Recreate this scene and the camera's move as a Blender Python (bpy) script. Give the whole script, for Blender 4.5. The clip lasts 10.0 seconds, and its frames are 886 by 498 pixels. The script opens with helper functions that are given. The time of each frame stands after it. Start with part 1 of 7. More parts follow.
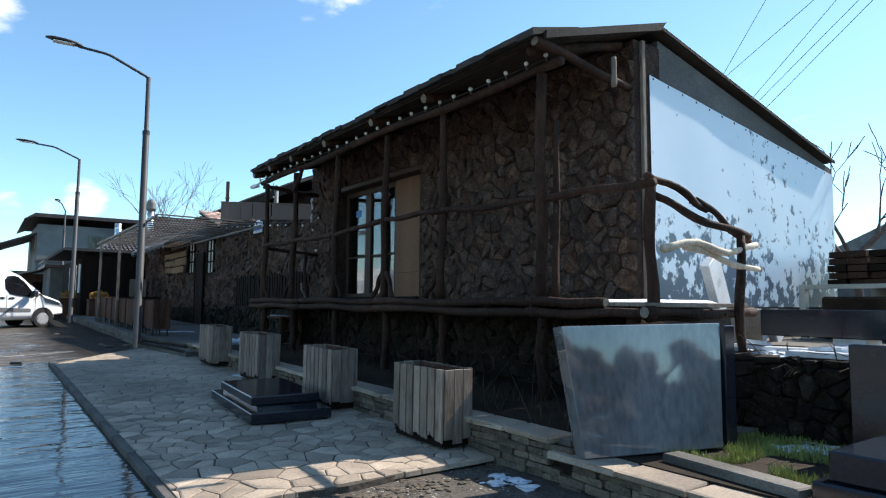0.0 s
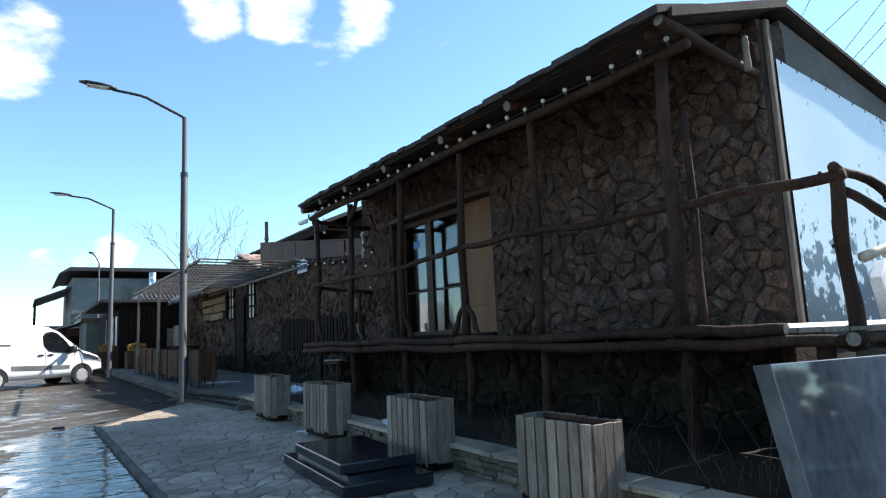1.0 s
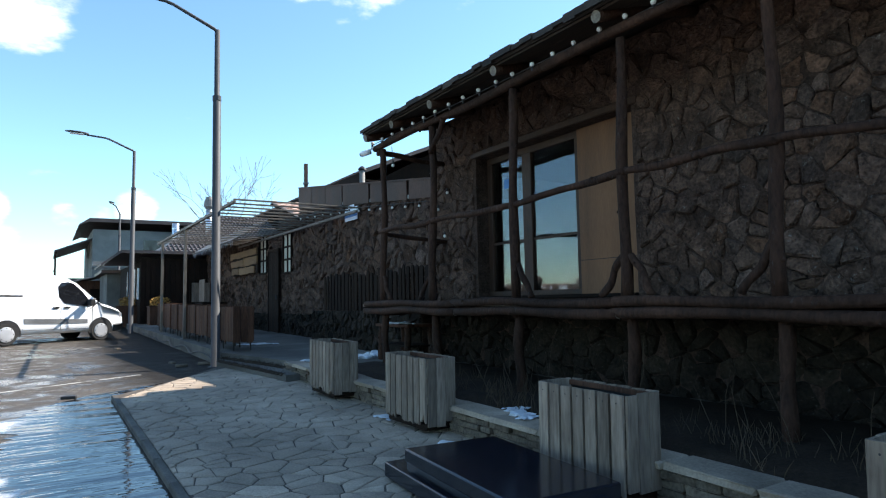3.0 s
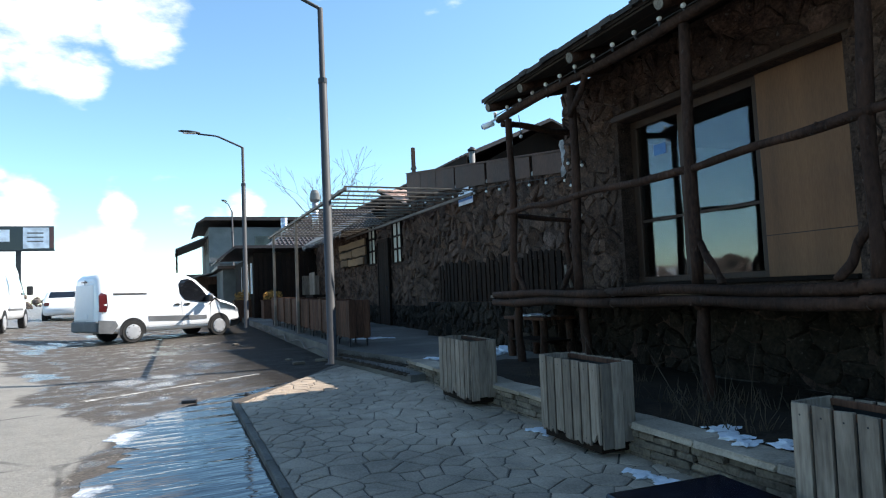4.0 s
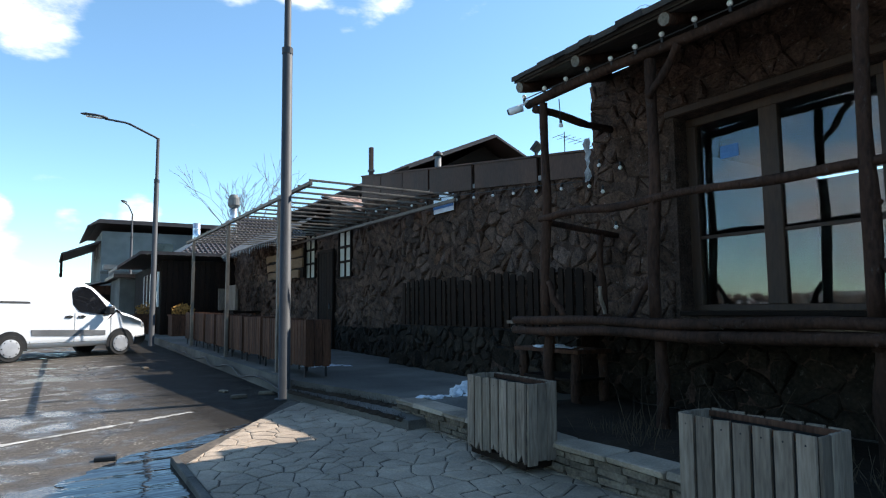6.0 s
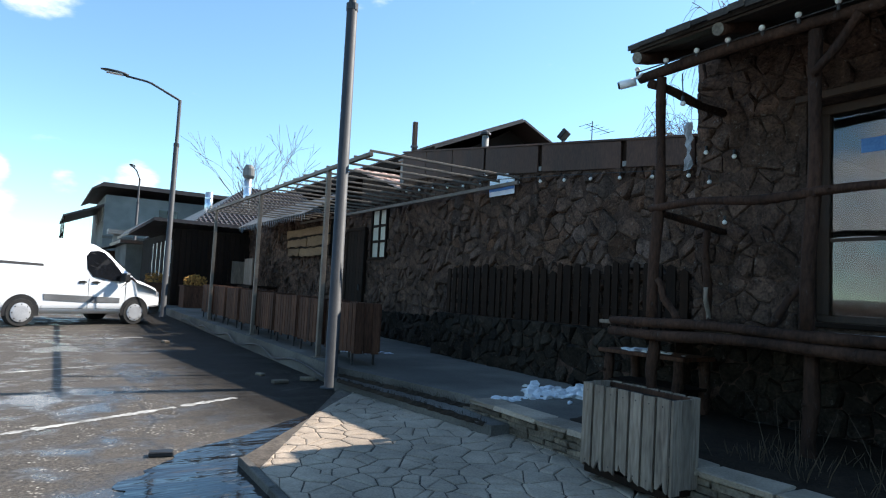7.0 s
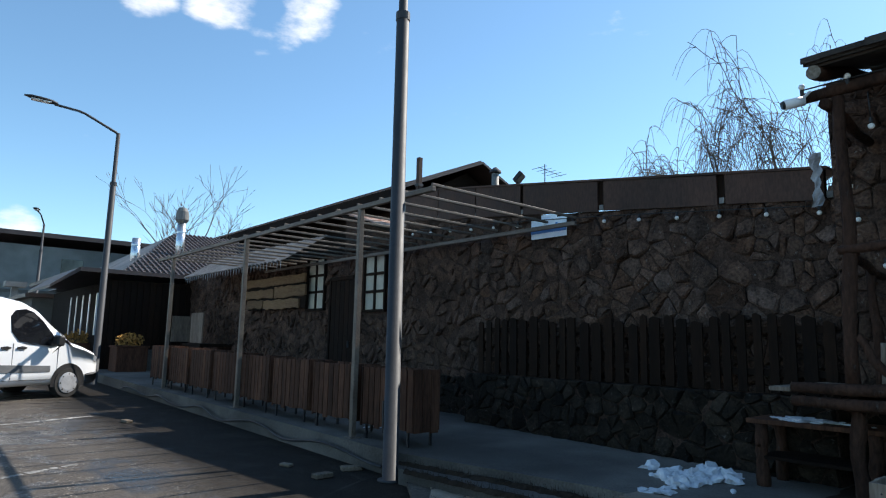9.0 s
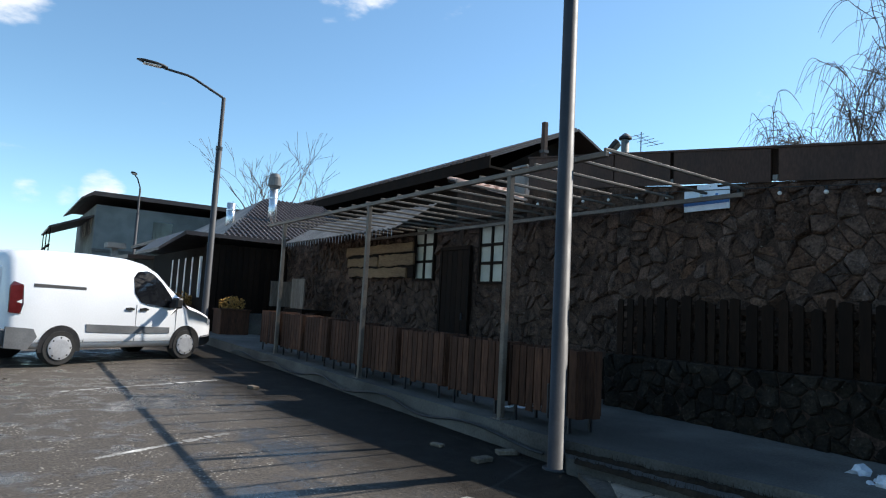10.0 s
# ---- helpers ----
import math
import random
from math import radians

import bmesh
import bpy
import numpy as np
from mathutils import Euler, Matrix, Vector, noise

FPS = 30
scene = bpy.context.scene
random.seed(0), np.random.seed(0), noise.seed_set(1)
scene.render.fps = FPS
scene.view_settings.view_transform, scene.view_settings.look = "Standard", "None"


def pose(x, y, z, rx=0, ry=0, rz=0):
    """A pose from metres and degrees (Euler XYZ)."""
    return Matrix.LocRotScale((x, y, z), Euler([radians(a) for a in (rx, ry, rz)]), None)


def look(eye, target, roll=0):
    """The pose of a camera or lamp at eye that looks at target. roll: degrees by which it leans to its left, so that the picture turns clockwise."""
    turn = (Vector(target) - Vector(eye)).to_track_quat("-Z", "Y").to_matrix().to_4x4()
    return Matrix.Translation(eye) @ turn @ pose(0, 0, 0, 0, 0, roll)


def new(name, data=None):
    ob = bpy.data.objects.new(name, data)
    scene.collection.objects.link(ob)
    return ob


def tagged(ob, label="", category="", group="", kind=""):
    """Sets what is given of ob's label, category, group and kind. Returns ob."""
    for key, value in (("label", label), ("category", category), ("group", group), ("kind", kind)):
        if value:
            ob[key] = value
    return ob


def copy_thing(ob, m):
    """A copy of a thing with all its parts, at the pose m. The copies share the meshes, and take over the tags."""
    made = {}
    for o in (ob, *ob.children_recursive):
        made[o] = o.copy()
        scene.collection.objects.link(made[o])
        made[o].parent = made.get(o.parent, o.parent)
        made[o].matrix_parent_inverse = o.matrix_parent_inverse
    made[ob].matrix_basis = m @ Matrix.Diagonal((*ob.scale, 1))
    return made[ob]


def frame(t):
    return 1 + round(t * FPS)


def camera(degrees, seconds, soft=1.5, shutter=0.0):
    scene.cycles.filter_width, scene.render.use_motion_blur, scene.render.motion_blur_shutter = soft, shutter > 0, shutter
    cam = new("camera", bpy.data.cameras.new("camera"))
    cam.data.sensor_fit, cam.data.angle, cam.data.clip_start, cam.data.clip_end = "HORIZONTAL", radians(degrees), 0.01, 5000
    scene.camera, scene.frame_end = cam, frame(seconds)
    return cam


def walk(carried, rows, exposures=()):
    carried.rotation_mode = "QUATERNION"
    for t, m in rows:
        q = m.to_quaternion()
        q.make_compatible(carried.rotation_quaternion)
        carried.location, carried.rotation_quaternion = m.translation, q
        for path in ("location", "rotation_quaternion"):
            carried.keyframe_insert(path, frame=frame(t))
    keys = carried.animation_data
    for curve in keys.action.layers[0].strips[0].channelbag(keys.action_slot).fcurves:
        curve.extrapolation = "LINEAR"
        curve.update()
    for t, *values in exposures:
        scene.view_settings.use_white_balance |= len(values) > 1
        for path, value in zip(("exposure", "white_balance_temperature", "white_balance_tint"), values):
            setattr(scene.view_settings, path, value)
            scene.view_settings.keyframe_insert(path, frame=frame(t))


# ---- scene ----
cam = camera(70.3, 10.0, soft=1.15)
PATH = [
    (0, (-0.169, -0.713, 1.563), (1.006, 0.897, 1.735), 0.5),
    (0.5, (-0.249, -0.058, 1.601), (0.917, 1.552, 1.824), 0.2),
    (1, (-0.209, 0.635, 1.642), (0.899, 2.277, 1.917), -2.6),
    (1.5, (-0.172, 1.368, 1.621), (0.976, 2.988, 1.859), -1.1),
    (2, (-0.102, 2.046, 1.652), (0.995, 3.698, 1.906), -3.1),
    (2.2, (-0.071, 2.321, 1.636), (1.039, 3.973, 1.832), -2.4),
    (3.3, (0.146, 3.735, 1.63), (1.169, 5.447, 1.784), -0.1),
    (3.5, (0.17, 3.987, 1.643), (1.149, 5.726, 1.779), 0.3),
    (4, (0.207, 4.628, 1.69), (1.004, 6.458, 1.821), -2.5),
    (4.5, (0.33, 5.328, 1.65), (0.935, 7.227, 1.816), 1.2),
    (5, (0.265, 5.882, 1.724), (1.242, 7.617, 1.913), 2.8),
    (5.2, (0.181, 6.095, 1.744), (1.134, 7.835, 1.999), 0.6),
    (6.3, (-0.213, 7.286, 1.723), (0.867, 8.962, 1.886), -0.6),
    (6.5, (-0.288, 7.528, 1.718), (0.729, 9.241, 1.893), 1.4),
    (7, (-0.538, 8.175, 1.774), (0.537, 9.855, 1.915), 2.9),
    (7.5, (-0.806, 8.79, 1.827), (0.18, 10.517, 2.034), 0.3),
    (8, (-0.973, 9.436, 1.831), (0.113, 11.102, 2.039), 1.8),
    (8.5, (-1.14, 10.026, 1.929), (0.071, 11.593, 2.213), -0.2),
    (9, (-1.306, 10.592, 1.906), (-0.015, 12.091, 2.199), 1.2),
    (9.5, (-1.673, 11.133, 2.031), (-0.385, 12.641, 2.293), 0.1),
    (9.8, (-1.767, 11.456, 1.969), (-0.621, 13.08, 2.188), 0.4),
    (10, (-1.835, 11.727, 1.957), (-0.69, 13.355, 2.146), 3.1),
]
walk(cam, [(t, look(eye, target, roll)) for t, eye, target, roll in PATH],
     exposures=[(0.0, 0.74, 6650, 10), (0.5, 0.86, 6650, 10), (1.0, 0.96, 6650, 10), (1.5, 0.92, 6600, 10), (2.0, 1.15, 6550, 10), (3.5, 1.05, 6750, 10), (4.0, 0.95, 6750, 10), (4.5, 0.5, 6550, 10),
                (5.0, 0.48, 6650, 10), (6.5, 0.95, 6650, 10), (7.5, 0.70, 6700, 10), (8.0, 0.45, 6700, 10), (8.5, 0.58, 6700, 10), (9.0, 0.52, 6650, 10), (9.5, 0.62, 6650, 10), (10.0, 0.45, 6650, 10)])

# ---- world and sun ----
SUN_EL, SUN_AZ = radians(43.0), Vector((1.0, -0.117, 0.0)).normalized()
sun_dir = Vector((SUN_AZ.x * math.cos(SUN_EL), SUN_AZ.y * math.cos(SUN_EL), math.sin(SUN_EL)))
world = bpy.data.worlds.new("sky_world")
scene.world = world
world.use_nodes = True
wn, wl = world.node_tree.nodes, world.node_tree.links
wn.clear()
w_out = wn.new("ShaderNodeOutputWorld")
w_bg = wn.new("ShaderNodeBackground")
w_sky = wn.new("ShaderNodeTexSky")
w_sky.sky_type, w_sky.sun_disc = "NISHITA", False
w_sky.sun_elevation, w_sky.sun_rotation = SUN_EL, math.atan2(sun_dir.x, sun_dir.y)
w_sky.air_density, w_sky.dust_density, w_sky.ozone_density, w_sky.altitude = 1.0, 0.35, 2.0, 900
w_tc = wn.new("ShaderNodeTexCoord")
w_map = wn.new("ShaderNodeMapping")
w_map.inputs["Scale"].default_value = (1.0, 1.0, 2.3)
w_map.inputs["Location"].default_value = (0.35, 0.1, 0.25)
w_noise = wn.new("ShaderNodeTexNoise")
w_noise.inputs["Scale"].default_value, w_noise.inputs["Detail"].default_value = 8.0, 9.0
w_noise.inputs["Roughness"].default_value = 0.58
CLOUDS = ((-0.256, 0.907, 0.335, 0.085, 1.0), (-0.146, 0.92, 0.37, 0.085, 1.0), (-0.037, 0.926, 0.382, 0.06, 1.0), (-0.11, 0.943, 0.32, 0.045, 0.9), (-0.012, 0.914, 0.41, 0.05, 0.9),
          (-0.30, 0.90, 0.38, 0.09, 1.0), (0.211, 0.862, 0.468, 0.045, 0.9), (0.299, 0.831, 0.474, 0.06, 1.0), (0.403, 0.785, 0.474, 0.045, 0.9), (0.359, 0.831, 0.43, 0.028, 0.75), (0.385, 0.815, 0.435, 0.030, 0.7),
          (-0.244, 0.959, 0.147, 0.055, 1.0), (-0.177, 0.976, 0.128, 0.045, 1.0), (-0.292, 0.948, 0.135, 0.08, 1.0), (-0.066, 0.99, 0.125, 0.03, 0.85), (0.022, 0.992, 0.122, 0.026, 0.8),
          (0.106, 0.984, 0.138, 0.034, 0.95), (0.06, 0.99, 0.128, 0.024, 0.8), (-0.25, 0.965, 0.06, 0.11, 1.0), (-0.08, 0.995, 0.055, 0.07, 0.95), (-0.40, 0.91, 0.09, 0.08, 1.0),
          (-0.90, 0.42, 0.16, 0.16, 0.8), (-0.97, -0.15, 0.15, 0.14, 0.7))
w_last = None
for cx, cy, cz, cr, cw in CLOUDS:
    dot = wn.new("ShaderNodeVectorMath")
    dot.operation = "DOT_PRODUCT"
    dot.inputs[1].default_value = Vector((cx, cy, cz)).normalized()
    wl.new(w_tc.outputs["Generated"], dot.inputs[0])
    rng_node = wn.new("ShaderNodeMapRange")
    rng_node.interpolation_type = "SMOOTHSTEP"
    rng_node.inputs["From Min"].default_value, rng_node.inputs["From Max"].default_value = math.cos(cr * 1.35), math.cos(cr * 0.1)
    rng_node.inputs["To Max"].default_value = cw
    wl.new(dot.outputs["Value"], rng_node.inputs["Value"])
    if w_last is None:
        w_last = rng_node.outputs[0]
    else:
        top = wn.new("ShaderNodeMath")
        top.operation = "MAXIMUM"
        wl.new(w_last, top.inputs[0])
        wl.new(rng_node.outputs[0], top.inputs[1])
        w_last = top.outputs[0]
w_add = wn.new("ShaderNodeMath")
w_add.operation = "ADD"
w_gain = wn.new("ShaderNodeMapRange")
w_gain.inputs["From Min"].default_value, w_gain.inputs["From Max"].default_value = 0.25, 0.75
w_gain.inputs["To Min"].default_value, w_gain.inputs["To Max"].default_value = -0.80, 0.50
w_ramp = wn.new("ShaderNodeMapRange")
w_ramp.inputs["From Min"].default_value, w_ramp.inputs["From Max"].default_value = 0.26, 1.02
w_ramp.interpolation_type = "SMOOTHSTEP"
w_mix = wn.new("ShaderNodeMix")
w_mix.data_type = "RGBA"
w_mix.inputs[7].default_value = (5.6, 5.8, 6.1, 1)
wl.new(w_tc.outputs["Generated"], w_map.inputs["Vector"])
wl.new(w_map.outputs[0], w_noise.inputs["Vector"])
wl.new(w_noise.outputs["Fac"], w_gain.inputs["Value"])
wl.new(w_gain.outputs[0], w_add.inputs[0])
wl.new(w_last, w_add.inputs[1])
wl.new(w_add.outputs[0], w_ramp.inputs["Value"])
w_tint = wn.new("ShaderNodeMix")               # clear deep blue of cold dry air
w_tint.data_type, w_tint.blend_type = "RGBA", "MULTIPLY"
w_tint.inputs[0].default_value = 1.0
w_tint.inputs[7].default_value = (0.80, 1.0, 1.01, 1)
wl.new(w_sky.outputs[0], w_tint.inputs[6])
wl.new(w_tint.outputs[2], w_mix.inputs[6])
wl.new(w_ramp.outputs[0], w_mix.inputs[0])
wl.new(w_mix.outputs[2], w_bg.inputs["Color"])
w_bg.inputs["Strength"].default_value = 0.15
wl.new(w_bg.outputs[0], w_out.inputs[0])

sun_data = bpy.data.lights.new("sun", "SUN")
sun_data.energy, sun_data.angle, sun_data.color = 5.0, radians(0.5), (1.0, 0.955, 0.89)
sun = new("sun", sun_data)
sun.matrix_world = look(sun_dir * 60, (0, 0, 0))

# ---- materials ----
RND = random.Random(7)


def mat(name, dark, light, rough=0.85, scale=6.0, metal=0.0, bump=0.3, bump_scale=40.0, vary=0.0, stain=0.25,
        stretch=(1, 1, 1), fine=0.5, spec=0.4, coat=0.0, rough_var=0.12, flecks=0.0, relief=0.02, tone=0.0):
    """A surface with grain and larger stains; vary: brightness differs from piece to piece."""
    m = bpy.data.materials.new(name)
    m.use_nodes = True
    n, l = m.node_tree.nodes, m.node_tree.links
    b = n["Principled BSDF"]
    tc = n.new("ShaderNodeTexCoord")
    mp = n.new("ShaderNodeMapping")
    mp.inputs["Scale"].default_value = stretch
    l.new(tc.outputs["Object"], mp.inputs[0])
    vec = mp.outputs[0]
    info = n.new("ShaderNodeObjectInfo")
    if vary:
        shift = n.new("ShaderNodeVectorMath")
        shift.operation = "MULTIPLY_ADD"
        shift.inputs[1].default_value = (1, 1, 1)
        sc = n.new("ShaderNodeVectorMath")
        sc.operation = "SCALE"
        sc.inputs[0].default_value = (31.0, 17.0, 23.0)
        l.new(info.outputs["Random"], sc.inputs["Scale"])
        l.new(vec, shift.inputs[0])
        l.new(sc.outputs[0], shift.inputs[2])
        vec = shift.outputs[0]
    big = n.new("ShaderNodeTexNoise")
    big.inputs["Scale"].default_value, big.inputs["Detail"].default_value = scale, 6.0
    small = n.new("ShaderNodeTexNoise")
    small.inputs["Scale"].default_value, small.inputs["Detail"].default_value = bump_scale, 5.0
    l.new(vec, big.inputs["Vector"])
    l.new(vec, small.inputs["Vector"])
    mixn = n.new("ShaderNodeMix")
    mixn.inputs[0].default_value = fine
    l.new(big.outputs["Fac"], mixn.inputs[2])
    l.new(small.outputs["Fac"], mixn.inputs[3])
    rng = n.new("ShaderNodeMapRange")
    rng.inputs["From Min"].default_value, rng.inputs["From Max"].default_value = 0.34, 0.66
    l.new(mixn.outputs[0], rng.inputs["Value"])
    ramp = n.new("ShaderNodeMix")
    ramp.data_type = "RGBA"
    ramp.inputs[6].default_value, ramp.inputs[7].default_value = (*dark, 1), (*light, 1)
    l.new(rng.outputs[0], ramp.inputs[0])
    col = ramp.outputs[2]
    if stain:
        st = n.new("ShaderNodeTexNoise")
        st.inputs["Scale"].default_value, st.inputs["Detail"].default_value = scale * 0.22, 3.0
        l.new(vec, st.inputs["Vector"])
        sr = n.new("ShaderNodeMapRange")
        sr.inputs["From Min"].default_value, sr.inputs["From Max"].default_value = 0.35, 0.65
        sr.inputs["To Min"].default_value, sr.inputs["To Max"].default_value = 1.0 - stain, 1.0 + stain * 0.6
        l.new(st.outputs["Fac"], sr.inputs["Value"])
        hsv = n.new("ShaderNodeHueSaturation")
        l.new(col, hsv.inputs["Color"])
        l.new(sr.outputs[0], hsv.inputs["Value"])
        col = hsv.outputs[0]
    if vary:
        vr = n.new("ShaderNodeMapRange")
        vr.inputs["To Min"].default_value, vr.inputs["To Max"].default_value = 1.0 - vary, 1.0 + vary
        l.new(info.outputs["Random"], vr.inputs["Value"])
        hv = n.new("ShaderNodeHueSaturation")
        l.new(col, hv.inputs["Color"])
        l.new(vr.outputs[0], hv.inputs["Value"])
        if tone:
            wob = n.new("ShaderNodeMath")
            wob.operation = "MULTIPLY"
            wob.inputs[1].default_value = 7.3
            frac = n.new("ShaderNodeMath")
            frac.operation = "FRACT"
            tr = n.new("ShaderNodeMapRange")
            tr.inputs["To Min"].default_value, tr.inputs["To Max"].default_value = 1.0 - tone, 1.0 + tone * 0.7
            l.new(info.outputs["Random"], wob.inputs[0])
            l.new(wob.outputs[0], frac.inputs[0])
            l.new(frac.outputs[0], tr.inputs["Value"])
            l.new(tr.outputs[0], hv.inputs["Saturation"])
        col = hv.outputs[0]
    if flecks:
        fl = n.new("ShaderNodeTexNoise")
        fl.inputs["Scale"].default_value, fl.inputs["Detail"].default_value, fl.inputs["Roughness"].default_value = 15.0, 8.0, 0.75
        l.new(vec, fl.inputs["Vector"])
        fr = n.new("ShaderNodeMapRange")
        fr.inputs["From Min"].default_value, fr.inputs["From Max"].default_value = 0.60, 0.74
        l.new(fl.outputs["Fac"], fr.inputs["Value"])
        fm = n.new("ShaderNodeMix")
        fm.data_type = "RGBA"
        fm.inputs[7].default_value = (flecks, flecks * 0.96, flecks * 0.9, 1)
        l.new(fr.outputs[0], fm.inputs[0])
        l.new(col, fm.inputs[6])
        col = fm.outputs[2]
    l.new(col, b.inputs["Base Color"])
    rr = n.new("ShaderNodeMapRange")
    rr.inputs["To Min"].default_value, rr.inputs["To Max"].default_value = max(0.02, rough - rough_var), min(1.0, rough + rough_var)
    l.new(big.outputs["Fac"], rr.inputs["Value"])
    l.new(rr.outputs[0], b.inputs["Roughness"])
    b.inputs["Metallic"].default_value = metal
    b.inputs["Specular IOR Level"].default_value = spec
    b.inputs["Coat Weight"].default_value = coat
    b.inputs["Coat Roughness"].default_value = 0.05
    if bump:
        bp = n.new("ShaderNodeBump")
        bp.inputs["Strength"].default_value, bp.inputs["Distance"].default_value = bump, relief
        l.new(mixn.outputs[0], bp.inputs["Height"])
        l.new(bp.outputs[0], b.inputs["Normal"])
    return m


M = {}
M["stone"] = mat("basalt", (0.0234, 0.0138, 0.0098), (0.1632, 0.0991, 0.0714), 0.85, 9.0, bump=1.0, bump_scale=34, vary=0.26, stain=0.4, flecks=0.26, relief=0.065, tone=0.2, spec=0.18)
M["stone_rest"] = mat("basalt_rest", (0.0217, 0.0127, 0.0091), (0.1426, 0.0868, 0.0630), 0.85, 9.0, bump=1.0, bump_scale=34, stain=0.45, flecks=0.26, relief=0.055, spec=0.18)
M["mortar"] = mat("mortar", (0.0191, 0.0121, 0.0090), (0.0955, 0.0604, 0.0460), 0.95, 9.0, bump=1.0, bump_scale=40, relief=0.04, flecks=0.16, spec=0.18)
# darker basalt copy for damp low courses; their shade is in the colour too
M["shadestone"] = mat("shade_dark_basalt", (0.0064, 0.0051, 0.0038), (0.0425, 0.0317, 0.0224), 0.9, 7.0, bump=1.0, bump_scale=30, vary=0.3, stain=0.5, flecks=0.14, relief=0.05, spec=0.18)
M["flag"] = mat("flagstone", (0.2332, 0.1841, 0.1389), (0.4399, 0.3505, 0.2668), 0.85, 4.0, bump=0.5, bump_scale=55, vary=0.16, stain=0.3)
M["flagjoint"] = mat("joint_dirt", (0.034, 0.027, 0.021), (0.125, 0.102, 0.081), 0.95, 9.0, bump=0.7)
M["concrete"] = mat("concrete", (0.078, 0.070, 0.061), (0.172, 0.157, 0.138), 0.9, 2.2, bump=0.5, bump_scale=45, stain=0.5)
M["drystone"] = mat("drystone", (0.0644, 0.0486, 0.0350), (0.2118, 0.1674, 0.1217), 0.9, 8.0, bump=0.6, vary=0.3, stain=0.2)
M["log"] = mat("log_wood", (0.0152, 0.0072, 0.0044), (0.0665, 0.0327, 0.0208), 0.8, 5.0, bump=0.9, bump_scale=34, stretch=(1, 1, 0.4), stain=0.45, relief=0.035, flecks=0.09, spec=0.18)
M["logend"] = mat("log_cut_end", (0.1210, 0.1045, 0.0825), (0.2475, 0.2200, 0.1815), 0.85, 20.0, bump=0.3)
M["palelog"] = mat("peeled_log", (0.32, 0.25, 0.18), (0.62, 0.52, 0.40), 0.7, 6.0, bump=0.4, stretch=(1, 1, 0.3))
M["greywood"] = mat("weathered_board", (0.1141, 0.0837, 0.0634), (0.3136, 0.2469, 0.1917), 0.85, 7.0, bump=0.5, bump_scale=45, vary=0.22, stretch=(1, 1, 0.14), stain=0.3)
M["brownwood"] = mat("brown_board", (0.0340, 0.0154, 0.0096), (0.1157, 0.0536, 0.0318), 0.8, 7.0, bump=0.5, bump_scale=45, vary=0.3, stretch=(1, 1, 0.14), stain=0.3, spec=0.18)
M["darkwood"] = mat("dark_board", (0.0059, 0.0031, 0.0016), (0.0208, 0.0102, 0.0056), 0.85, 7.0, bump=0.5, vary=0.3, stretch=(1, 1, 0.14), spec=0.18)
M["ply"] = mat("plywood", (0.1382, 0.0630, 0.0277), (0.2052, 0.0999, 0.0466), 0.7, 3.0, bump=0.12, stretch=(3, 3, 0.3), stain=0.2)
M["winframe"] = mat("window_wood", (0.0270, 0.0121, 0.0058), (0.0540, 0.0259, 0.0131), 0.6, 8.0, bump=0.3, stretch=(1, 1, 0.2))
M["roof"] = mat("roof_felt", (0.0169, 0.0140, 0.0121), (0.0539, 0.0441, 0.0369), 0.9, 5.0, bump=0.6, vary=0.3)
M["soffit"] = mat("soffit_board", (0.0182, 0.0118, 0.0080), (0.0516, 0.0332, 0.0222), 0.85, 6.0, bump=0.4, stretch=(1, 0.2, 1))
M["plaster"] = mat("grey_plaster", (0.0975, 0.0938, 0.0863), (0.1800, 0.1725, 0.1613), 0.9, 2.0, bump=0.4, stain=0.4)
M["housewall"] = mat("pale_grey_render", (0.155, 0.160, 0.150), (0.275, 0.280, 0.262), 0.9, 1.2, bump=0.3, stain=0.3)
M["rust"] = mat("rusty_sheet", (0.0417, 0.0206, 0.0136), (0.1042, 0.0529, 0.0357), 0.65, 3.0, metal=0.25, bump=0.25, vary=0.2, stretch=(1, 1, 0.35))
M["galv"] = mat("galvanised_steel", (0.0288, 0.0305, 0.0339), (0.0457, 0.0482, 0.0525), 0.6, 5.0, metal=0.1, bump=0.08, stain=0.15)
M["silver"] = mat("silver_flue", (0.62, 0.66, 0.70), (0.80, 0.83, 0.86), 0.28, 5.0, metal=0.9, bump=0.05, stain=0.1)
M["pergsteel"] = mat("painted_steel", (0.1042, 0.0833, 0.0664), (0.1839, 0.1517, 0.1213), 0.6, 6.0, metal=0.1, bump=0.15, stain=0.25)
M["black"] = mat("black_plastic", (0.012, 0.012, 0.013), (0.026, 0.026, 0.028), 0.5, 9.0, bump=0.1)
M["granite"] = mat("black_granite", (0.0060, 0.0075, 0.0115), (0.0150, 0.0180, 0.0270), 0.14, 90.0, bump=0.02, stain=0.1, spec=0.6, rough_var=0.05)
M["greygranite"] = mat("polished_grey_granite", (0.105, 0.108, 0.115), (0.225, 0.228, 0.235), 0.04, 2.2, bump=0.0, bump_scale=14, stain=0.4, spec=1.0, coat=1.0, rough_var=0.03, stretch=(1.6, 1, 0.6))
M["marble"] = mat("white_marble", (0.55, 0.55, 0.56), (0.78, 0.78, 0.79), 0.3, 4.0, bump=0.05)
M["snow"] = mat("old_snow", (0.5610, 0.5950, 0.6460), (0.7310, 0.7480, 0.7820), 0.75, 12.0, bump=0.6, stain=0.12)
M["soil"] = mat("soil", (0.0130, 0.0088, 0.0061), (0.0420, 0.0288, 0.0192), 0.95, 6.0, bump=0.9, bump_scale=35, spec=0.18)
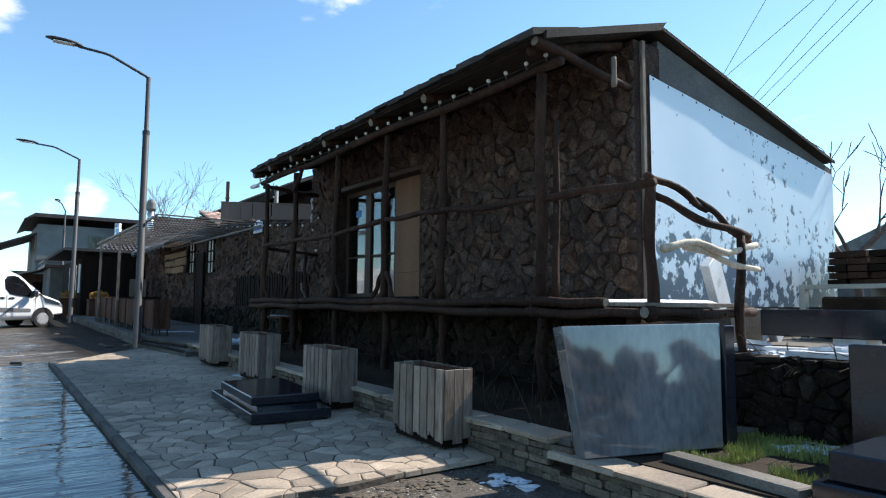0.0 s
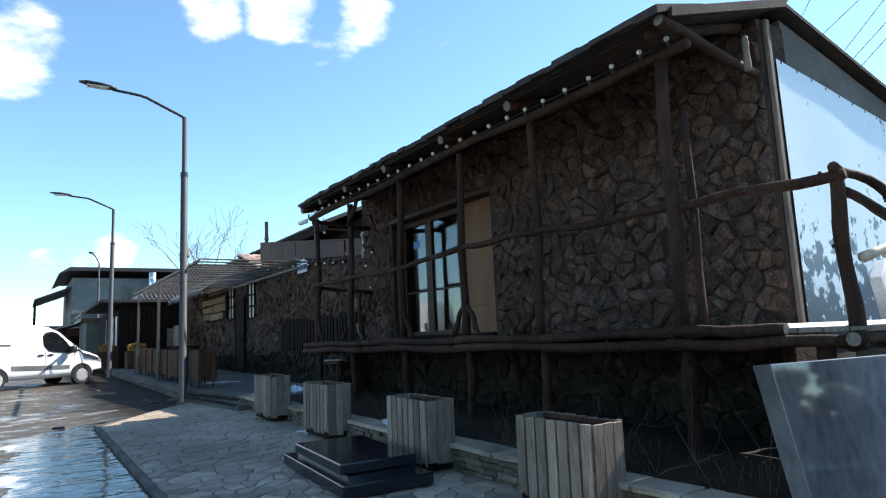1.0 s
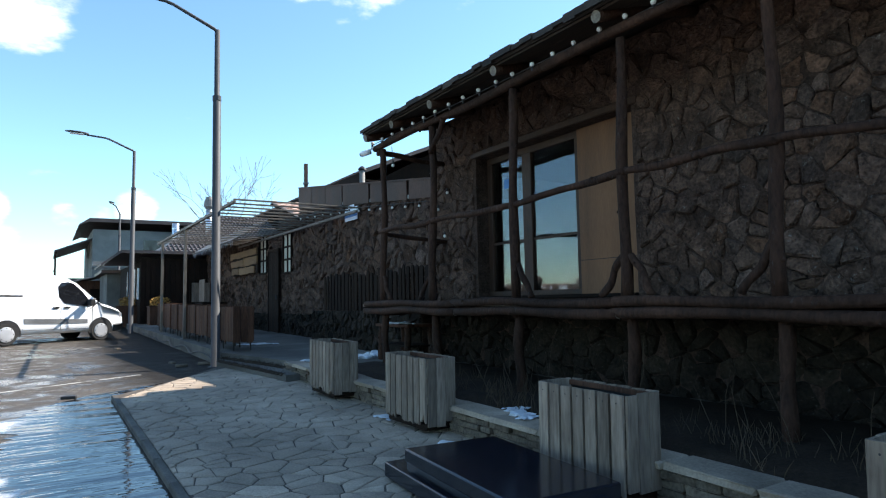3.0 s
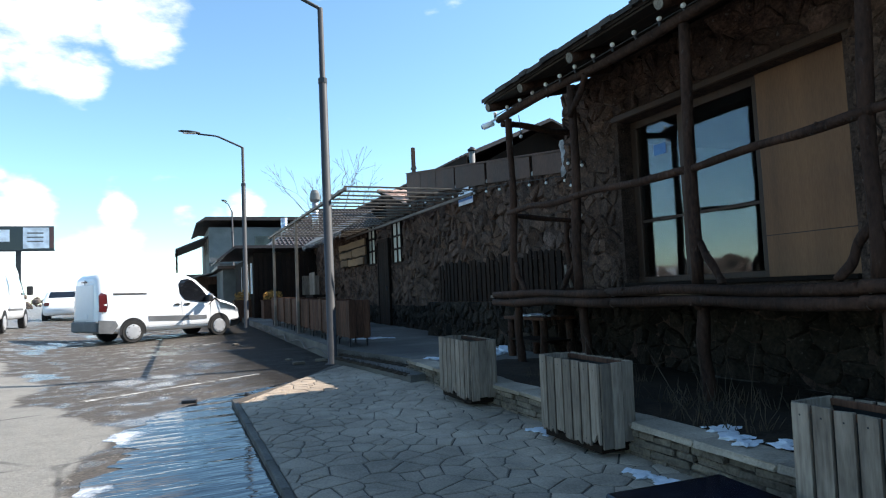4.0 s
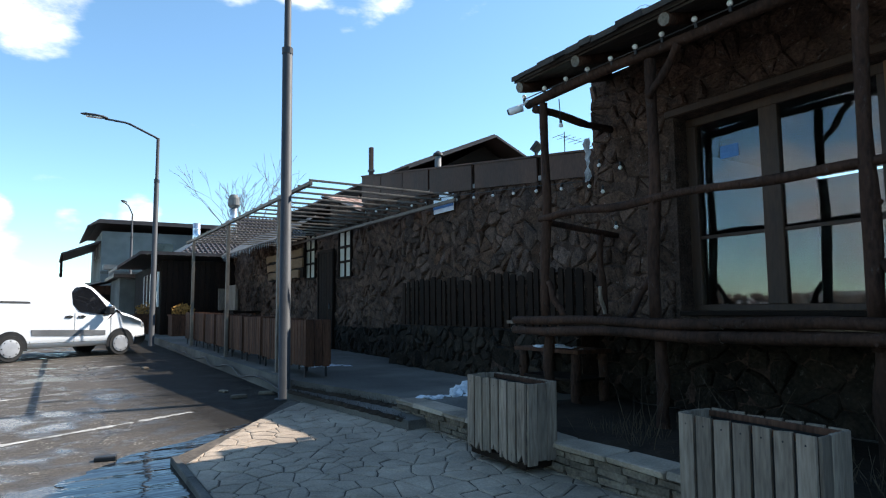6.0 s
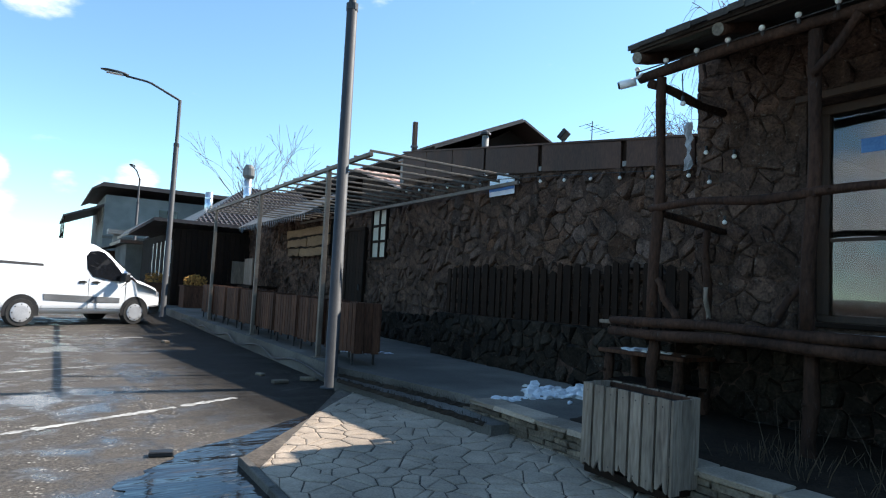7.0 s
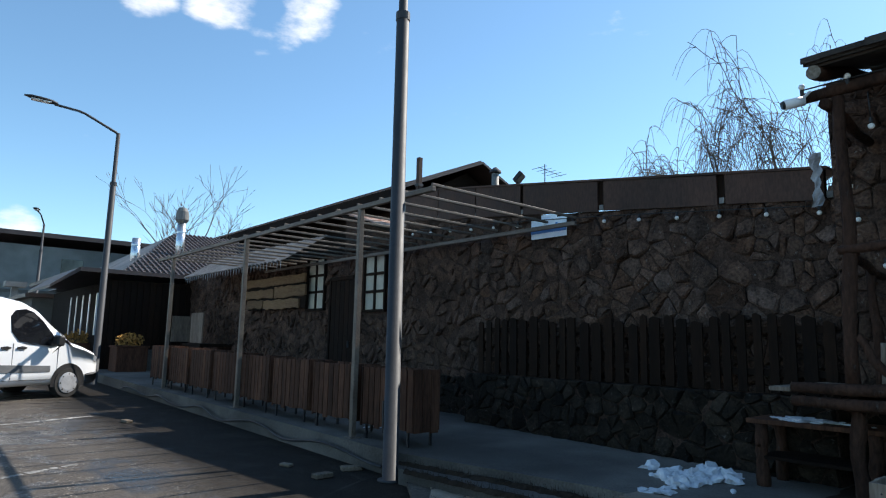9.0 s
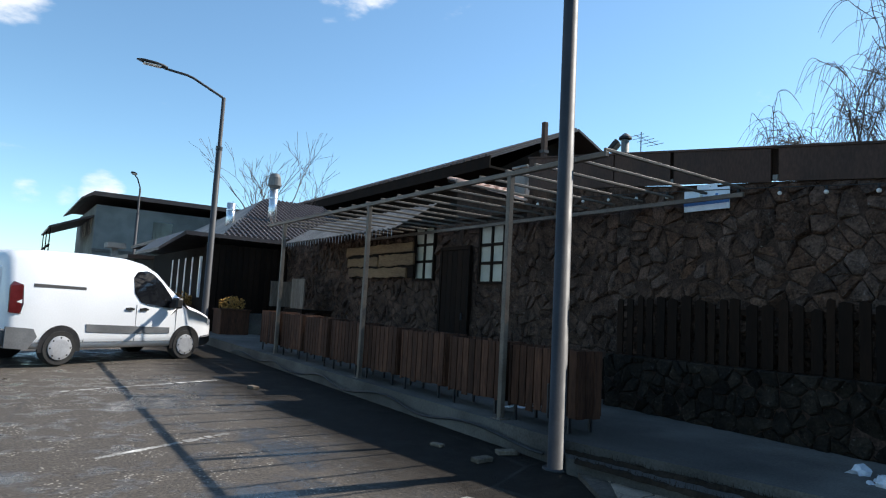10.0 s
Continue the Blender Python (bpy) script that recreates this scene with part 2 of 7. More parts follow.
M["straw"] = mat("dead_weed", (0.030, 0.020, 0.012), (0.095, 0.068, 0.042), 0.9, 9.0, bump=0.2)
M["grass"] = mat("grass", (0.13, 0.17, 0.035), (0.40, 0.42, 0.12), 0.8, 9.0, bump=0.0)
M["bark"] = mat("bark", (0.075, 0.055, 0.045), (0.19, 0.15, 0.125), 0.9, 8.0, bump=0.5)
M["tile"] = mat("clay_tile", (0.36, 0.20, 0.145), (0.74, 0.53, 0.43), 0.8, 6.0, bump=0.3, vary=0.35)
M["metaltile"] = mat("brown_metal_roof", (0.045, 0.032, 0.029), (0.085, 0.062, 0.056), 0.5, 3.0, bump=0.1)
M["corrug"] = mat("grey_corrugated_sheet", (0.1200, 0.1200, 0.1160), (0.2400, 0.2400, 0.2280), 0.6, 3.0, bump=0.15)
M["white"] = mat("white_paint", (0.76, 0.77, 0.78), (0.83, 0.84, 0.85), 0.35, 1.2, bump=0.0, stain=0.05, coat=0.6)
M["greyplastic"] = mat("grey_plastic", (0.10, 0.105, 0.11), (0.15, 0.155, 0.16), 0.6, 6.0, bump=0.1)
M["tyre"] = mat("tyre", (0.015, 0.015, 0.015), (0.035, 0.034, 0.033), 0.8, 12.0, bump=0.3)
M["hub"] = mat("wheel_cover", (0.42, 0.43, 0.45), (0.56, 0.57, 0.59), 0.4, 6.0, metal=0.4, bump=0.05)
M["red"] = mat("red_lens", (0.060, 0.0066, 0.0075), (0.095, 0.0118, 0.0130), 0.2, 6.0, bump=0.0, coat=0.5)
M["bulb"] = mat("frosted_bulb", (0.70, 0.69, 0.66), (0.85, 0.84, 0.80), 0.35, 9.0, bump=0.0, stain=0.05)
M["signblue"] = mat("blue_print", (0.05, 0.17, 0.42), (0.10, 0.26, 0.55), 0.5, 5.0, bump=0.0)
M["signwhite"] = mat("white_print", (0.60, 0.68, 0.78), (0.74, 0.80, 0.86), 0.5, 5.0, bump=0.0)
M["orange"] = mat("dry_orange_shrub", (0.30, 0.14, 0.03), (0.55, 0.30, 0.07), 0.8, 9.0, bump=0.1)
M["hill"] = mat("far_hill", (0.16, 0.18, 0.19), (0.30, 0.31, 0.31), 0.95, 0.02, bump=0.0)
M["cream"] = mat("cream_blind", (0.3750, 0.3525, 0.2850), (0.4950, 0.4725, 0.3975), 0.6, 4.0, bump=0.1)
M["plank"] = mat("pale_plank", (0.115, 0.064, 0.030), (0.215, 0.132, 0.068), 0.8, 5.0, bump=0.3, vary=0.15, stretch=(1, 0.2, 1))
M["polythene"] = mat("torn_polythene", (0.2250, 0.2400, 0.2600), (0.3600, 0.3750, 0.4000), 0.3, 12.0, bump=0.6)
M["paint"] = mat("worn_road_paint", (0.16, 0.15, 0.135), (0.62, 0.60, 0.56), 0.8, 9.0, bump=0.3, bump_scale=50, stain=0.5)
M["oldsheet"] = mat("old_tin_sheet", (0.085, 0.076, 0.068), (0.205, 0.188, 0.168), 0.55, 4.0, bump=0.2, stain=0.45)
M["interior"] = mat("interior_plaster", (0.10, 0.09, 0.08), (0.18, 0.165, 0.15), 0.9, 2.0)


def glass_mat(name, ior=1.75, tint=(0.80, 0.86, 0.88)):
    m = bpy.data.materials.new(name)
    m.use_nodes = True
    b = m.node_tree.nodes["Principled BSDF"]
    b.inputs["Base Color"].default_value = (*tint, 1)
    b.inputs["Roughness"].default_value = 0.015
    b.inputs["Transmission Weight"].default_value = 1.0
    b.inputs["IOR"].default_value = ior
    return m


M["glass"] = glass_mat("window_glass", 1.56)
M["carglass"] = mat("tinted_car_glass", (0.006, 0.007, 0.009), (0.012, 0.013, 0.016), 0.04, 4.0, bump=0.0, spec=0.8, rough_var=0.01)


def ground_mat():
    """Dry pale asphalt by the road, dark wet asphalt beside the buildings, bare earth by the rubble."""
    m = bpy.data.materials.new("asphalt_ground")
    m.use_nodes = True
    n, l = m.node_tree.nodes, m.node_tree.links
    b = n["Principled BSDF"]
    geo = n.new("ShaderNodeNewGeometry")
    sep = n.new("ShaderNodeSeparateXYZ")
    l.new(geo.outputs["Position"], sep.inputs[0])

    def noise_tex(scale, detail=6.0, rough=0.55):
        t = n.new("ShaderNodeTexNoise")
        t.inputs["Scale"].default_value, t.inputs["Detail"].default_value, t.inputs["Roughness"].default_value = scale, detail, rough
        l.new(geo.outputs["Position"], t.inputs["Vector"])
        return t.outputs["Fac"]

    def math_node(op, a, c=None, clampit=False):
        t = n.new("ShaderNodeMath")
        t.operation, t.use_clamp = op, clampit
        for i, v in enumerate((a, c)):
            if v is None:
                continue
            if isinstance(v, (int, float)):
                t.inputs[i].default_value = v
            else:
                l.new(v, t.inputs[i])
        return t.outputs[0]

    def ramp(v, a, c, lo=0.0, hi=1.0):
        t = n.new("ShaderNodeMapRange")
        for k, val in zip(("From Min", "From Max", "To Min", "To Max"), (a, c, lo, hi)):
            t.inputs[k].default_value = val
        l.new(v, t.inputs["Value"])
        return t.outputs[0]

    def mix(f, a, c):
        t = n.new("ShaderNodeMix")
        t.data_type = "RGBA"
        l.new(f, t.inputs[0])
        for i, v in ((6, a), (7, c)):
            if isinstance(v, tuple):
                t.inputs[i].default_value = (*v, 1)
            else:
                l.new(v, t.inputs[i])
        return t.outputs[2]

    grain, mid, big = noise_tex(42.0, 6.0, 0.7), noise_tex(3.0), noise_tex(0.45, 5.0)
    n_add = math_node("ADD", sep.outputs["X"], math_node("MULTIPLY", math_node("SUBTRACT", big, 0.5), 2.6))
    n_add = math_node("ADD", n_add, math_node("MULTIPLY", math_node("SUBTRACT", mid, 0.5), 0.5))
    # wetness: right of a slanting line that leaves the pavement and runs out to the road
    slant = math_node("ADD", n_add, math_node("MULTIPLY", math_node("MAXIMUM", math_node("SUBTRACT", sep.outputs["Y"], 12.3), 0.0), 0.33))
    wet = ramp(slant, -0.50, -0.36)
    dry = mix(ramp(grain, 0.3, 0.7), (0.15, 0.138, 0.12), (0.27, 0.255, 0.225))
    dry = mix(ramp(mid, 0.45, 0.9), dry, (0.15, 0.14, 0.122))
    damp = mix(ramp(grain, 0.35, 0.68), (0.016, 0.0130, 0.0105), (0.130, 0.107, 0.084))
    damp = mix(ramp(mid, 0.52, 0.8), damp, (0.115, 0.103, 0.088))
    pool = ramp(noise_tex(0.75, 5.0, 0.5), 0.55, 0.62)
    damp = mix(math_node("MULTIPLY", pool, 0.4), damp, (0.030, 0.027, 0.024))
    chips = n.new("ShaderNodeTexVoronoi")
    chips.inputs["Scale"].default_value = 24.0
    l.new(geo.outputs["Position"], chips.inputs["Vector"])
    chip = math_node("MULTIPLY", ramp(chips.outputs["Distance"], 0.30, 0.20), ramp(noise_tex(2.2, 6.0, 0.7), 0.50, 0.58))
    damp = mix(chip, damp, (0.42, 0.38, 0.32))
    col = mix(wet, dry, damp)
    # kerb band: wet mud, darkened further with the buildings' shade painted in
    mud_shade = math_node("ADD", sep.outputs["X"], math_node("MULTIPLY", math_node("SUBTRACT", noise_tex(1.1), 0.5), 1.3))
    mud_shade = math_node("MULTIPLY", ramp(mud_shade, 0.75, 1.6), ramp(sep.outputs["Y"], 13.9, 14.8))
    col = mix(mud_shade, col, mix(ramp(grain, 0.4, 0.7), (0.008, 0.0064, 0.005), (0.032, 0.026, 0.020)))
    far = ramp(sep.outputs["X"], -4.6, -5.4)
    road = mix(ramp(grain, 0.3, 0.7), (0.12, 0.12, 0.118), (0.20, 0.20, 0.195))
    col = mix(far, col, road)
    crack = n.new("ShaderNodeTexVoronoi")
    crack.feature = "DISTANCE_TO_EDGE"
    crack.inputs["Scale"].default_value = 0.42
    l.new(geo.outputs["Position"], crack.inputs["Vector"])
    cr = math_node("MULTIPLY", ramp(crack.outputs["Distance"], 0.012, 0.004), ramp(noise_tex(0.9), 0.45, 0.6))
    col = mix(cr, col, (0.04, 0.036, 0.032))
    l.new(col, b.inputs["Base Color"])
    film = math_node("MULTIPLY", math_node("MULTIPLY", wet, math_node("MAXIMUM", ramp(mid, 0.50, 0.64), pool)), math_node("SUBTRACT", 1.0, math_node("MULTIPLY", mud_shade, 0.85)))
    l.new(ramp(mud_shade, 0.0, 1.0, 0.5, 0.15), b.inputs["Specular IOR Level"])
    l.new(ramp(film, 0.0, 1.0, 0.80, 0.17), b.inputs["Roughness"])
    bp = n.new("ShaderNodeBump")
    bp.inputs["Distance"].default_value = 0.015
    l.new(ramp(math_node("MULTIPLY", wet, pool), 0.0, 1.0, 0.8, 0.12), bp.inputs["Strength"])
    l.new(math_node("ADD", grain, math_node("MULTIPLY", mid, 1.6)), bp.inputs["Height"])
    l.new(bp.outputs[0], b.inputs["Normal"])
    return m


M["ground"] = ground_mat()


def puddle_mat():
    """Shallow water with wind ripples and patches of thin white ice over asphalt."""
    m = bpy.data.materials.new("icy_puddle")
    m.use_nodes = True
    n, l = m.node_tree.nodes, m.node_tree.links
    b = n["Principled BSDF"]
    geo = n.new("ShaderNodeNewGeometry")
    mp = n.new("ShaderNodeMapping")
    mp.inputs["Scale"].default_value = (0.30, 1.25, 1)
    mp.inputs["Rotation"].default_value = (0, 0, 0.12)
    l.new(geo.outputs["Position"], mp.inputs[0])
    rip = n.new("ShaderNodeTexNoise")
    rip.inputs["Scale"].default_value, rip.inputs["Detail"].default_value = 2.6, 4.0
    l.new(mp.outputs[0], rip.inputs["Vector"])
    ice = n.new("ShaderNodeTexNoise")
    ice.inputs["Scale"].default_value, ice.inputs["Detail"].default_value, ice.inputs["Roughness"].default_value = 1.3, 8.0, 0.65
    l.new(geo.outputs["Position"], ice.inputs["Vector"])
    r = n.new("ShaderNodeMapRange")
    r.inputs["From Min"].default_value, r.inputs["From Max"].default_value = 0.60, 0.70
    sep = n.new("ShaderNodeSeparateXYZ")
    l.new(geo.outputs["Position"], sep.inputs[0])
    rim = n.new("ShaderNodeMapRange")
    rim.inputs["From Min"].default_value, rim.inputs["From Max"].default_value = 0.35, -0.25
    rim.inputs["To Min"].default_value, rim.inputs["To Max"].default_value = -0.22, 0.13
    l.new(sep.outputs["X"], rim.inputs["Value"])
    icy = n.new("ShaderNodeMath")
    l.new(ice.outputs["Fac"], icy.inputs[0])
    l.new(rim.outputs[0], icy.inputs[1])
    l.new(icy.outputs[0], r.inputs["Value"])
    c = n.new("ShaderNodeMix")
    c.data_type = "RGBA"
    c.inputs[6].default_value, c.inputs[7].default_value = (0.012, 0.014, 0.018, 1), (0.50, 0.52, 0.55, 1)
    l.new(r.outputs[0], c.inputs[0])
    l.new(c.outputs[2], b.inputs["Base Color"])
    rr = n.new("ShaderNodeMapRange")
    rr.inputs["To Min"].default_value, rr.inputs["To Max"].default_value = 0.06, 0.34
    l.new(r.outputs[0], rr.inputs["Value"])
    l.new(rr.outputs[0], b.inputs["Roughness"])
    b.inputs["Specular IOR Level"].default_value = 0.5
    bp = n.new("ShaderNodeBump")
    bp.inputs["Strength"].default_value, bp.inputs["Distance"].default_value = 0.46, 0.06
    l.new(rip.outputs["Fac"], bp.inputs["Height"])
    l.new(bp.outputs[0], b.inputs["Normal"])
    return m


M["puddle"] = puddle_mat()


def banner_mat():
    """A faded print of a snowy forest: pale sky above, dark speckled trees below."""
    m = bpy.data.materials.new("banner_print")
    m.use_nodes = True
    n, l = m.node_tree.nodes, m.node_tree.links
    b = n["Principled BSDF"]
    tc = n.new("ShaderNodeTexCoord")
    sep = n.new("ShaderNodeSeparateXYZ")
    l.new(tc.outputs["Object"], sep.inputs[0])
    mp = n.new("ShaderNodeMapping")
    mp.inputs["Scale"].default_value = (1.5, 1.0, 1.25)
    l.new(tc.outputs["Object"], mp.inputs[0])
    t1 = n.new("ShaderNodeTexNoise")
    t1.inputs["Scale"].default_value, t1.inputs["Detail"].default_value, t1.inputs["Roughness"].default_value = 3.4, 6.0, 0.62
    l.new(mp.outputs[0], t1.inputs["Vector"])
    t2 = n.new("ShaderNodeTexNoise")
    t2.inputs["Scale"].default_value, t2.inputs["Detail"].default_value = 0.62, 3.0
    l.new(tc.outputs["Object"], t2.inputs["Vector"])
    h = n.new("ShaderNodeMapRange")
    h.inputs["From Min"].default_value, h.inputs["From Max"].default_value = 3.3, 1.6
    h.inputs["To Min"].default_value, h.inputs["To Max"].default_value = -0.19, 0.085
    l.new(sep.outputs["Z"], h.inputs["Value"])
    a = n.new("ShaderNodeMath")
    clumps = n.new("ShaderNodeMath")
    clumps.operation = "MULTIPLY_ADD"
    clumps.inputs[1].default_value, clumps.inputs[2].default_value = 0.5, -0.25
    l.new(t2.outputs["Fac"], clumps.inputs[0])
    trees = n.new("ShaderNodeMath")
    l.new(clumps.outputs[0], trees.inputs[0])
    l.new(h.outputs[0], trees.inputs[1])
    l.new(t1.outputs["Fac"], a.inputs[0])
    l.new(trees.outputs[0], a.inputs[1])
    r = n.new("ShaderNodeMapRange")
    r.inputs["From Min"].default_value, r.inputs["From Max"].default_value = 0.485, 0.535
    l.new(a.outputs[0], r.inputs["Value"])
    pale = n.new("ShaderNodeMix")
    pale.data_type = "RGBA"
    pale.inputs[6].default_value, pale.inputs[7].default_value = (0.62, 0.75, 0.84, 1), (0.80, 0.86, 0.90, 1)
    l.new(t2.outputs["Fac"], pale.inputs[0])
    c = n.new("ShaderNodeMix")
    c.data_type = "RGBA"
    c.inputs[7].default_value = (0.085, 0.125, 0.17, 1)
    l.new(pale.outputs[2], c.inputs[6])
    l.new(r.outputs[0], c.inputs[0])
    l.new(c.outputs[2], b.inputs["Base Color"])
    b.inputs["Roughness"].default_value = 0.4
    return m


M["banner"] = banner_mat()

# ---- helpers for meshes ----


def thing(name, label, category, loc=(0, 0, 0), rot=0.0, group="", kind=""):
    """An empty at a thing's base, which its parts hang from."""
    ob = new(name)
    ob.empty_display_size = 0.1
    ob.matrix_world = pose(*loc, 0, 0, rot)
    return tagged(ob, label, category, group, kind)


def finish(name, bm, material, smooth=False):
    me = bpy.data.meshes.new(name)
    bm.normal_update()
    bm.to_mesh(me)
    bm.free()
    me.materials.append(M[material])
    if smooth:
        me.shade_smooth()
    return me


def part(name, bm, material, parent, label="", smooth=False):
    ob = new(name, finish(name, bm, material, smooth))
    ob.parent = parent
    return tagged(ob, label) if label else ob


def solo(name, bm, material, label, category="", group="", kind="", smooth=False):
    """A thing, or a piece of the setting, that is one mesh."""
    return tagged(new(name, finish(name, bm, material, smooth)), label, category, group, kind)


def box(bm, x0, x1, y0, y1, z0, z1, bevel=0.0):
    v = [bm.verts.new(p) for p in ((x0, y0, z0), (x1, y0, z0), (x1, y1, z0), (x0, y1, z0), (x0, y0, z1), (x1, y0, z1), (x1, y1, z1), (x0, y1, z1))]
    fs = [bm.faces.new([v[i] for i in f]) for f in ((3, 2, 1, 0), (4, 5, 6, 7), (0, 1, 5, 4), (1, 2, 6, 5), (2, 3, 7, 6), (3, 0, 4, 7))]
    if bevel:
        es = list({e for f in fs for e in f.edges})
        bmesh.ops.bevel(bm, geom=es, offset=bevel, segments=1, affect="EDGES")
    return bm


def boxed(*a, bevel=0.0):
    return box(bmesh.new(), *a, bevel=bevel)


def prism(bm, poly, axis, a, b):
    """A polygon of 2D points pulled along an axis from a to b."""
    def put(p, c):
        return {"x": (c, p[0], p[1]), "y": (p[0], c, p[1]), "z": (p[0], p[1], c)}[axis]
    lo = [bm.verts.new(put(p, a)) for p in poly]
    hi = [bm.verts.new(put(p, b)) for p in poly]
    n = len(poly)
    bm.faces.new(lo[::-1])
    bm.faces.new(hi)
    for i in range(n):
        bm.faces.new((lo[i], lo[(i + 1) % n], hi[(i + 1) % n], hi[i]))
    bmesh.ops.recalc_face_normals(bm, faces=bm.faces)
    return bm


def tube(bm, pts, radii, sides=8, cap=True, rough=0.0, rng=None):
    """A round bar along points, with a radius at each."""
    rng = rng or RND
    rings = []
    pts = [Vector(p) for p in pts]
    up = Vector((0.31, 0.17, 0.93))
    for i, p in enumerate(pts):
        d = (pts[min(i + 1, len(pts) - 1)] - pts[max(i - 1, 0)]).normalized()
        a = d.cross(up if abs(d.dot(up)) < 0.95 else Vector((1, 0, 0))).normalized()
        b = d.cross(a)
        ring = []
        for k in range(sides):
            th = 2 * math.pi * k / sides
            r = radii[i] * (1 + rough * (rng.random() - 0.5))
            ring.append(bm.verts.new(p + (a * math.cos(th) + b * math.sin(th)) * r))
        rings.append(ring)
    for r0, r1 in zip(rings, rings[1:]):
        for k in range(sides):
            bm.faces.new((r0[k], r0[(k + 1) % sides], r1[(k + 1) % sides], r1[k]))
    if cap:
        bm.faces.new(rings[0][::-1])
        bm.faces.new(rings[-1])
    return bm


def log_mesh(p0, p1, r0, r1=None, bend=0.025, steps=9, rng=None, knots=2):
    """A crooked pole with an uneven girth and stubs of branches."""
    rng = rng or RND
    bm = bmesh.new()
    p0, p1 = Vector(p0), Vector(p1)
    r1 = r1 or r0 * 0.85
    d = p1 - p0
    side = d.cross(Vector((0.2, 0.5, 0.8))).normalized()
    side2 = d.cross(side).normalized()
    ph, ph2 = rng.random() * 6, rng.random() * 6
    pts, rad = [], []
    for i in range(steps + 1):
        t = i / steps
        w = bend * math.sin(math.pi * t)
        pts.append(p0 + d * t + side * w * math.sin(ph + 5 * t) + side2 * w * math.cos(ph2 + 6 * t))
        rad.append((r0 + (r1 - r0) * t) * (1 + 0.08 * math.sin(ph2 + 11 * t)))
    tube(bm, pts, rad, 10, True, 0.10, rng)
    for _ in range(knots):
        i = rng.randrange(1, steps)
        q = pts[i]
        o = (side * math.cos(ph * 3 + i) + side2 * math.sin(ph * 3 + i)).normalized()
        tube(bm, [q + o * rad[i] * 0.6, q + o * (rad[i] * 1.05 + 0.012)], [rad[i] * 0.42, rad[i] * 0.26], 6)
    return bm


def disc(bm, c, d, r, sides=10):
    """A flat round face at c, looking along d."""
    d = Vector(d).normalized()
    a = d.cross(Vector((0.3, 0.2, 0.9))).normalized()
    b = d.cross(a)
    bm.faces.new([bm.verts.new(Vector(c) + (a * math.cos(2 * math.pi * k / sides) + b * math.sin(2 * math.pi * k / sides)) * r) for k in range(sides)])
    return bm


def clip(poly, nx, ny, c):
    """The part of a convex polygon where nx*u + ny*v <= c."""
    out = []
    for i, p in enumerate(poly):
        q = poly[(i + 1) % len(poly)]
        dp, dq = nx * p[0] + ny * p[1] - c, nx * q[0] + ny * q[1] - c
        if dp <= 0:
            out.append(p)
        if dp * dq < 0:
            t = dp / (dp - dq)
            out.append((p[0] + (q[0] - p[0]) * t, p[1] + (q[1] - p[1]) * t))
    return out


def rubble(u0, u1, v0, v1, su, sv, rng, jitter=0.85, holes=(), drop=0.0):
    """Irregular convex stones that fill a rectangle, but for its holes."""
    nu, nv = max(1, round((u1 - u0) / su)), max(1, round((v1 - v0) / sv))
    su, sv = (u1 - u0) / nu, (v1 - v0) / nv
    pts = {}
    for i in range(-1, nu + 1):
        for j in range(-1, nv + 1):
            if rng.random() < drop:
                continue
            pts[i, j] = (u0 + (i + 0.5 + (j % 2) * 0.5 - 0.25 + (rng.random() - 0.5) * jitter) * su, v0 + (j + 0.5 + (rng.random() - 0.5) * jitter) * sv)
    cells = []
    for (i, j), p in pts.items():
        poly = [(u0, v0), (u1, v0), (u1, v1), (u0, v1)]
        for di in range(-3, 4):
            for dj in range(-3, 4):
                q = pts.get((i + di, j + dj))
                if q is None or (di == 0 and dj == 0):
                    continue
                nx, ny = q[0] - p[0], q[1] - p[1]
                poly = clip(poly, nx, ny, nx * (p[0] + q[0]) / 2 + ny * (p[1] + q[1]) / 2)
                if len(poly) < 3:
                    break
            if len(poly) < 3:
                break
        if len(poly) < 3:
            continue
        cu, cv = sum(a for a, _ in poly) / len(poly), sum(b for _, b in poly) / len(poly)
        dead = False
        for a0, a1, b0, b1 in holes:
            gaps = (a0 - cu, cu - a1, b0 - cv, cv - b1)
            k = max(range(4), key=lambda g: gaps[g])
            if gaps[k] < 0:
                dead = True
                break
            poly = clip(poly, *((1, 0, a0), (-1, 0, -a1), (0, 1, b0), (0, -1, -b1))[k])
            if len(poly) < 3:
                dead = True
                break
        if dead:
            continue
        area = abs(sum(a[0] * b[1] - b[0] * a[1] for a, b in zip(poly, poly[1:] + poly[:1]))) / 2
        if area > 0.08 * su * sv:
            cells.append(poly)
    return cells


